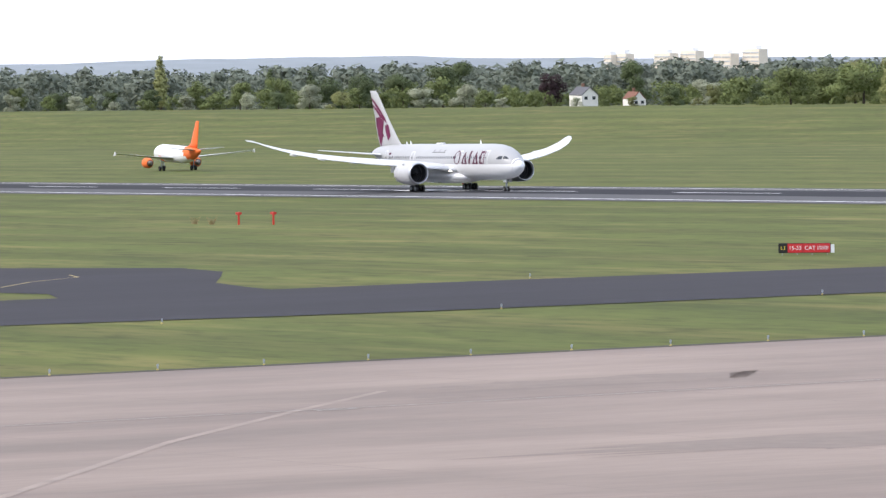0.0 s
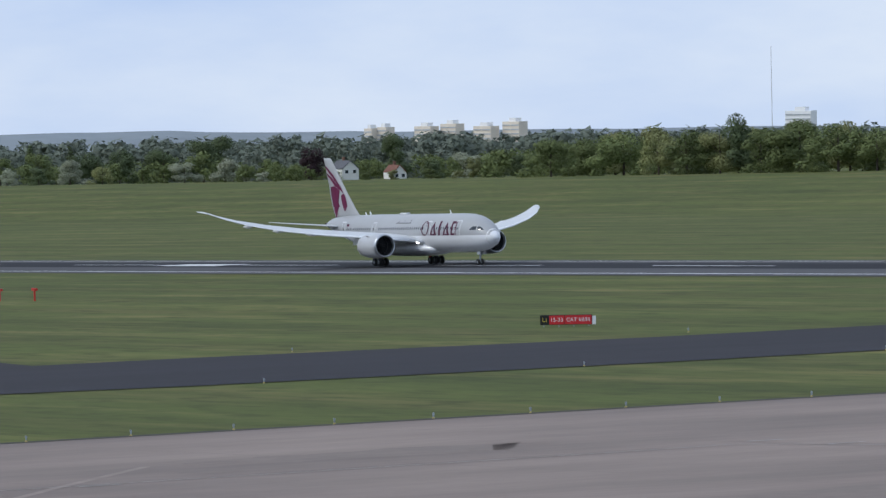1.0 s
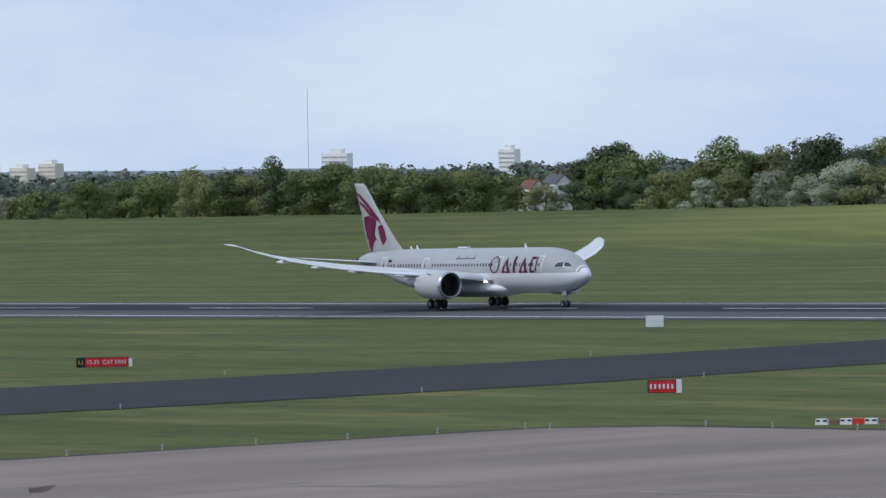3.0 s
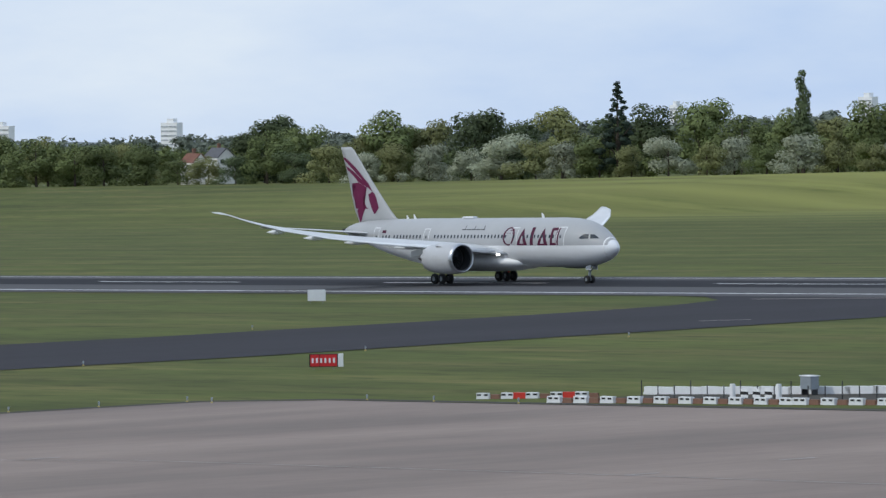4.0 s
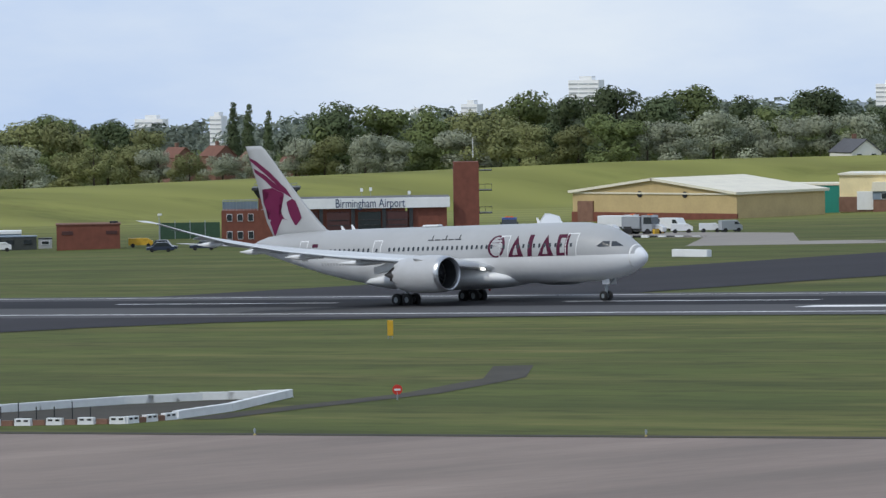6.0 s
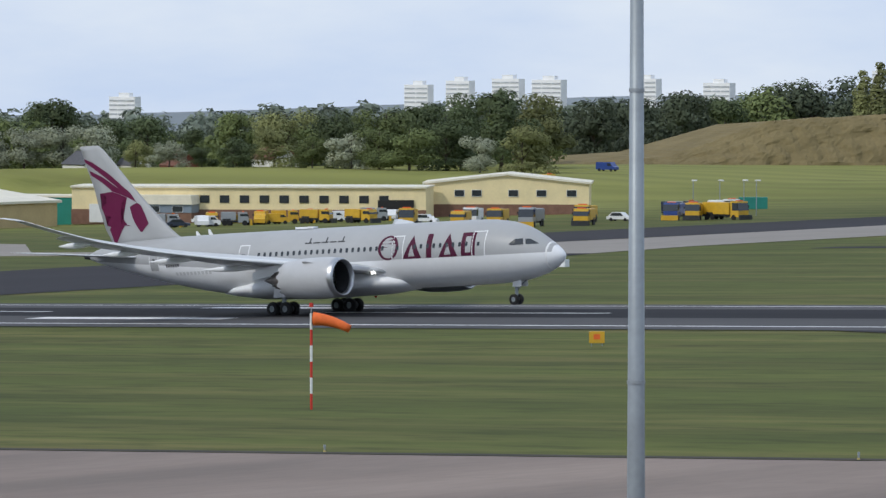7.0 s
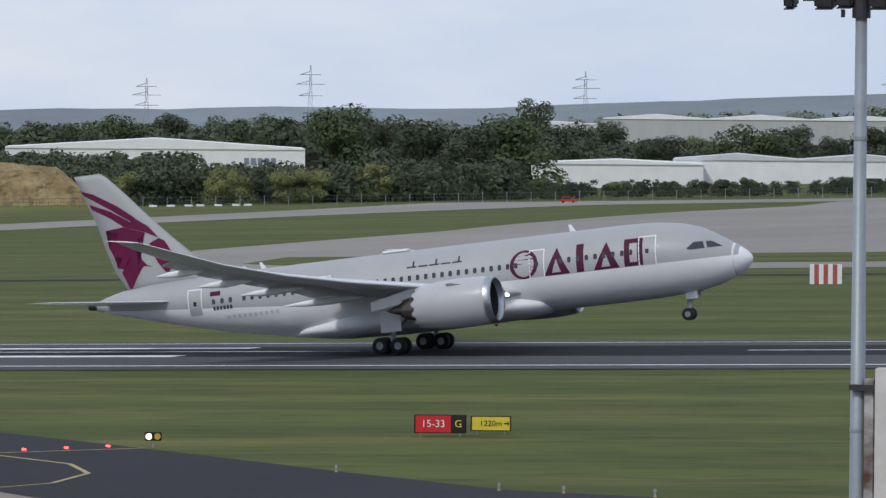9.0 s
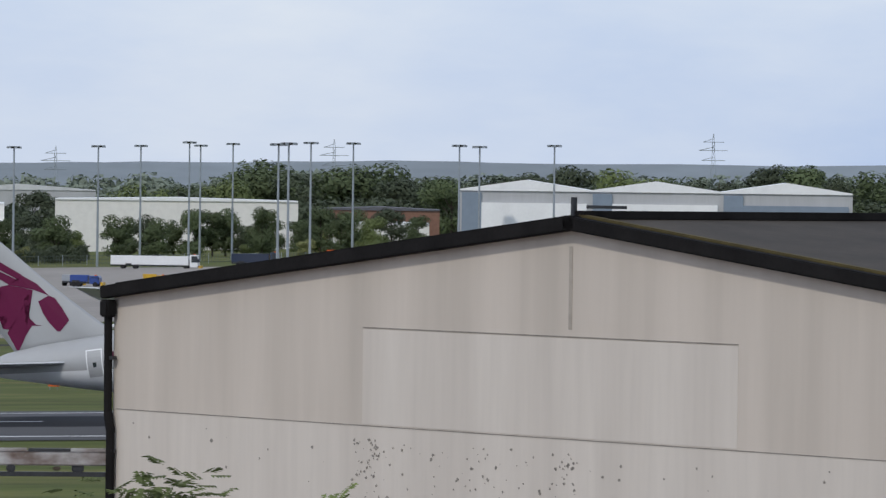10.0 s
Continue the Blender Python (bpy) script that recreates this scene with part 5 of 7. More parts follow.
for x, z in ((-14.5, 10.2), (-12.2, 10.3), (7.4, 8.2), (9.6, 8.3), (19, 7.6)):
    fl = part("flood_lamp", boxed((0.7, 0.5, 0.6), (x, 1, z + 0.6)), WHITE, fs)
    part("lamp_stalk", boxed((0.1, 0.1, 1.2), (x, 1.1, z - 0.1)), STEEL, fl)
sheet("forecourt", [(-713, 706), (-640, 706), (-600, 690), (-560, 640), (-500, 640), (-500, 655), (-555, 660), (-600, 712), (-640, 730), (-713, 712)], CONCRETE_FAR, 0.04, "pale concrete forecourt", "apron")

brick = thing("brick_store", base(-730, 678.5) @ pose(0, 0, 0, 0, 0, 47), "plain red-brick store with a flat dark roof", "building")
part("wall_shell", boxed((10.9, 8, 5.7), (0, 4, 1.4)), BRICK, brick)
part("roof", boxed((11.2, 8.3, 0.22), (0, 4, 4.3), bevel=0.05), TILE, brick)
part("vent", boxed((1.4, 1.2, 0.4), (4.4, 3, 4.55)), DARK_STEEL, brick)
for x in (-3.6, 4.0):
    part("louvre", boxed((1.9, 0.12, 0.6), (x, -0.05, 2.9)), ENGINE_DOOR, brick)
CABIN_DARK = mat("dark_cabin_panel", (0.055, 0.062, 0.058), 0.6, var=0.25, scale=0.6, fine=3)
for bearing, dist, w, d, h, wall, roof, lab in (
        (138.35, 998, 8.5, 3.0, 2.0, CABIN_DARK, CABIN_DARK, "low dark portable cabin on grass"), (138.47, 1012, 3.6, 3.0, 3.0, SHED_GREY, CABIN_DARK, "pale boxy portable cabin on grass"),
        (138.05, 1034, 10.6, 5.0, 2.9, BLUE_GREY, SHED_WHITE, "long portable cabin with a white roof"), (137.78, 1016, 6.2, 4.0, 2.3, CABIN_DARK, BLUE_GREY, "dark glazed portable cabin on grass"), (137.52, 1024, 2.4, 2.4, 1.7, SHED_GREY, DARK_STEEL, "small grey portable cabin on grass")):
    hut = thing("site_cabin", base(*spot(bearing, dist)) @ pose(0, 0, 0, 0, 0, bearing - 90), lab, "cabin", "portable cabins")
    part("shell", boxed((w, d, h + 0.6), (0, d / 2, h / 2 - 0.3), bevel=0.05), wall, hut)
    part("roof", boxed((w + 0.2, d + 0.2, 0.55 if w > 9 else 0.2), (0, d / 2, h + 0.05), bevel=0.03), roof, hut)
    n = max(1, int(w / 2.2))
    for k in range(n):
        window(hut, (k + 0.5) * w / n - w / 2, -0.05, h * 0.6, min(1.3, w / n * 0.6), h * 0.3, m=DARK_STEEL if wall is CABIN_DARK else WHITE)
green = thing("tank_compound", base(-778, 749) @ pose(0, 0, 0, 0, 0, 46), "dark green mesh compound behind the brick store", "compound")
for k in range(4):
    part("green_panel", boxed((2.7, 0.2, 3.2), (-4.2 + 2.8 * k, 0, 1.4)), mat("dark_green_mesh", (0.04, 0.085, 0.05), 0.8, var=0.2, scale=1), green)
    part("post", boxed((0.14, 0.14, 3.6), (-5.6 + 2.8 * k, -0.1, 1.6)), STEEL, green)
for x, y in ((-779, 742), (-765, 752)):
    l = thing("yard_lamp", base(x, y), "slim yard lamp post with a pale head", "lamp post", "yard lamps")
    part("column", tubed((0, 0, 0), (0, 0, 4.6), 0.09, 0.06, 8), STEEL, l)
    part("head", boxed((0.9, 0.4, 0.3), (0.2, 0, 4.7), bevel=0.05), WHITE, l)

# hangar, teal store and the long cream workshops
hg = thing("tan_hangar", base(-736, 832), "tan metal-clad hangar with a pale shallow roof", "hangar")
part("wall_shell", gable(42, 26, 5.2, 7.7), TAN, hg).matrix_basis = pose(0, 13, 0)
part("brick_plinth", boxed((42.3, 0.4, 2.0), (0, 0, 0.5)), BRICK, hg)
roof_root = part("verge_trim", boxed((42.6, 0.3, 0.3), (0, -0.1, 5.2)), ROOF_PALE, hg)
bm = bmesh.new()
for s in (-1, 1):
    a = math.atan2(2.5, 21)
    box(bm, (21.9, 27.5, 0.5), (s * 10.7, 13, 6.65), Matrix.Rotation(s * a, 4, "Y"))
part("roof", bm, ROOF_PALE, hg, "pale sheet-metal roof")
for x in (-3.5, 8):
    part("round_vent", tubed((x, -0.15, 5.0), (x, 0.1, 5.0), 0.62, n=16), BLACK, hg)
part("doorway", boxed((4.0, 0.3, 4), (-17.5, -0.16, 1.6)), BRICK_DULL, hg)
tl = thing("teal_store", base(-728, 873) @ pose(0, 0, 0, 0, 0, 20), "teal metal-clad store with a pale roof edge", "shed")
part("wall_shell", boxed((19, 10, 7), (0, 5, 2)), TEAL, tl)
part("roof", boxed((19.4, 10.4, 0.4), (0, 5, 5.6)), ROOF_PALE, tl)
lw = thing("cream_workshop", base(-692.5, 889) @ pose(0, 0, 0, 0, 0, 30.7) @ Matrix.Diagonal((0.78, 1, 1, 1)), "long cream-clad workshop on a brick base", "building")
part("wall_shell", boxed((89, 16, 8.4), (0, 8, 2.4)), CREAM, lw, "cream cladding")
part("brick_plinth", boxed((89.2, 0.5, 2.9), (0, -0.1, 0.9)), BRICK_DULL, lw, "brown brick base")
part("roof", boxed((89.6, 17, 0.35), (0, 8, 6.75)), ROOF_PALE, lw)
for k in range(13):
    window(lw, -26 + 5.0 * k, -0.08, 4.4, 2.2, 1.3, m=DARK_STEEL)
part("open_bay", boxed((9, 0.5, 4.6), (37, -0.15, 2.0)), BLACK, lw)
part("white_door", boxed((8, 0.5, 3.6), (-36, -0.3, 1.6)), SHED_WHITE, lw)
for k in range(14):
    part("roof_light", boxed((2.2, 0.8, 0.3), (-40 + 6.2 * k, 2, 6.95)), SHED_WHITE, lw)
bo = thing("blue_office", base(-707, 876) @ pose(0, 0, 0, 0, 0, 22) @ Matrix.Diagonal((0.85, 1, 1, 1)), "grey-blue office block with a pitched roof", "building")
part("wall_shell", boxed((20.5, 8, 4.2), (0, 4, 1.6)), BRICK_DULL, bo)
part("upper_wall", boxed((20.7, 8.2, 1.6), (0, 4, 3.0)), BLUE_GREY, bo)
part("roof", prism([(-10.6, 3.8), (10.6, 3.8), (10.2, 5.6), (-10.2, 5.6)], 9), ROOF_PALE, bo).matrix_basis = pose(0, 4, 0)
for x in (-6.5, 1.5, 7):
    window(bo, x, -0.1, 2.9, 3.4 if x < 0 else 2.4, 1.1)
rb = thing("cream_workshop", base(-659.7, 929.7) @ pose(0, 0, 0, 0, 0, 33) @ Matrix.Diagonal((0.85, 1, 1, 1)), "cream-clad workshop block with a shallow pitched roof", "building")
part("wall_shell", gable(38, 18, 6.3, 8.0), CREAM, rb).matrix_basis = pose(0, 9, 0)
part("brick_plinth", boxed((38.2, 0.5, 2.6), (0, -0.1, 0.9)), BRICK_DULL, rb)
bm = bmesh.new()
for s in (-1, 1):
    box(bm, (19.8, 19, 0.4), (s * 9.7, 9, 7.25), Matrix.Rotation(s * math.atan2(1.7, 19), 4, "Y"))
part("roof", bm, ROOF_PALE, rb)
for x in (-11, -7, 1.5, 8, 15):
    window(rb, x, -0.08, 4.4, 2.2, 1.2)

# houses along the hill
for bearing, dist, top, w, wall, roof, n in ((152.2, 2190, -1.28, 11, RENDER, SLATE, 2), (151.7, 2230, -1.33, 9, RENDER, TILE, 1), (145.75, 1765, -1.17, 9, RENDER, TILE, 1), (145.5, 1760, -1.12, 10, RENDER, SLATE, 2), (136.2, 1690, -1.03, 11, BRICK_DULL, TILE, 2),
                                              (135.8, 1700, -1.02, 11, BRICK_DULL, TILE, 2), (135.45, 1690, -1.08, 10, BRICK_DULL, TILE, 1), (135.05, 1695, -1.1, 9, BRICK_DULL, TILE, 1), (129.5, 1440, -1.05, 13, RENDER, SLATE, 2), (129.05, 1450, -1.07, 9, RENDER, SLATE, 1),
                                              (128.6, 1450, -1.07, 10, BRICK, TILE, 2), (127.65, 1440, -1.0, 12, RENDER, TILE, 2)):
    x, y = spot(bearing, dist)
    z = EYE.z + dist * math.tan(radians(top))
    h = max(7.5, z - land(x, y))
    ho = thing("house", pose(x, y, z - h, 0, 0, bearing - 90 + 25), "gabled house with %s roof among trees" % ("a grey slate" if roof is SLATE else "a brown tiled"), "house", "houses behind the hill")
    part("wall_shell", gable(w * 0.62, w, h - 3.2, h - 0.2), wall, ho)
    bm = bmesh.new()
    for s in (-1, 1):
        box(bm, (w * 0.42, w + 0.6, 0.25), (s * w * 0.165, 0, h - 1.65), Matrix.Rotation(s * math.atan2(3.0, w * 0.31), 4, "Y"))
    part("roof", bm, roof, ho)
    part("chimney", boxed((0.9, 0.9, 2.2), (w * 0.12, w * 0.3, h + 0.1)), BRICK_DULL, ho)
    for k in (-1, 1):
        window(ho, k * w * 0.15, -w / 2 - 0.04, h - 4.2, 1.3, 1.2)
        window(ho, w * 0.31 + 0.04, k * w * 0.22, h - 4.4, 1.3, 1.2, 90)


def tower_block(b0, b1, el, dist, cladding, floors_seen=9):
    """A distant slab of flats: piers, and a glazed band to each storey."""
    x, y = spot((b0 + b1) / 2, dist)
    w = radians(b0 - b1) * dist
    z = EYE.z + dist * math.tan(radians(el))
    tb = thing("tower_block", pose(x, y, z, 0, 0, (b0 + b1) / 2 - (130 if cladding is BLOCK_TAN else 115)), "%s tower block of flats on the horizon" % ("buff brick" if cladding is BLOCK_TAN else "pale white"), "tower block", "distant tower blocks")
    h = z - land(x, y)
    w *= 0.8
    part("wall_shell", boxed((w, 9, h), (0, 4.5, -h / 2)), cladding, tb)
    part("roof_house", boxed((w * 0.4, 6, 2.6), (w * 0.05, 4, 1.2)), BLOCK_PALE, tb)
    n = max(2, round(w / 7))
    for k in range(floors_seen):
        zz = -2.4 - 2.9 * k
        if zz < -h:
            break
        for i in range(n):
            part("window_band", boxed((w / n * 0.9, 0.4, 0.85), (-w / 2 + (i + 0.5) * w / n, -0.1, zz)), PANE_FAR, tb)


BLOCKS_A = [(152.02, 151.90, -0.97), (151.90, 151.75, -0.96), (151.55, 151.29, -0.96), (151.29, 151.04, -0.94), (150.97, 150.69, -0.97), (150.68, 150.41, -0.93)]
BLOCKS_B = [(147.88, 147.53, -0.88), (146.11, 145.89, -0.87), (141.06, 140.95, -0.76), (139.21, 139.02, -0.70), (136.67, 136.29, -0.75), (135.90, 135.74, -0.73), (133.94, 133.76, -0.72), (133.42, 133.20, -0.65),
            (132.38, 131.97, -0.43), (129.34, 128.99, -0.51), (126.42, 126.10, -0.39), (126.01, 125.69, -0.35), (125.56, 125.19, -0.33), (125.17, 124.77, -0.34), (124.17, 123.84, -0.33), (123.47, 123.11, -0.37), (121.46, 121.04, -0.23), (121.77, 121.66, -0.25)]
for q in BLOCKS_A:
    tower_block(*q, 3900, BLOCK_TAN, 7)
for q in BLOCKS_B:
    tower_block(*q, 3700, BLOCK_PALE)


def set_piece(name, bearing, dist, label, category, group=""):
    x, y = spot(bearing, dist)
    return thing(name, pose(x, y, land(x, y), 0, 0, bearing - 90), label, category, group)


# church spire, radio mast and tower crane on the skyline
sp = set_piece("church_spire", 118.93, 3300, "dark stone church spire above the trees", "church")
zt = EYE.z + 0.0 - land(*spot(118.93, 3300))
part("tower", boxed((7, 7, zt - 22), (0, 0, (zt - 22) / 2), bevel=0.3), SLATE, sp)
part("spire", tubed((0, 0, zt - 22), (0, 0, zt), 3.6, 0.1, 8), SLATE, sp, "slate spire")
ma = set_piece("radio_mast", 147.96, 4300, "thin tall lattice radio mast", "mast")
zt = EYE.z + 4300 * math.tan(radians(-0.23)) - land(*spot(147.96, 4300))
part("column", tubed((0, 0, 0), (0, 0, zt), 0.42, 0.25, 6), WHITE, ma)
cr = set_piece("tower_crane", 120.76, 3600, "blue-grey tower crane with a long jib", "crane")
zt = EYE.z + 3600 * math.tan(radians(-0.29)) - land(*spot(120.76, 3600))
part("mast", boxed((1.4, 1.4, zt), (0, 0, zt / 2)), BLUE_GREY, cr)
part("jib", boxed((52, 0.9, 0.9), (15, 0, zt - 1), Matrix.Rotation(radians(-1.5), 4, "Y")), BLUE_GREY, cr)
part("counterweight", boxed((4, 1.4, 2.4), (-10, 0, zt - 2)), BLUE_GREY, cr)
part("cab", boxed((2, 1.6, 2.6), (0.6, 0, zt - 3)), WHITE, cr)


def pylon(bearing, el, dist=4200):
    py = set_piece("pylon", bearing, dist, "grey steel lattice electricity pylon", "pylon", "electricity pylons")
    h = EYE.z + dist * math.tan(radians(el)) - land(*spot(bearing, dist))
    bm = bmesh.new()
    w0, w1 = 5.0, 0.8
    zs = [0, h * 0.3, h * 0.52, h * 0.68, h * 0.8, h * 0.9, h]
    wd = [w0 + (w1 - w0) * min(1, z / (h * 0.75)) if z < h * 0.95 else 0.2 for z in zs]
    for a, c, p, q in zip(zs, zs[1:], wd, wd[1:]):
        for sx, sy in ((-1, -1), (1, -1), (1, 1), (-1, 1)):
            tube(bm, (sx * p, sy * p, a), (sx * q, sy * q, c), 0.17, n=4)
        tube(bm, (-p, -p, a), (q, -q, c), 0.11, n=4)
        tube(bm, (p, -p, a), (-q, -q, c), 0.11, n=4)
    part("lattice_body", bm, STEEL, py)
    for z, l in ((0.68, 8.5), (0.80, 10.5), (0.9, 7.5)):
        part("cross_arm", tube(tubed((-l, 0, h * z), (l, 0, h * z), 0.2, n=4), (-l, 0, h * z), (0, 0, h * z + 2.4), 0.2, n=4), STEEL, py)


for q in ((115.94, -0.03), (112.81, 0.10), (111.19, 0.24), (108.47, 0.20), (105.41, 0.25), (102.60, 0.24), (99.85, 0.34), (96.10, 0.44)):
    pylon(*q)


def shed(b0, b1, dist, el0, el1, wall, roof, label, ridge=1.6, bays=1):
    x, y = spot((b0 + b1) / 2, dist)
    w = 2 * dist * math.tan(radians(b0 - b1) / 2)
    g = land(x, y)
    h = EYE.z + dist * math.tan(radians(el0)) - g
    sh = thing("warehouse", pose(x, y, g, 0, 0, (b0 + b1) / 2 - 90), label, "warehouse")
    part("wall_shell", boxed((w, 40, h + 2), (0, 20, h / 2 - 1)), wall, sh)
    for k in range(bays):
        bw = w / bays
        r = part("roof", prism([(-bw / 2, 0), (bw / 2, 0), (bw / 2, 0.4), (0, 0.4 + ridge), (-bw / 2, 0.4)], 41), roof, sh)
        r.matrix_basis = pose(-w / 2 + (k + 0.5) * bw, 20, h)
    n = max(3, int(w / 9))
    for k in range(n):
        part("cladding_rib", boxed((0.25, 0.16, h), (-w / 2 + (k + 0.5) * w / n, -0.06, h / 2)), wall, sh)
    return sh, w, h


s1, w, h = shed(114.2, 111.24, 1980, -0.60, 0, SHED_WHITE, SHED_WHITE, "long white warehouse half hidden by trees", 3.2)
for k in range(5):
    part("name_bar", boxed((1.6, 0.2, 2.2), (w / 2 - 20 + 2.3 * k, -0.3, h - 4)), BLUE_GREY, s1)
shed(109.0, 107.3, 1930, -0.72, 0, SHED_WHITE, SHED_WHITE, "white low warehouse beyond the fence", 1.2)
shed(107.6, 105.1, 1970, -0.67, 0, SHED_WHITE, ROOF_GREY, "white ribbed warehouse with a grey roof", 1.8, 2)
shed(108.3, 105.2, 2650, -0.27, 0, SHED_GREY, SHED_WHITE, "far long shed with a wavy pale roof", 2.0, 3)
shed(109.4, 108.35, 2500, -0.33, 0, SHED_WHITE, SHED_WHITE, "far low shed with a white roof", 1.2)
shed(105.2, 102.2, 2800, -0.20, 0, SHED_GREY, ROOF_GREY, "far long shed with a shallow roof", 2.5, 2)
shed(104.67, 102.83, 2000, -0.60, 0, RENDER, SHED_WHITE, "cream-white flat warehouse behind the stand", 0.8)
shed(104.1, 103.1, 2030, -0.34, 0, RENDER, SHED_WHITE, "tall cream-white warehouse block", 0.6)
shed(102.6, 100.2, 1950, -0.29, 0, RENDER, SHED_WHITE, "long pale flat warehouse behind trees", 0.8)
shed(100.0, 98.8, 1850, -0.36, 0, BRICK_DULL, SLATE, "brown flat-roofed terminal block", 0.8)
shed(99.9, 98.9, 1800, -0.50, 0, RENDER, SHED_WHITE, "pale canopy building beside the stand", 0.6)
hs, w, h = shed(98.6, 94.72, 1480, -0.15, 0, SHED_GREY, SHED_WHITE, "three-bay grey hangar with pale pitched roofs", 2.5, 3)
for k in range(3):
    part("hangar_door", boxed((w / 3 - 6, 0.6, h - 4), (-w / 2 + (k + 0.5) * w / 3 + 2, -0.4, h / 2 - 1)), SHED_WHITE if k < 2 else BLUE_GREY, hs, "tall sliding hangar door")
    part("dark_bay", boxed((5, 0.7, h - 1), (-w / 2 + k * w / 3 + 3, -0.4, h / 2)), BLUE_GREY, hs)

# perimeter fence
fc = thing("perimeter_fence", pose(0, 0, 0), "grey wire-mesh perimeter fence on posts", "fence")
path = [spot(b, float(np.interp(b, [97, 101, 104, 108, 112, 116, 119], [1520, 1540, 1530, 1540, 1560, 1640, 1500]))) for b in np.arange(97, 119, 0.24)]
wires = bmesh.new()
post = tubed((0, 0, -0.3), (0, 0, 2.7), 0.09, n=6)
pm = bpy.data.meshes.new("post")
post.to_mesh(pm)
post.free()
for (xa, ya), (xb, yb) in zip(path, path[1:]):
    za, zb = land(xa, ya), land(xb, yb)
    shared("post", pm, STEEL, fc, "", pose(xa, ya, za))
    for z in (0.5, 1.5, 2.5):
        tube(wires, (xa, ya, za + z), (xb, yb, zb + z), 0.05, n=4)
    for k in range(8):
        u = k / 8
        tube(wires, (xa + (xb - xa) * u, ya + (yb - ya) * u, za + (zb - za) * u), (xa + (xb - xa) * u, ya + (yb - ya) * u, za + (zb - za) * u + 2.5), 0.045, n=3)
tagged(part("wire_mesh", wires, FENCE, fc), kind="stuff")

# floodlight masts round the stand
MASTS = [(104.46, 0.21, 1180), (103.53, 0.23, 1390), (103.01, 0.22, 1480), (102.18, 0.24, 1500), (101.76, 0.25, 1600), (101.28, 0.29, 1560), (101.17, 0.26, 1600), (100.85, 0.28, 1620), (100.40, 0.28, 1250), (100.30, 0.29, 1240), (100.08, 0.30, 1450),
         (99.66, 0.30, 1490), (98.61, 0.29, 1440), (98.41, 0.28, 1460), (97.67, 0.30, 1440)]
first = None
for bearing, el, dist in MASTS:
    x, y = spot(bearing, dist)
    h = EYE.z + dist * math.tan(radians(el)) - land(x, y)
    ms = thing("floodlight_mast", pose(x, y, land(x, y), 0, 0, trnd.uniform(0, 40)), "tall galvanised floodlight mast with a ring of lamps", "light mast", "floodlight masts")
    part("column", tubed((0, 0, 0), (0, 0, h), 0.34, 0.2, 10), STEEL, ms)
    part("lamp_ring", tubed((0, 0, h - 0.2), (0, 0, h + 0.25), 0.7, 1.7, 12), DARK_STEEL, ms)
    for k in range(6):
        a = k * math.pi / 3
        part("lamp", boxed((0.7, 0.6, 0.5), (1.55 * math.cos(a), 1.55 * math.sin(a), h - 0.05)), STEEL, ms)


# ---- on the airfield ----
def marker(name, x, y, label, category, group=""):
    return thing(name, pose(x, y, land(x, y)), label, category, group)


def face_turn(x, y):
    """The turn that makes a sign look towards the terrace."""
    return math.degrees(math.atan2(y, x)) - 90


def sign(name, x, y, panels, height, label, turn=None):
    """A guidance sign: panels of (width, face, text, ink), on legs."""
    t = thing(name, pose(x, y, land(x, y), 0, 0, face_turn(x, y) if turn is None else turn), label, "airfield sign")
    total = sum(p[0] for p in panels)
    u = -total / 2
    part("case", boxed((total + 0.12, 0.3, height + 0.1), (0, 0, 0.25 + height / 2), bevel=0.02), BLACK, t)
    for k in range(max(2, int(total))):
        part("leg", boxed((0.06, 0.06, 0.35), (-total / 2 + 0.3 + k * (total - 0.6) / (max(2, int(total)) - 1), 0, 0.12)), STEEL, t)
    for w, m, text, ink in panels:
        f = part("face", boxed((w - 0.05, 0.06, height), (u + w / 2, -0.16, 0.25 + height / 2)), m, t)
        if text:
            words(text, height * 0.62, ink, f, pose(u + w / 2, -0.2, 0.25 + height / 2))
        u += w
    return t


SIGN_RED = mat("red_sign_face", (0.58, 0.02, 0.025), 0.5, var=0.06, scale=2)
s = sign("holding_sign", -486.5, 280.5, [(0.8, BLACK, "L1", SIGN_YELLOW), (1.5, SIGN_RED, "15-33", WHITE), (2.65, SIGN_RED, "CAT I/II/III", WHITE)], 0.86, "red and black runway holding sign on grass")
part("end_box", boxed((0.35, 0.3, 0.8), (2.7, 0, 0.6)), WHITE, s)
s = sign("holding_sign", -364.5, 260, [(0.75, SIGN_RED, "", WHITE), (1.35, SIGN_RED, "", WHITE)], 0.9, "red runway holding sign with a white end box")
for k in range(6):
    part("lettering_bar", boxed((0.15, 0.04, 0.36), (-0.85 + 0.33 * k, -0.21, 0.7)), WHITE, s)
part("end_box", boxed((0.42, 0.4, 1.0), (1.32, 0, 0.7)), WHITE, s)
sign("holding_sign", -151.9, 266.8, [(0.75, BLACK, "G", SIGN_YELLOW), (2.0, SIGN_RED, "15-33", WHITE)], 0.95, "red and black runway holding sign on grass")
sign("distance_sign", -154.1, 265.3, [(2.2, SIGN_YELLOW, "768m", BLACK)], 0.75, "yellow take-off distance sign on grass")
pb = marker("sign_back_board", -153.0, 261.9, "pale wooden board on legs in front of a sign", "board")
pb.matrix_basis = pb.matrix_basis @ pose(0, 0, 0, 0, 0, face_turn(-157, 262))
part("board", boxed((0.95, 0.06, 0.55), (0, 0, 0.62)), mat("plywood", (0.5, 0.36, 0.16), 0.8, var=0.15, scale=3), pb)
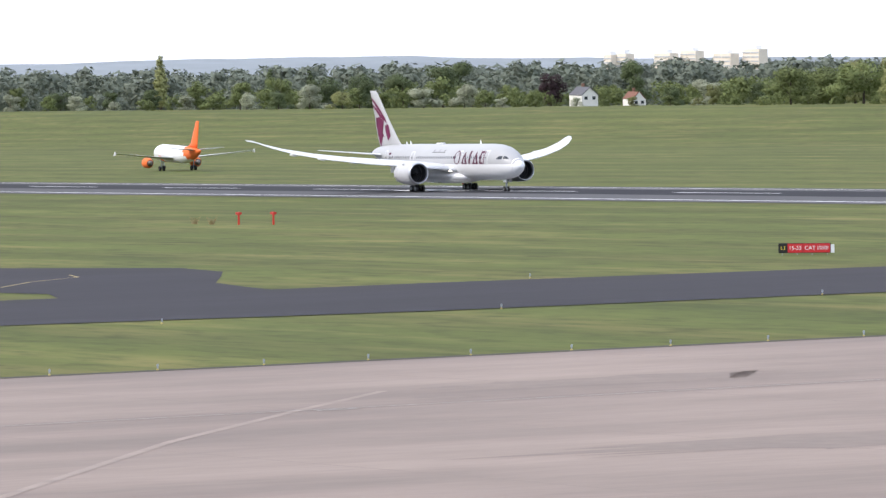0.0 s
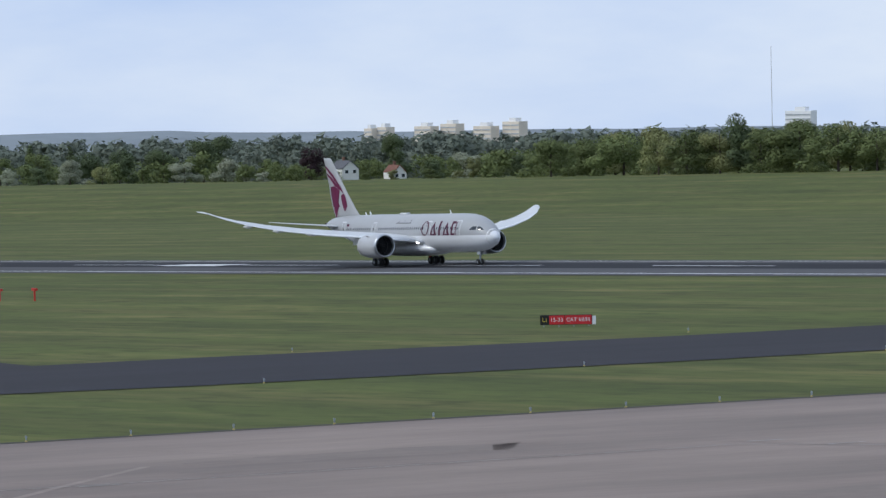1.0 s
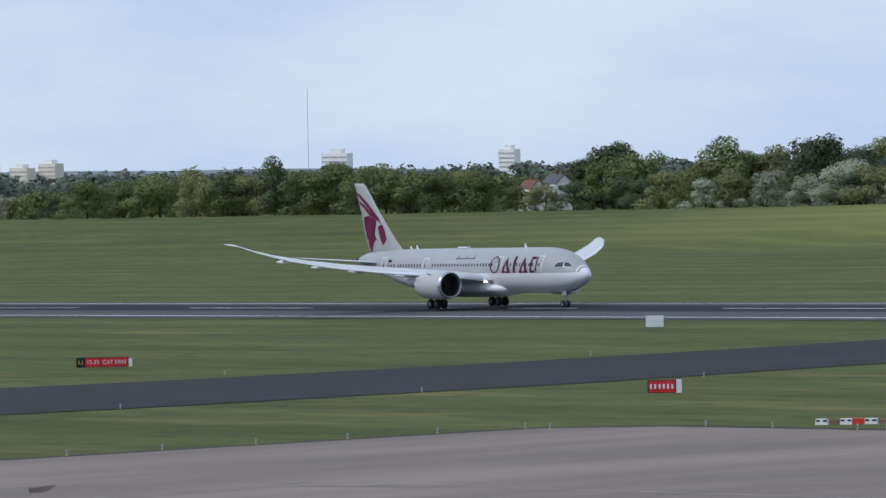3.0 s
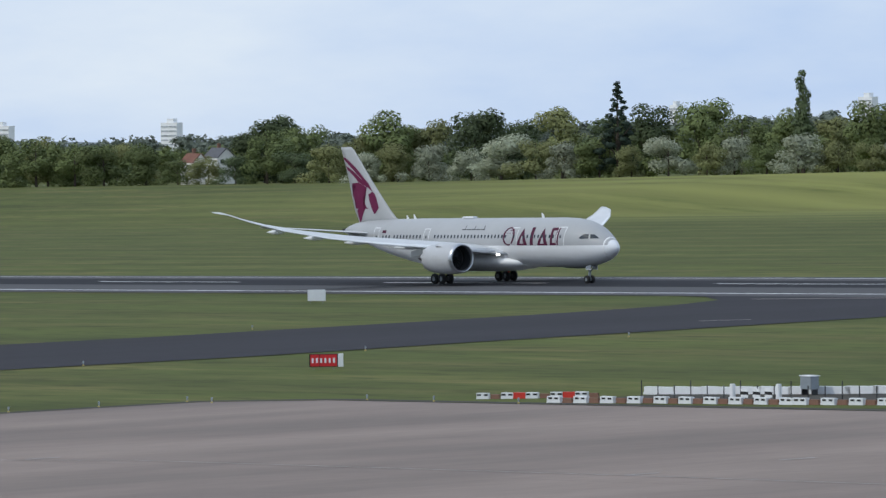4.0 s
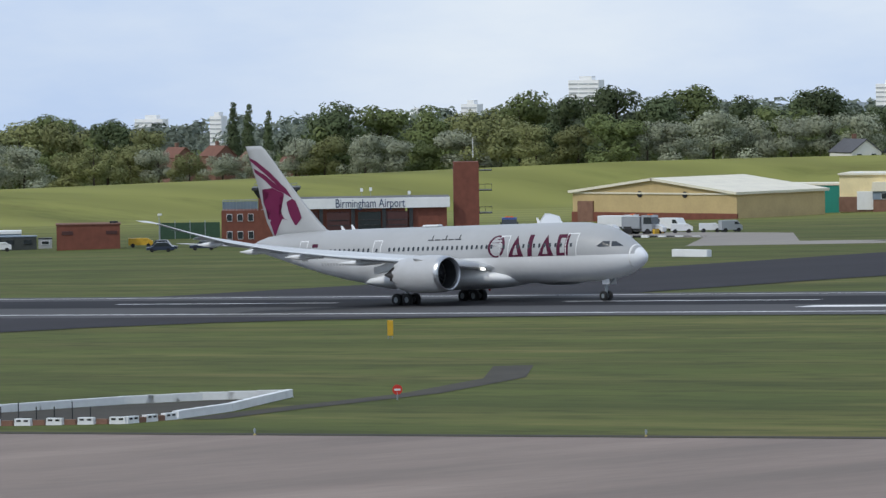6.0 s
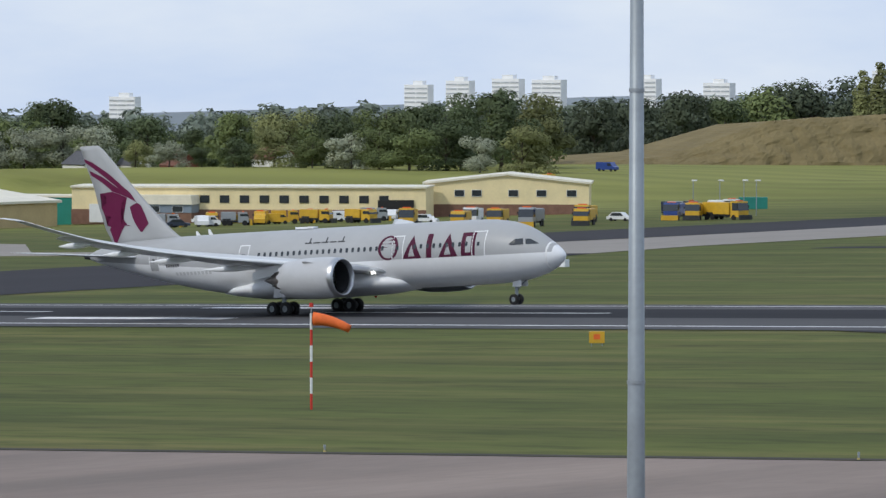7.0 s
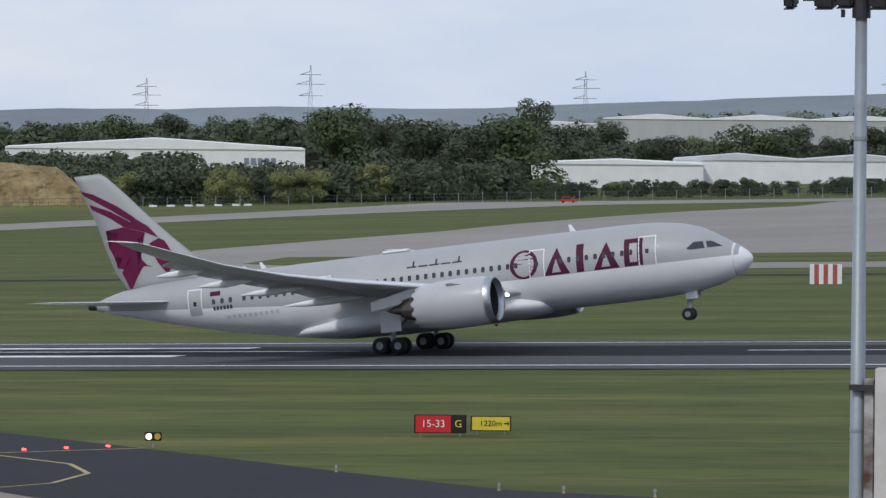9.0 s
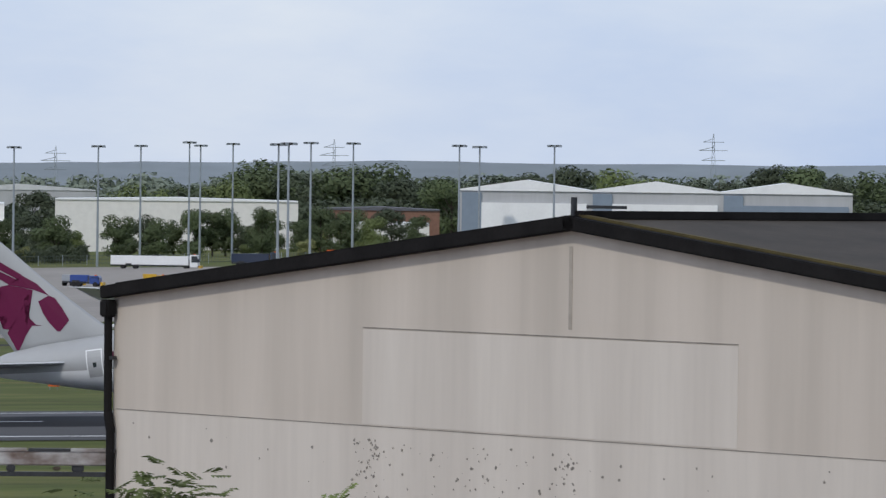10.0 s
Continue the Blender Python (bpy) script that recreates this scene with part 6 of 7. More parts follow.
for x in (-0.4, 0.4):
    part("leg", boxed((0.06, 0.06, 0.8), (x, 0.05, 0.38)), STEEL, pb)
sign("holding_sign", -111.6, 308.6, [(2.05, SIGN_RED, "15-33", WHITE), (0.8, BLACK, "G", SIGN_YELLOW)], 0.95, "red and black runway holding sign on grass")
sg = sign("distance_sign", -109.4, 311.0, [(2.2, SIGN_YELLOW, "1220m", BLACK)], 0.75, "yellow take-off distance sign with an arrow")
part("arrow", prism([(0.75, 0.6), (0.95, 0.6), (0.95, 0.5), (1.05, 0.64), (0.95, 0.78), (0.95, 0.68), (0.75, 0.68)], 0.03), BLACK, sg).matrix_basis = pose(0, -0.2, 0)

for x, y, w, h, m, lab in ((-525.5, 374, 2.0, 1.25, WHITE, "white distance marker board beside the runway"), (-546, 481, 1.6, 1.1, WHITE, "white marker board beyond the runway"), (-317.6, 573.2, 1.2, 0.5, WHITE, "low white marker box on grass"),
                           (-252.6, 368, 1.2, 0.9, YELLOW, "yellow marker box beside the runway"), (-366.3, 491.8, 1.6, 0.95, YELLOW, "yellow marker box beyond the runway"), (-344, 354.7, 0.5, 1.3, YELLOW, "small yellow marker post on grass"),
                           (-415.2, 704, 2.6, 0.8, ORANGE, "orange marker box on far grass"), (-408.4, 820.2, 2.0, 1.0, ORANGE, "orange marker box on far grass"), (-113.6, 508.5, 1.0, 0.7, ORANGE, "orange marker box on grass"), (-177.3, 291.3, 0.35, 0.5, YELLOW, "small yellow ground marker")):
    b = marker("marker_board", x, y, lab, "marker")
    b.matrix_basis = b.matrix_basis @ pose(0, 0, 0, 0, 0, face_turn(x, y))
    part("board", boxed((w, 0.35, h), (0, 0, 0.25 + h / 2), bevel=0.03), m, b)
    for q in (-w * 0.35, w * 0.35):
        part("leg", boxed((0.07, 0.07, 0.4), (q, 0, 0.1)), STEEL, b)
    if m is YELLOW and w > 1:
        part("lettering_bar", boxed((0.5, 0.04, 0.4), (0, -0.19, 0.3 + h / 2)), ORANGE, b)
for x0, y0, x1, y1, lab in ((-411.8, 580, -402.5, 580, "long low white barrier block on grass"), (-514, 585, -507.7, 585, "long low white barrier block on grass")):
    b = marker("white_block", (x0 + x1) / 2, y0, lab, "barrier")
    part("block", boxed((x1 - x0, 1.0, 1.0), (0, 0, 0.5), bevel=0.06), WHITE, b)
for k in range(7):
    b = marker("white_block", -606 + 4.6 * k + (k % 3) * 0.6, 1446, "low white concrete block before the fence", "barrier", "white blocks by the fence")
    part("block", boxed((2.2, 0.7, 0.55), (0, 0, 0.27), bevel=0.06), WHITE, b)
# red and white striped blocks
for x, y, w in ((-180, 624.4, 3.6), (-401, 833, 3.2)):
    b = marker("striped_block", x, y, "red and white striped marker block on grass", "marker")
    b.matrix_basis = b.matrix_basis @ pose(0, 0, 0, 0, 0, face_turn(x, y))
    for k in range(7):
        part("stripe", boxed((w / 7, 0.9, 2.2), (-w / 2 + (k + 0.5) * w / 7, 0, 1.1)), WHITE if k % 2 == 0 else mat("faded_red_paint", (0.4, 0.1, 0.07), 0.7, var=0.15, scale=1), b)
# red and white low barrier beyond the runway
bar = marker("striped_barrier", -133.5, 581, "low red and white plastic barrier row", "barrier")
for k in range(30):
    part("segment", boxed((1.4, 0.35, 0.55), (-15 + 1.45 * k, 0, 0.28), bevel=0.05), RED if k % 2 else WHITE, bar)
bar = marker("striped_barrier", -622, 695, "low black and white barrier row before the hangar", "barrier")
for k in range(34):
    part("segment", boxed((1.5, 0.4, 0.45), (-12 + 1.55 * k, 0.3 * k - 1, 0.2), bevel=0.05), BLACK if k % 2 else WHITE, bar)

# apron edge lamps: one built, then copied
lamp0 = marker("edge_lamp", -323.5, 221.4, "small pale edge lamp on a short stem", "ground lamp", "edge lamps")
part("stem", tubed((0, 0, 0), (0, 0, 0.3), 0.05, n=8), STEEL, lamp0)
part("cone", tubed((0, 0, 0.02), (0, 0, 0.14), 0.1, 0.05, 10), PAINT_YELLOW, lamp0)
part("head", tubed((0, 0, 0.28), (0, 0, 0.42), 0.08, 0.06, 10), STEEL, lamp0)
spots = [(-326.6, 127.9 + 7.2 * k) for k in range(14)] + [(-315.2, 228.4), (-308.6, 229.1), (-300, 229.6), (-239.6, 235.6), (-212.4, 239.2), (-184.2, 243), (-152.6, 245.4), (-147.3, 246.2), (-142.1, 248.1), (-138.2, 250.4)]
spots += [(-135, 253.6), (-132.3, 258), (-130.8, 262.8), (-130.5, 268.2), (-104.8, 274.3), (-91.2, 260.5), (-87.3, 258.6), (-82.1, 256.5)]
spots += [(-455.4, 234.5 + 41 * k) for k in range(3)] + [(-393.6, 171.9 + 28.3 * k) for k in range(6)]
for x, y in spots:
    copy_thing(lamp0, pose(x, y, land(x, y)))
# red post antennas
for x, y in ((-686.6, 311), (-681, 313.4)):
    p = marker("red_antenna", x, y, "red T-shaped antenna post on grass", "antenna", "red antenna posts")
    part("post", tubed((0, 0, 0), (0, 0, 1.4), 0.14, n=8), RED, p)
    part("head", boxed((0.95, 0.5, 0.32), (0, 0, 1.5), bevel=0.05), RED, p)
for x, y in ((-699.8, 310.6), (-694, 310.5)):
    p = marker("dry_tuft", x, y, "clump of dry tall grass", "grass tuft")
    bm = bmesh.new()
    for k in range(40):
        a = trnd.uniform(0, 6.28)
        tube(bm, (trnd.uniform(-0.4, 0.4), trnd.uniform(-0.4, 0.4), 0), (math.cos(a) * 0.8, math.sin(a) * 0.8, trnd.uniform(0.6, 1.2)), 0.02, 0.004, 3)
    part("stalks", bm, DRY_GRASS, p)

# windsock on its striped pole
ws = marker("windsock", -213.8, 280.7, "orange windsock on a red and white striped pole", "windsock")
for k in range(6):
    part("pole_band", tubed((0, 0, k * 0.98), (0, 0, k * 0.98 + 0.98), 0.085, n=10), RED if k % 2 == 0 else WHITE, ws)
rings = []
for u in range(9):
    v = u / 8
    r = 0.42 - 0.20 * v
    c = Vector((0.15 + 2.25 * v, 0, 5.55 - 0.05 * v - 0.55 * v * v))
    rings.append([c + Vector((0.1 * math.sin(a) * v, r * math.cos(a), r * math.sin(a))) for a in (2 * math.pi * k / 18 for k in range(18))])
sock = part("sock", loft(rings, caps=False), ORANGE, ws, "bright orange fabric sock", True)
sock.modifiers.new("cloth", "SOLIDIFY").thickness = 0.02
part("hoop", tubed((0.1, 0, 5.2), (0.1, 0, 5.95), 0.05, n=8), DARK_STEEL, ws)
sock.matrix_basis = pose(0, 0, 0, 0, 0, 25)
part("obstruction_lamp", boxed((0.18, 0.18, 0.25), (0, 0, 6.4)), RED, ws)
part("lamp_stem", tubed((0, 0, 5.9), (0, 0, 6.4), 0.04, n=6), STEEL, ws)

# runway guard lamps and red stop bar
for x, y, on in ((-139.9, 281.9, -1), (-124.3, 296.8, -1)):
    g = marker("guard_lamp", x, y, "lit twin guard lamp on a stand beside the taxiway", "guard lamp", "runway guard lamps")
    g.matrix_basis = g.matrix_basis @ pose(0, 0, 0, 0, 0, face_turn(x, y))
    part("case", boxed((0.95, 0.3, 0.48), (0, 0, 0.62), bevel=0.04), BLACK, g)
    part("stand", tubed((0, 0, 0), (0, 0, 0.45), 0.06, n=8), STEEL, g)
    part("lit_lens", tubed((-0.24, -0.1, 0.62), (-0.24, -0.2, 0.62), 0.17, n=16), LAMP_WARM, g, "lit warm lens")
    part("dark_lens", tubed((0.24, -0.1, 0.62), (0.24, -0.18, 0.62), 0.18, n=16), YELLOW, g, "unlit amber lens")
for k in range(8):
    u = k / 7
    x, y = -138.9 + 12.4 * u, 283.5 + 12.2 * u
    l = marker("stop_bar_lamp", x, y, "lit red stop-bar lamp set in asphalt", "ground lamp", "red stop bar")
    part("housing", tubed((0, 0, 0.05), (0, 0, 0.12), 0.17, 0.12, 12), DARK_STEEL, l)
    part("lens", boxed((0.22, 0.1, 0.1), (0, -0.1, 0.14)), LAMP_RED, l)
st = marker("stop_sign", -261.5, 270.2, "round red no-entry sign on a post", "sign")
st.matrix_basis = st.matrix_basis @ pose(0, 0, 0, 0, 0, face_turn(-262, 270))
part("post", tubed((0, 0, 0), (0, 0, 0.5), 0.05, n=8), STEEL, st)
part("disc", tubed((0, -0.04, 0.68), (0, 0.02, 0.68), 0.33, n=20), RED, st)
part("bar", boxed((0.4, 0.03, 0.12), (0, -0.06, 0.68)), WHITE, st)

# works area: plastic barriers, trench, cabins
tr = sheet("works_trench", [(-300, 234), (-291, 235.8), (-280, 238.2), (-268, 241.8), (-261, 246), (-261.2, 249.5), (-264.6, 257), (-270, 265), (-273.3, 270.5), (-276.5, 267.2), (-279, 262), (-280.5, 252.5), (-289, 247.2), (-301, 242.3)], SOIL, 0.03, "bare dug earth inside the works barriers", "earth")


def barrier_row(name, pts, size, colours, label, step):
    t = thing(name, pose(0, 0, 0), label, "barrier", "works barriers")
    for (xa, ya), (xb, yb) in zip(pts, pts[1:]):
        n = max(1, math.ceil(math.hypot(xb - xa, yb - ya) / step))
        a = math.degrees(math.atan2(yb - ya, xb - xa))
        for k in range(n):
            u = (k + 0.5) / n
            x, y = xa + (xb - xa) * u, ya + (yb - ya) * u
            c = colours[k % len(colours)]
            seg = part("segment", prism([(-size[0] / 2, 0), (size[0] / 2, 0), (size[0] * 0.46, size[2] * 0.45), (size[0] * 0.46, size[2]), (-size[0] * 0.46, size[2]), (-size[0] * 0.46, size[2] * 0.45)], size[1]), c, t)
            seg.matrix_basis = pose(x, y, land(x, y), 0, 0, a)
            if c is BRICK_DULL:
                seg.scale = (0.7, 0.8, 0.75)
            if c is WHITE and len(colours) > 1:
                for q in (-0.24, 0.24):
                    part("slot", boxed((0.28, size[1] + 0.04, 0.12), (q, 0, size[2] * 0.7)), BLACK, seg)
    return t


barrier_row("water_barrier", [(-299.4, 231.6), (-291.2, 234), (-280.2, 236.4), (-268, 240), (-259.6, 244.2), (-260, 248.6)], (1.1, 0.4, 0.44), [WHITE, BRICK_DULL], "row of low white plastic works barriers with brown feet between", 1.08)
barrier_row("long_barrier", [(-260.2, 249), (-263.6, 257), (-269.2, 265.6), (-273.3, 272), (-277.5, 268), (-279.9, 263), (-281.3, 251.7), (-289.6, 246.6), (-302, 241.9)], (2.5, 0.45, 0.52), [WHITE], "white interlocking works barrier wall", 2.4)
barrier_row("water_barrier", [(-309, 233), (-302, 238)], (0.9, 0.4, 0.4), [WHITE, BRICK_DULL, WHITE, RED], "row of red and white works barriers", 0.95)
for x, y in ((-285.8, 236.0), (-282.4, 237.0)):
    p = marker("white_bollard", x, y, "thick white works bollard", "bollard", "works bollards")
    part("post", tubed((0, 0, 0), (0, 0, 1.25), 0.2, 0.18, 12), WHITE, p)
for k in range(3):
    p = marker("striped_board", -285.1 + 0.9 * k, 236.4 + 0.25 * k, "black and white striped works board", "board", "works boards")
    for q in range(4):
        part("stripe", boxed((0.7, 0.05, 0.2), (0, 0, 0.25 + 0.2 * q)), WHITE if q % 2 else BLACK, p)
p = marker("grey_cabinet", -289.5, 245.6, "grey steel works cabinet", "cabinet")
part("body", boxed((1.1, 0.7, 0.85), (0, 0, 0.82), bevel=0.03), STEEL, p)
part("top", boxed((1.2, 0.8, 0.06), (0, 0, 1.28)), WHITE, p)
for q in (-0.5, 0.5):
    part("leg", boxed((0.07, 0.5, 0.4), (q, 0, 0.2)), DARK_STEEL, p)
p = marker("red_cabinet", -279, 246.6, "bright red works cabinet on legs", "cabinet")
part("body", boxed((0.8, 0.5, 0.9), (0, 0, 1.0), bevel=0.12), RED, p)
part("handle", boxed((0.12, 0.06, 0.3), (0, -0.28, 1.2)), DARK_STEEL, p)
for q in (-0.3, 0.3):
    part("leg", boxed((0.07, 0.3, 0.6), (q, 0, 0.3)), DARK_STEEL, p)
for k in range(26):
    x, y = -297 + 1.3 * k, 237.5 + 0.33 * k
    p = marker("fence_stake", x, y, "thin dark works stake", "stake", "works stakes")
    part("stake", tubed((0, 0, 0), (0, 0, 0.95 + 0.3 * (k % 3 == 0)), 0.04, n=6), DARK_STEEL, p)


# ---- vehicles ----
def vehicle(x, y, turn, length, width, height, paint, label, kind="van", cab=None):
    """Lorry, van or car: body, cab, glass and wheels."""
    name = {"car": "parked_car", "van": "parked_van", "truck": "parked_truck"}[kind]
    v = thing(name, pose(x, y, land(x, y), 0, 0, turn), label, kind, "parked vehicles")
    L, W, H = length, width, height
    if kind == "car":
        part("body", prism([(-L / 2, 0.35), (L / 2, 0.35), (L / 2, 0.75), (L * 0.28, 0.92), (L * 0.12, H), (-L * 0.26, H), (-L * 0.42, 0.95), (-L / 2, 0.85)], W), paint, v)
        part("side_glass", prism([(L * 0.23, 0.95), (L * 0.1, H - 0.08), (-L * 0.24, H - 0.08), (-L * 0.36, 0.97)], W + 0.04), GLASS, v)
        r, xs = 0.32, (-L * 0.3, L * 0.3)
    elif kind == "van":
        part("body", prism([(-L / 2, 0.4), (L / 2, 0.4), (L / 2, 1.1), (L * 0.4, 1.3), (L * 0.28, H), (-L / 2, H)], W), paint, v)
        part("side_glass", prism([(L * 0.37, 1.3), (L * 0.27, H - 0.25), (L * 0.12, H - 0.25), (L * 0.12, 1.3)], W + 0.04), GLASS, v)
        r, xs = 0.36, (-L * 0.32, L * 0.32)
    else:
        part("chassis", boxed((L, W * 0.8, 0.3), (0, 0, 0.8)), DARK_STEEL, v)
        part("cab", prism([(L / 2 - 2.0, 0.6), (L / 2, 0.6), (L / 2, 1.7), (L / 2 - 0.25, H), (L / 2 - 2.0, H)], W), cab or paint, v)
        part("cab_glass", prism([(L / 2 - 1.6, 1.75), (L / 2 + 0.03, 1.75), (L / 2 - 0.2, H - 0.3), (L / 2 - 1.6, H - 0.3)], W + 0.04), GLASS, v)
        part("load_body", boxed((L - 2.4, W, H * 0.62), (-1.15, 0, 1.0 + H * 0.31), bevel=0.08), paint, v)
        part("beacon_bar", boxed((0.3, W * 0.6, 0.18), (L / 2 - 1.0, 0, H + 0.1), bevel=0.03), ORANGE, v)
        part("bumper", boxed((0.2, W, 0.35), (L / 2 + 0.08, 0, 0.75)), DARK_STEEL, v)
        for sd in (-1, 1):
            part("mirror", boxed((0.12, 0.2, 0.45), (L / 2 - 0.1, sd * (W / 2 + 0.16), H * 0.72)), BLACK, v)
            part("mudguard", boxed((1.5, 0.1, 0.35), (-L * 0.29, sd * (W / 2 - 0.02), 1.15)), DARK_STEEL, v)
        part("plough", boxed((0.4, W * 1.2, 0.9), (L / 2 + 0.5, 0, 0.5)), YELLOW if paint is not YELLOW else DARK_STEEL, v)
        r, xs = 0.5, (-L * 0.36, -L * 0.22, L * 0.36)
    for q in xs:
        for s in (-1, 1):
            part("wheel", tubed((q, s * (W / 2 - 0.22), r), (q, s * (W / 2 + 0.02), r), r, n=14), BLACK, v)
    return v


BLUE = mat("blue_vehicle_paint", (0.025, 0.06, 0.25), 0.35, var=0.05, coat=0.4)
DARKBLUE = mat("dark_blue_car_paint", (0.02, 0.03, 0.06), 0.3, var=0.05, coat=0.5)
SILVER = mat("silver_car_paint", (0.35, 0.37, 0.4), 0.3, 0.4, var=0.05, coat=0.4)
GREEN = mat("dull_green_paint", (0.05, 0.09, 0.06), 0.6, var=0.1)
for x, y, t, L, W, H, p, lab, k in (
        (-666, 716, -47, 7, 2.5, 3.4, BLUE, "dark blue tanker truck beside the drill tower", "truck"), (-727, 688, 46, 4.2, 1.9, 1.6, YELLOW, "yellow pickup van beside the brick store", "van"), (-687, 654.5, 226, 4.5, 1.9, 1.6, DARKBLUE, "dark blue parked car on a forecourt", "car"),
        (-694, 662, 40, 4.6, 1.9, 1.8, DARKBLUE, "dark parked estate car near the store", "car"), (-684.6, 662, 226, 4.5, 1.9, 1.5, DARKBLUE, "dark blue parked car before the fire station", "car"), (-741, 664, 48, 4.4, 1.9, 1.7, GREEN, "dull green parked van by the cabins", "van"),
        (-748, 674, 48, 4.4, 1.9, 1.6, WHITE, "white pickup van by the cabins", "van"), (-671, 709, 0, 3.4, 1.8, 1.5, YELLOW, "yellow van beside the drill tower", "van"),
        (-660, 737, 20, 7, 2.4, 3.0, WHITE, "white service truck before the hangar", "truck"), (-640, 720, 10, 6, 2.4, 3.2, SILVER, "grey service truck before the hangar", "truck"), (-652, 742, 0, 5, 2.0, 2.2, WHITE, "white van before the hangar", "van"),
        (-690, 872, 10, 4.6, 1.9, 1.6, WHITE, "white parked car before the workshops", "car"), (-684, 874, 30, 4.6, 1.9, 1.6, SILVER, "silver parked car before the workshops", "car"), (-705, 874, 0, 4.6, 1.9, 1.6, WHITE, "white parked car by the teal store", "car"),
        (-660, 868, 20, 6, 2.4, 2.6, YELLOW, "yellow airfield tractor truck in the yard", "truck"), (-648, 866, 0, 6, 2.4, 2.6, YELLOW, "yellow airfield truck before the workshops", "truck"), (-630, 862, 15, 4.6, 1.9, 1.6, WHITE, "white parked car in the yard", "car"),
        (-609, 828, -60, 7.5, 2.6, 3.4, YELLOW, "yellow snow-clearing truck in the yard", "truck"), (-602, 838, -65, 7, 2.5, 3.2, WHITE, "white snow-clearing truck with yellow plough", "truck"), (-596, 826, -65, 7, 2.5, 2.8, YELLOW, "yellow sweeper truck in the yard", "truck"),
        (-588, 826, -65, 8, 2.6, 3.2, YELLOW, "yellow snow-clearing truck in the yard", "truck"), (-578, 822, -70, 8, 2.6, 3.4, SILVER, "grey gritting truck with yellow plough", "truck"), (-571, 828, -65, 8, 2.6, 3.0, YELLOW, "yellow gritting truck with plough", "truck"),
        (-590, 856, -70, 7, 2.6, 3.2, YELLOW, "yellow truck with a snow plough", "truck"), (-588, 864, 10, 4.6, 1.9, 1.6, WHITE, "white parked car in the yard", "car"), (-580, 870, -70, 8, 2.6, 3.2, BLUE, "blue and yellow gritting truck", "truck"),
        (-574, 868, -70, 8, 2.6, 3.2, YELLOW, "yellow gritting truck in a row", "truck"), (-599, 900, 0, 7, 2.6, 3.0, DARKBLUE, "dark blue truck in a row", "truck"), (-568, 868, -10, 9, 2.6, 3.4, YELLOW, "yellow road tractor truck", "truck"),
        (-584, 892, -20, 7, 2.5, 3.4, WHITE, "white lorry in a row", "truck"), (-796, 1164, 0, 5.4, 2.0, 2.2, BLUE, "blue parked van under the bank", "van"), (-757, 1080, 0, 7, 2.5, 3.0, YELLOW, "yellow digger truck on the hill foot", "truck"),
        (-262, 1092, 90, 8, 3, 4.0, WHITE, "white catering truck on the stand", "truck"), (-244, 1120, 0, 6, 2.4, 2.2, BLUE, "blue baggage tug on the stand", "truck"), (-232, 1130, 20, 5, 2.2, 2.0, YELLOW, "yellow loader truck on the stand", "truck"),
        (-288, 1402, 0, 22, 2.8, 3.6, WHITE, "long white coach truck on the stand", "truck"), (-268, 1430, 0, 12, 2.6, 3.6, DARKBLUE, "dark container truck on the stand", "truck"), (-258, 1500, 0, 8, 2.6, 3.6, ORANGE, "orange truck on the stand", "truck"),
        (-250, 1135, 70, 5, 2.0, 2.0, SILVER, "grey baggage truck on the stand", "truck"), (-220, 1150, 10, 7, 2.4, 2.2, DARKBLUE, "dark blue ground-power truck", "truck"), (-210, 1110, 10, 9, 2.4, 1.6, BLUE, "long blue baggage trailer truck", "truck")):
    vehicle(x, y, t, L, W, H, p, lab, k)
# the crowded yard before the long workshop
yard = random.Random(21)
for k in range(22):
    u = k / 21
    x, y = -671 + 12 * u + yard.uniform(-3, 3), 838 + 60 * u + yard.uniform(-2, 2)
    kind, paint, lab = yard.choice([("truck", YELLOW, "yellow airfield truck in a crowded yard"), ("truck", YELLOW, "yellow airfield truck in a crowded yard"), ("van", YELLOW, "yellow airfield van in a crowded yard"),
                                    ("car", WHITE, "white parked car in a crowded yard"), ("van", WHITE, "white parked van in a crowded yard"), ("truck", SILVER, "grey airfield truck in a crowded yard"), ("car", DARKBLUE, "dark parked car in a crowded yard")])
    vehicle(x, y, yard.choice([-60, -50, 30, 40]), {"truck": 5.2, "van": 4.8, "car": 4.4}[kind], 2.1, {"truck": 2.5, "van": 2.0, "car": 1.5}[kind], paint, lab, kind)
for k in range(7):
    x, y = -651 + 4.4 * k + yard.uniform(-1, 1), 717 + 1.5 * k + yard.uniform(-1.5, 1.5)
    p, lab = yard.choice([(WHITE, "white van on the hangar yard"), (SILVER, "grey van on the hangar yard"), (WHITE, "white van on the hangar yard")])
    vehicle(x, y, yard.choice([20, 45, 60]), 3.6, 1.8, yard.uniform(1.5, 2.0), p, lab, "van")
box_ = thing("shipping_container", base(-632, 976) @ pose(0, 0, 0, 0, 0, 33), "teal steel shipping container on grass", "container")
part("shell", boxed((5.8, 2.4, 2.4), (0, 0, 1.2), bevel=0.05), TEAL, box_)
for k in range(13):
    part("rib", boxed((0.12, 0.08, 2.1), (-2.7 + 0.45 * k, -1.22, 1.2)), TEAL, box_)
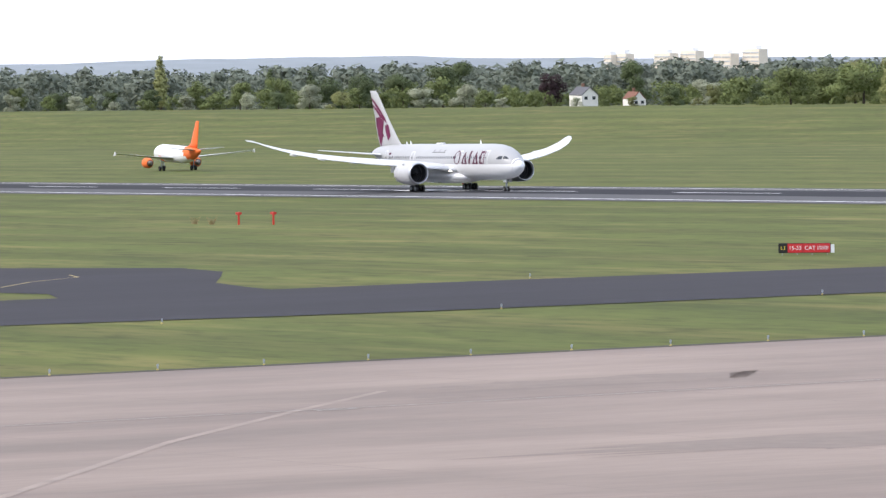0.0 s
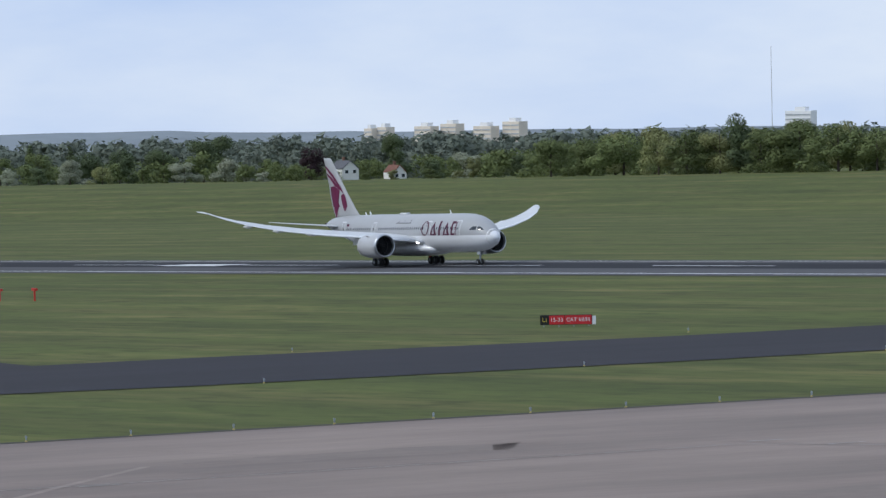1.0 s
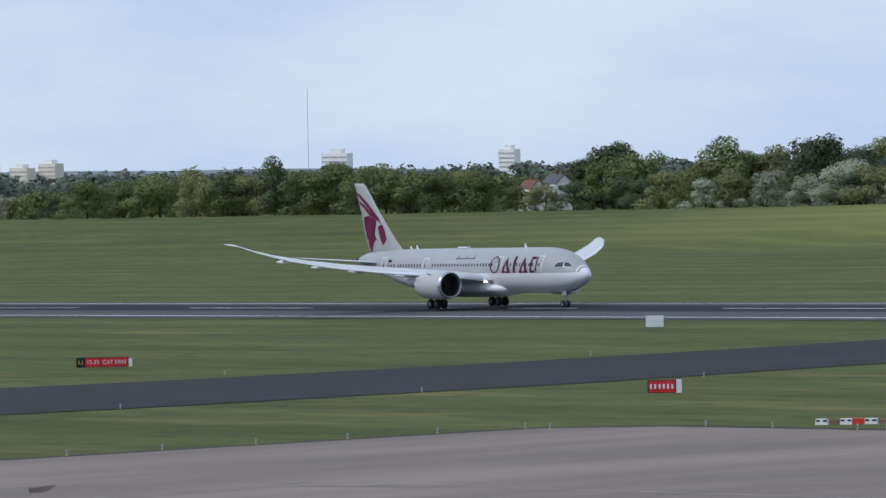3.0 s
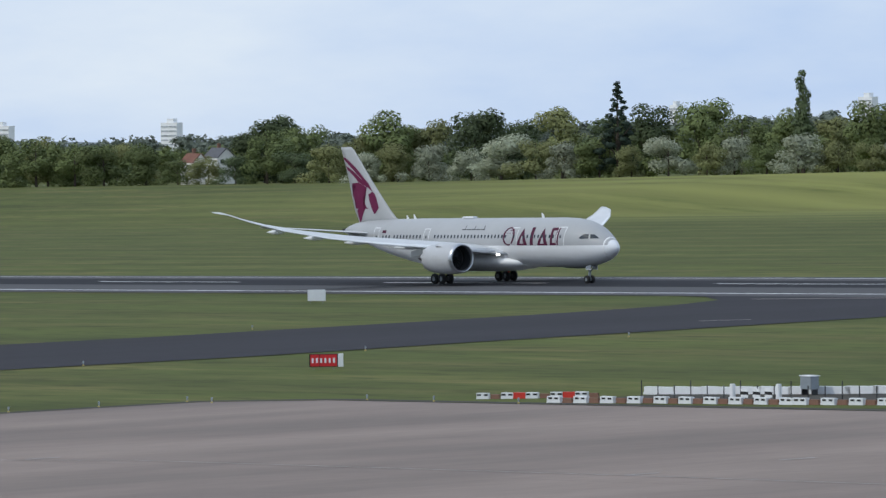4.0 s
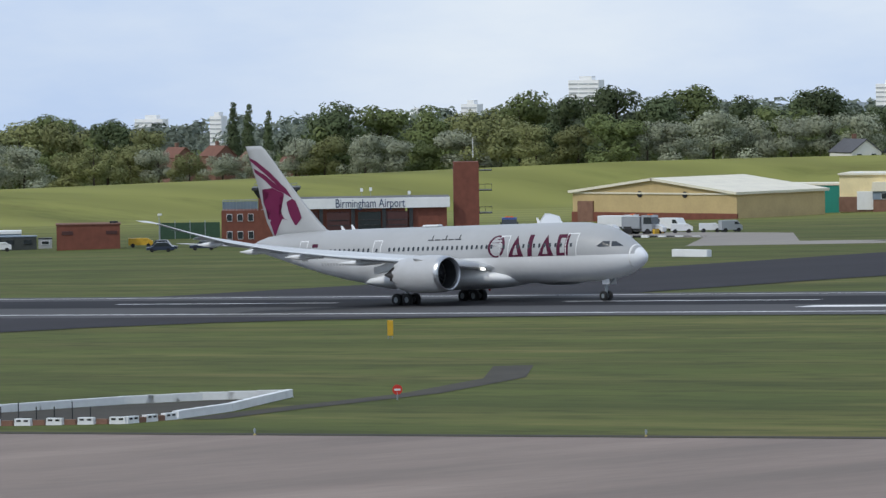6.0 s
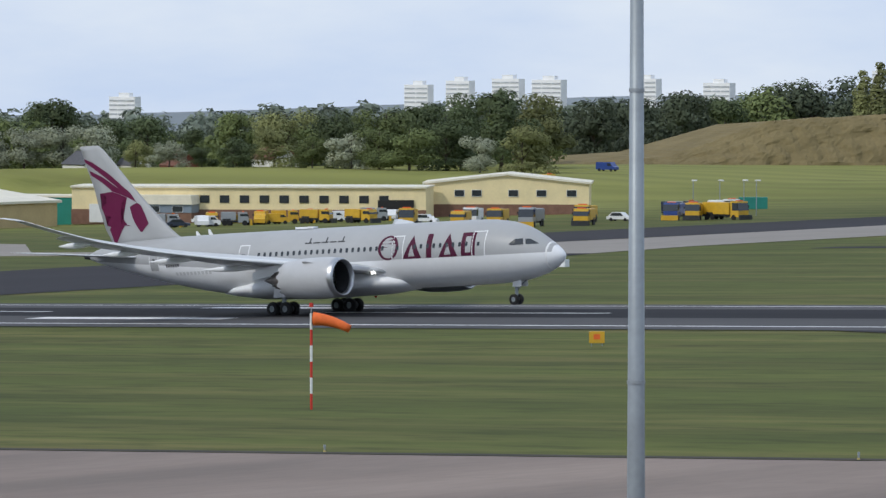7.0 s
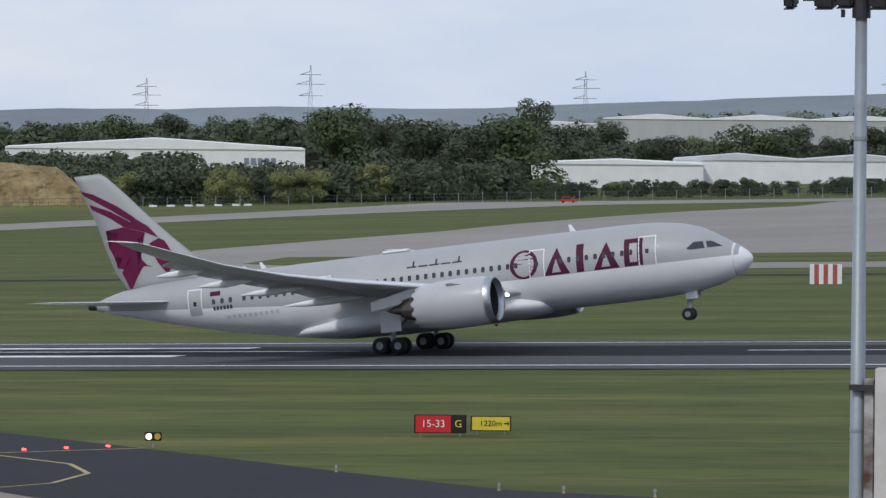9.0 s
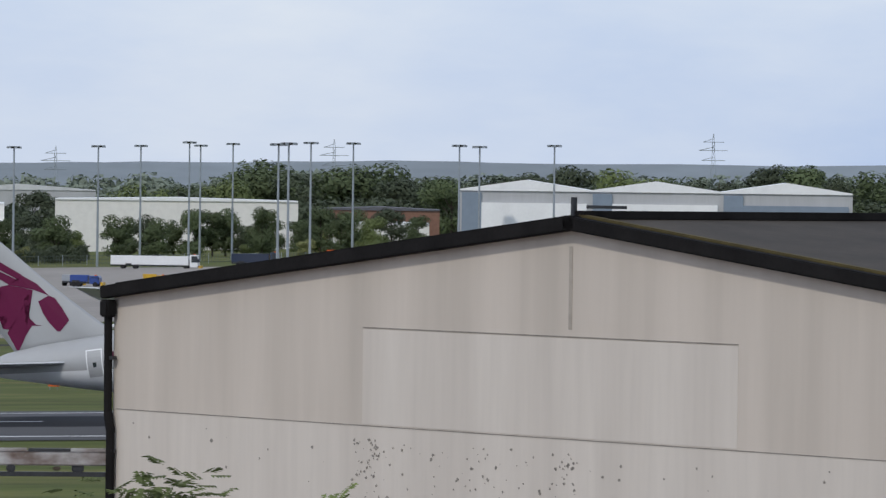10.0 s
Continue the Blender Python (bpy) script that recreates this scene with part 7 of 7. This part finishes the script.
# a stabled row of pale coaches behind the perimeter
for k in range(9):
    x, y = spot(105.62 - 0.2 * k, 1765)
    c = thing("rail_coach", base(x, y) @ pose(0, 0, 0, 0, 0, 105 - 90), "white and green parked coach in a row", "coach", "row of parked coaches")
    part("body", boxed((5.9, 2.7, 3.3), (0, 0, 2.2), bevel=0.25), SHED_WHITE, c)
    part("window_strip", boxed((5.2, 0.1, 1.0), (0, -1.34, 2.6)), GLASS, c)
    part("green_skirt", boxed((5.9, 0.1, 0.7), (0, -1.36, 1.0)), TEAL, c)
    for q in (-2, 2):
        part("wheel", tubed((q, -1.2, 0.45), (q, 1.2, 0.45), 0.45, n=12), BLACK, c)
red_car = vehicle(-555, 1500, 12, 4.4, 1.8, 1.6, RED, "red car driving along the perimeter road", "car")
# passenger stairs on the stand
for x, y in ((-262, 1018), (-258, 1030)):
    s = thing("passenger_stairs", pose(x, y, land(x, y), 0, 0, 15), "dark steel and white mobile passenger stairs", "airport stairs", "passenger stairs")
    part("ramp", boxed((12, 2.2, 0.35), (0, 0, 2.5), Matrix.Rotation(radians(-9), 4, "Y")), DARK_STEEL, s)
    for k in range(9):
        part("baluster", boxed((0.09, 0.09, 1.6), (-5.2 + 1.3 * k, -1.05, 2.5 + 0.21 * k)), DARK_STEEL, s)
    for k in range(14):
        part("step", boxed((0.5, 2.0, 0.1), (-5.4 + 0.83 * k, 0, 1.9 + 0.13 * k)), DARK_STEEL, s)
    part("chassis", boxed((11, 2.4, 1.1), (0, 0, 0.95), bevel=0.1), WHITE, s)
    part("platform", boxed((2.2, 2.4, 1.6), (6.4, 0, 4.0)), STEEL, s)
    part("cab", boxed((1.5, 2.4, 2.6), (5.0, 0, 1.9), bevel=0.1), SHED_GREY, s)
    for z in (0.6, 1.2):
        part("hand_rail", boxed((12, 0.08, 0.1), (0, -1.05, 2.5 + z), Matrix.Rotation(radians(-9), 4, "Y")), DARK_STEEL, s)
    for q in (-3.8, 3.8):
        part("wheel", tubed((q, -1.25, 0.5), (q, 1.25, 0.5), 0.5, n=14), BLACK, s)
# short street lamps before the bank
for x, y in ((-606, 915), (-598, 912), (-590, 908), (-584, 903)):
    l = thing("yard_lamp", pose(x, y, land(x, y)), "slim yard lamp post with a pale head", "lamp post", "yard lamps")
    part("column", tubed((0, 0, 0), (0, 0, 6.5), 0.1, 0.07, 8), STEEL, l)
    part("head", boxed((1.0, 0.4, 0.25), (0.3, 0, 6.6)), WHITE, l)


# ---- the second airliner, small, on the far taxiway ----
def small_jet():
    z = land(-1238, 540)
    j = thing("small_airliner", pose(-1238, 540, z, 0, 0, 180), "white and orange narrow-body airliner taxiing on far grass", "airplane")
    ds = [0, 0.3, 1.2, 2.6, 4.5, 7, 22, 26, 30, 33, 33.8]
    ws = [0.05, 0.6, 1.2, 1.7, 1.95, 1.98, 1.98, 1.7, 1.05, 0.45, 0.2]
    tp = [3.3, 3.9, 4.7, 5.4, 5.75, 5.8, 5.8, 5.78, 5.6, 5.3, 5.1]
    bt = [3.2, 2.7, 2.3, 1.95, 1.8, 1.8, 1.8, 2.3, 3.4, 4.4, 4.8]
    dd = sorted(set(ds + list(np.arange(8, 33, 1.0))))
    bm = loft([[(15 - d, float(np.interp(d, ds, ws)) * math.cos(a), (float(np.interp(d, ds, tp)) + float(np.interp(d, ds, bt))) / 2 + (float(np.interp(d, ds, tp)) - float(np.interp(d, ds, bt))) / 2 * math.sin(a))
                for a in (2 * math.pi * k / 24 for k in range(24))] for d in dd])
    for f in bm.faces:
        c = f.calc_center_median()
        d = 15 - c.x
        f.material_index = 1 if d > 26.5 - (c.z - 3.8) * 1.2 or (6 < d < 9 and c.z < 3.4) else 0
    part("fuselage", bm, [BELLY, ORANGE], j, "white fuselage with an orange tail", True)
    for s in (-1, 1):
        w = [(s * 1.6, 12.5, 19, 2.6, 1.0), (s * 6, 15.6, 19.6, 3.1, 0.6), (s * 16.5, 20.4, 22.0, 4.3, 0.2)]
        o = part("wing", foil(w), WING_GREY, j, "grey swept wing", True)
        o.matrix_basis = pose(15 - NOSE, 0, 0)
        part("wingtip_fence", prism([(-5.8, 4.0), (-7.2, 4.0), (-7.1, 4.8), (-6.5, 4.8)], 0.1), BELLY, o).matrix_basis = pose(NOSE - 15, s * 16.6, 0)
        h = [(s * 0.6, 28.4, 32, 5.0, 0.5), (s * 6.2, 31.0, 32.6, 5.6, 0.15)]
        part("tailplane", foil(h), WING_GREY, j, "", True).matrix_basis = pose(15 - NOSE, 0, 0)
        e = part("engine", lathe([(5.2, 0.85), (5.4, 1.0), (4.6, 1.2), (3.0, 1.15), (1.8, 0.8)], 24), ORANGE, j, "orange engine cowl", True)
        e.matrix_basis = pose(0, s * 5.75, 1.75)
        part("inlet", tubed((4.9, 0, 0), (4.8, 0, 0), 0.86, n=20), BLACK, e)
        part("outlet", tubed((1.9, 0, 0), (1.0, 0, 0), 0.7, 0.35, n=16), BARE, e)
        lg = part("main_gear", tubed((-1.0, s * 3.8, 0.5), (-1.0, s * 3.8, 2.4), 0.16, n=8), STEEL, j)
        for q in (-0.45, 0.45):
            part("wheel", tubed((-1.0, s * 3.8 + q - 0.2, 0.58), (-1.0, s * 3.8 + q + 0.2, 0.58), 0.58, n=16), BLACK, lg)
    ng = part("nose_gear", tubed((10.2, 0, 0.4), (10.2, 0, 2.2), 0.12, n=8), STEEL, j)
    part("wheel", tubed((10.2, -0.35, 0.4), (10.2, 0.35, 0.4), 0.4, n=14), BLACK, ng)
    fr = []
    for z2, le, te, t in ((5.4, 23.5, 31.6, 0.4), (6.6, 26.6, 31.9, 0.42), (11.5, 30.6, 33.2, 0.2), (11.76, 31.2, 33.2, 0.06)):
        fr.append([(15 - le - u * (te - le), q * t, z2) for u, q in ((0, 0), (0.3, 0.5), (0.7, 0.35), (1, 0.03), (1, -0.03), (0.7, -0.35), (0.3, -0.5))])
    part("fin", loft(fr), ORANGE, j, "orange fin", True)
    return j


jet_small = small_jet()

# ---- close at hand: lamp columns, gantry, the gabled hall, a tree ----
WALL = mat("stained_cream_concrete", (0.575, 0.515, 0.448), 0.9, var=0.10, scale=0.5, fine=2.2, second=(0.470, 0.420, 0.362), stretch=(1.6, 1.6, 0.12))
ROOFING = mat("mossy_dark_roofing", (0.052, 0.042, 0.033), 0.95, var=0.35, scale=0.8, fine=6)
FASCIA = mat("tarred_black_fascia", (0.015, 0.014, 0.014), 0.9, var=0.4, scale=1.5, spec=0.12)
MOSS = mat("moss", (0.085, 0.065, 0.02), 0.95, var=0.4, scale=2, fine=9)
RUST = mat("rusted_painted_steel", (0.42, 0.42, 0.42), 0.8, var=0.3, scale=2.0, fine=9, second=(0.085, 0.042, 0.024), stretch=(0.8, 0.8, 1.6))
WALL_PALE = mat("washed_pale_concrete", (0.610, 0.562, 0.500), 0.9, var=0.10, scale=0.45, fine=3, second=(0.535, 0.488, 0.432), stretch=(1.8, 1.8, 0.15))
LICHEN = mat("dark_wall_stain", (0.31, 0.285, 0.25), 0.95, var=0.4, scale=3, fine=14)
TIMBER = mat("weathered_white_post", (0.58, 0.57, 0.54), 0.85, var=0.18, scale=1, fine=6)


def lamp_column(x, y, top, r0, r1, heads):
    g = land(x, y)
    c = thing("lamp_column", pose(x, y, g), "tall galvanised lamp column%s" % (" with a crossbar of floodlights" if heads else ""), "lamp post")
    h = top - g
    part("shaft", tubed((0, 0, 0), (0, 0, h), r0, r1, 28), STEEL, c, "", True)
    for z in (16.05 - g, 11.0 - g, 6 - g):
        r = r0 + (r1 - r0) * z / h + 0.012
        part("collar", tubed((0, 0, z - 0.03), (0, 0, z + 0.03), r, n=28), STEEL, c)
    if heads:
        part("cross_bar", boxed((3.0, 0.08, 0.08), (0, 0, h - 0.06), bevel=0.01), DARK_STEEL, c)
        part("cross_bar", boxed((2.4, 0.07, 0.07), (0.1, -0.25, h + 0.1), bevel=0.01), DARK_STEEL, c)
        part("cap", tubed((0, 0, h - 0.5), (0, 0, h + 0.2), r1 + 0.06, n=16), DARK_STEEL, c)
        for q, w, dz in ((-1.25, 0.2, -0.2), (-0.86, 0.3, -0.05), (-0.62, 0.36, -0.2), (-0.26, 0.3, -0.18), (0.35, 0.34, -0.2), (0.62, 0.2, -0.06), (0.9, 0.24, -0.06), (1.16, 0.36, -0.2)):
            l = part("floodlight", boxed((w, 0.34, 0.22), (q, -0.05, h + dz), Matrix.Rotation(radians(12), 4, "X"), 0.04), DARK_STEEL, c)
            part("glass", boxed((w * 0.85, 0.3, 0.02), (q, -0.07, h + dz - 0.12), Matrix.Rotation(radians(12), 4, "X")), GLASS, l)
            part("bracket", boxed((0.05, 0.05, 0.25), (q, 0, h + dz + 0.12)), DARK_STEEL, l)
        part("hanging_box", boxed((0.06, 0.06, 0.14), (-0.3, -0.1, h - 0.42)), DARK_STEEL, c)


lamp_column(-56.03, 82.83, 21.0, 0.208, 0.10, False)
lamp_column(-27.21, 96.45, 18.62, 0.178, 0.10, True)

# the hall: gable end towards the terrace, ridge running away to the right
HALL = Vector((-20.8, 97.8))
U, V = Vector((0.737, -0.676)), Vector((0.676, 0.737))
hz = land(HALL.x, HALL.y)
hall = thing("gabled_hall", Matrix.Translation((HALL.x, HALL.y, 0)) @ Matrix.Rotation(math.atan2(U.y, U.x), 4, "Z"), "stained cream concrete hall with a black-edged gable roof", "building")
EAVE, RIDGE, HALF, DEEP = 14.5, 15.85, 12.4, 42.0
part("gable_wall", prism([(0, hz - 1), (2 * HALF, hz - 1), (2 * HALF, EAVE + 0.16), (HALF, RIDGE + 0.16), (0, EAVE + 0.16)], 0.4), WALL, hall, "stained cream gable wall").matrix_basis = pose(0, 0.2, 0)
part("side_wall", boxed((0.4, DEEP, EAVE - hz + 1), (0.2, DEEP / 2 + 0.4, (EAVE + hz - 1) / 2)), WALL, hall)
part("side_wall", boxed((0.4, DEEP, EAVE - hz + 1), (2 * HALF - 0.2, DEEP / 2 + 0.4, (EAVE + hz - 1) / 2)), WALL, hall)
part("back_wall", boxed((2 * HALF, 0.4, EAVE - hz + 1), (HALF, DEEP, (EAVE + hz - 1) / 2)), WALL, hall)
rise = math.atan2(RIDGE - EAVE, HALF)
ln = HALF / math.cos(rise)
for s, c in ((1, HALF / 2), (-1, HALF * 1.5)):
    rf = part("roof", boxed((ln + 0.15, DEEP + 0.2, 0.12), (c, DEEP / 2, (EAVE + RIDGE) / 2 + 0.26), Matrix.Rotation(-s * rise, 4, "Y")), ROOFING, hall, "dark mossy roof slope")
    part("fascia", boxed((ln + 0.3, 0.18, 0.22), (c, -0.12, (EAVE + RIDGE) / 2 + 0.24), Matrix.Rotation(-s * rise, 4, "Y"), 0.02), FASCIA, hall, "black tarred verge board")
    part("moss_edge", boxed((ln, 0.16, 0.06), (c, 0.06, (EAVE + RIDGE) / 2 + 0.36), Matrix.Rotation(-s * rise, 4, "Y"), 0.02), MOSS if s < 0 else FASCIA, hall)
part("ridge_cap", boxed((0.3, DEEP, 0.12), (HALF, DEEP / 2, RIDGE + 0.38)), FASCIA, hall)
part("ridge_post", boxed((0.07, 0.07, 0.3), (HALF - 0.1, 0, RIDGE + 0.5)), DARK_STEEL, hall)
part("ridge_rail", boxed((0.9, 0.06, 0.05), (HALF + 0.45, 0.2, RIDGE + 0.5)), DARK_STEEL, hall)
pipe = part("drainpipe", tube(tubed((0.0, -0.12, EAVE - 0.15), (0.02, -0.12, 12.6), 0.075, n=10), (0.1, -0.12, 12.4), (0.1, -0.12, hz), 0.075, n=10), FASCIA, hall, "black iron drainpipe")
part("pipe_elbow", tubed((0.02, -0.12, 12.65), (0.1, -0.12, 12.35), 0.085, n=10), FASCIA, pipe)
part("hopper", boxed((0.24, 0.22, 0.3), (0.02, -0.14, EAVE - 0.05), bevel=0.03), FASCIA, pipe)
for z in (12.0, 10.5, 13.6):
    part("pipe_clip", boxed((0.22, 0.1, 0.06), (0.06, -0.1, z)), DARK_STEEL, pipe)
part("lower_panel", boxed((2 * HALF - 0.2, 0.006, 12.72 - hz), (HALF, -0.002, (12.72 + hz) / 2)), WALL_PALE, hall, "paler washed lower wall")
part("centre_panel", boxed((9.2, 0.006, 1.55), (11.6, -0.002, 13.52)), WALL_PALE, hall, "paler wall panel")
for z, x0, x1 in ((12.72, 0.1, 2 * HALF), (14.32, 7.0, 16.2), (10.6, 0.1, 2 * HALF)):
    part("panel_seam", boxed((x1 - x0, 0.010, 0.014), ((x0 + x1) / 2, -0.007, z)), LICHEN, hall)
hr = random.Random(8)
STREAK = mat("rain_streak", (0.400, 0.360, 0.310), 0.95, var=0.2, scale=2, fine=9)
part("seam_patch", boxed((0.08, 0.010, 1.3), (HALF - 0.15, -0.003, 15.08)), STREAK, hall)
for k in range(240):
    x = hr.choice([hr.uniform(0.6, 24), hr.gauss(7.2, 0.25), hr.gauss(12.2, 0.25), hr.gauss(9.5, 1.2)])
    z = 12.6 - abs(hr.gauss(0, 0.75)) - 0.1
    n = hr.randint(5, 8)
    r = hr.uniform(0.008, 0.034)
    bm = bmesh.new()
    bm.faces.new([bm.verts.new((x + r * hr.uniform(0.5, 1.6) * math.cos(6.283 * i / n), -0.0105, z + r * hr.uniform(0.5, 1.2) * math.sin(6.283 * i / n))) for i in range(n)])
    part("lichen_stain", bm, LICHEN, hall)

# rusty gantry between a post and the hall
gt = thing("rusty_gantry", pose(-26.7, 96.3, 0), "rusted steel gantry beam on a weathered white post", "gantry")
gz = land(-26.7, 96.3)
part("post", boxed((0.26, 0.26, 12.1 - gz), (0, 0, (12.1 + gz) / 2), bevel=0.02), TIMBER, gt, "weathered white post")
part("rear_post", boxed((0.16, 0.2, 11.9 - gz), (-0.27, 0.1, (11.9 + gz) / 2)), RUST, gt, "rusted rear post")
end = HALL - Vector((-26.7, 96.3))
a = math.atan2(end.y, end.x)
beam = part("beam", boxed((end.length, 0.14, 0.26), (end.x / 2, end.y / 2, 11.86), Matrix.Rotation(a, 4, "Z"), 0.02), RUST, gt, "rusted channel beam")
part("lower_rail", boxed((end.length, 0.12, 0.08), (end.x / 2, end.y / 2, 11.58), Matrix.Rotation(a, 4, "Z")), DARK_STEEL, gt)
for k in range(9):
    u = (k + 0.4) / 9
    part("hanger", boxed((hr.uniform(0.1, 0.45), 0.14, hr.uniform(0.06, 0.16)), (end.x * u + hr.uniform(-0.2, 0.2), end.y * u, 11.68), Matrix.Rotation(a, 4, "Z"), 0.02), BARK if k % 2 else DARK_STEEL, gt)
    part("flaked_top", boxed((hr.uniform(0.3, 0.8), 0.18, 0.05), (end.x * u, end.y * u, 12.0), Matrix.Rotation(a, 4, "Z")), DARK_STEEL if k % 2 else RUST, gt)
part("stay", tubed((0.15, -0.05, 11.62), (0.95, -0.1, 11.2), 0.03, n=6), DARK_STEEL, gt)
part("bracket", boxed((0.5, 0.2, 0.1), (-0.35, 0, 11.75)), DARK_STEEL, gt)


def near_tree(x, y, top, spread, count, seed):
    """A close tree: trunk, limbs and sprays of long leaflets."""
    rnd = random.Random(seed)
    g = land(x, y)
    t = thing("ash_tree", pose(x, y, g), "young ash tree with sprays of long green leaflets", "tree")
    h = top - g
    bm = tubed((0, 0, -0.2), (0.05, 0, h * 0.7), 0.16, 0.09, 10)
    tips = []
    for k in range(34):
        a, r = rnd.uniform(0, 6.28), rnd.uniform(0.1, 1) * spread
        tip = Vector((r * math.cos(a), r * math.sin(a), h - 0.15 - (r / spread) ** 2 * 1.1 - rnd.uniform(0, 1.0)))
        tube(bm, (0.03, 0, h * rnd.uniform(0.62, 0.7)), tip, 0.05, 0.012, 6)
        tips.append(tip)
    part("trunk", bm, BARK, t)
    vs, fs = [], []
    for _ in range(count):
        c = rnd.choice(tips) + Vector((rnd.gauss(0, 0.2), rnd.gauss(0, 0.2), rnd.gauss(-0.2, 0.3)))
        a = rnd.uniform(0, 6.28)
        ax = Vector((math.cos(a), math.sin(a), rnd.uniform(-0.2, 0.75))).normalized()
        sd = ax.cross(Vector((0, 0, 1))).normalized()
        up = sd.cross(ax)
        for j in range(5):
            for s in (-1, 1):
                o = c + ax * 0.036 * j
                d = (ax * 0.55 + sd * s).normalized() * rnd.uniform(0.07, 0.125)
                w = d.cross(up).normalized() * 0.024
                n = len(vs)
                vs += [o, o + d * 0.5 + w, o + d - up * 0.02, o + d * 0.5 - w]
                fs.append((n, n + 1, n + 2, n + 3))
    me = bpy.data.meshes.new("leaves")
    me.from_pydata([tuple(v) for v in vs], [], fs)
    shared("leaves", me, LEAVES["green"], t)


near_tree(-11.1, 53.9, 13.95, 0.95, 5200, 1)
near_tree(-9.5, 53.3, 13.55, 0.7, 2600, 2)


# ---- what moves ----
def motions():
    rows = [(t, pose(x, Y0, SLOPE * x + h, 0, -(pitch + math.degrees(SLOPE)), 0)) for t, x, pitch, h in AIRLINER]
    x, h = AIRLINER[-1][1], AIRLINER[-1][3]
    for t, dx, dp, dh in ((9.9, 8.7, 6.7, 0.85), (10.0, 17.5, 6.8, 1.0)):
        rows.append((t, pose(x + dx, Y0, SLOPE * (x + dx) + dh, 0, -(dp + math.degrees(SLOPE)), 0)))
    walk(jet, rows)
    tilt = [(t, p) for t, _, p, _ in AIRLINER if t < 9.3] + [(9.4, 3.0), (9.5, -2.0), (9.7, -5.0), (10.0, -6.0)]
    for bg, s in bogies:
        walk(bg, [(t, pose(0, s * 4.9, 0.66, 0, p, 0)) for t, p in tilt])

    # the wings bend further up as they take the weight
    for wg, s in wings:
        walk(wg, [(t, pose(0, s * 2.9, 3.6, s * (a if s < 0 else a * 0.2 - 1.7), 0, 0) @ pose(0, -s * 2.9, -3.6)) for t, a in ((0.0, -0.3), (2.5, 0.1), (5.0, 0.4), (5.7, 0.6), (6.8, 1.5), (8.0, 2.2), (9.0, 3.0), (9.6, 4.2), (10.0, 4.4))])
    z = land(-1238, 540)
    walk(jet_small, [(0.0, pose(-1217.5, 536, land(-1217.5, 536), 0, 0, 173)), (0.6, pose(-1227.5, 537.2, land(-1227.5, 537.2), 0, 0, 173)), (10.0, pose(-1390, 560, land(-1390, 560), 0, 0, 173))])
    rows = []
    for t, bearing in ((0.0, 114.4), (8.7, 108.83), (9.2, 108.5), (9.6, 108.24), (10.0, 107.98)):
        x, y = spot(bearing, 1505)
        rows.append((t, pose(x, y, land(x, y), 0, 0, bearing - 90)))
    walk(red_car, rows)


motions()
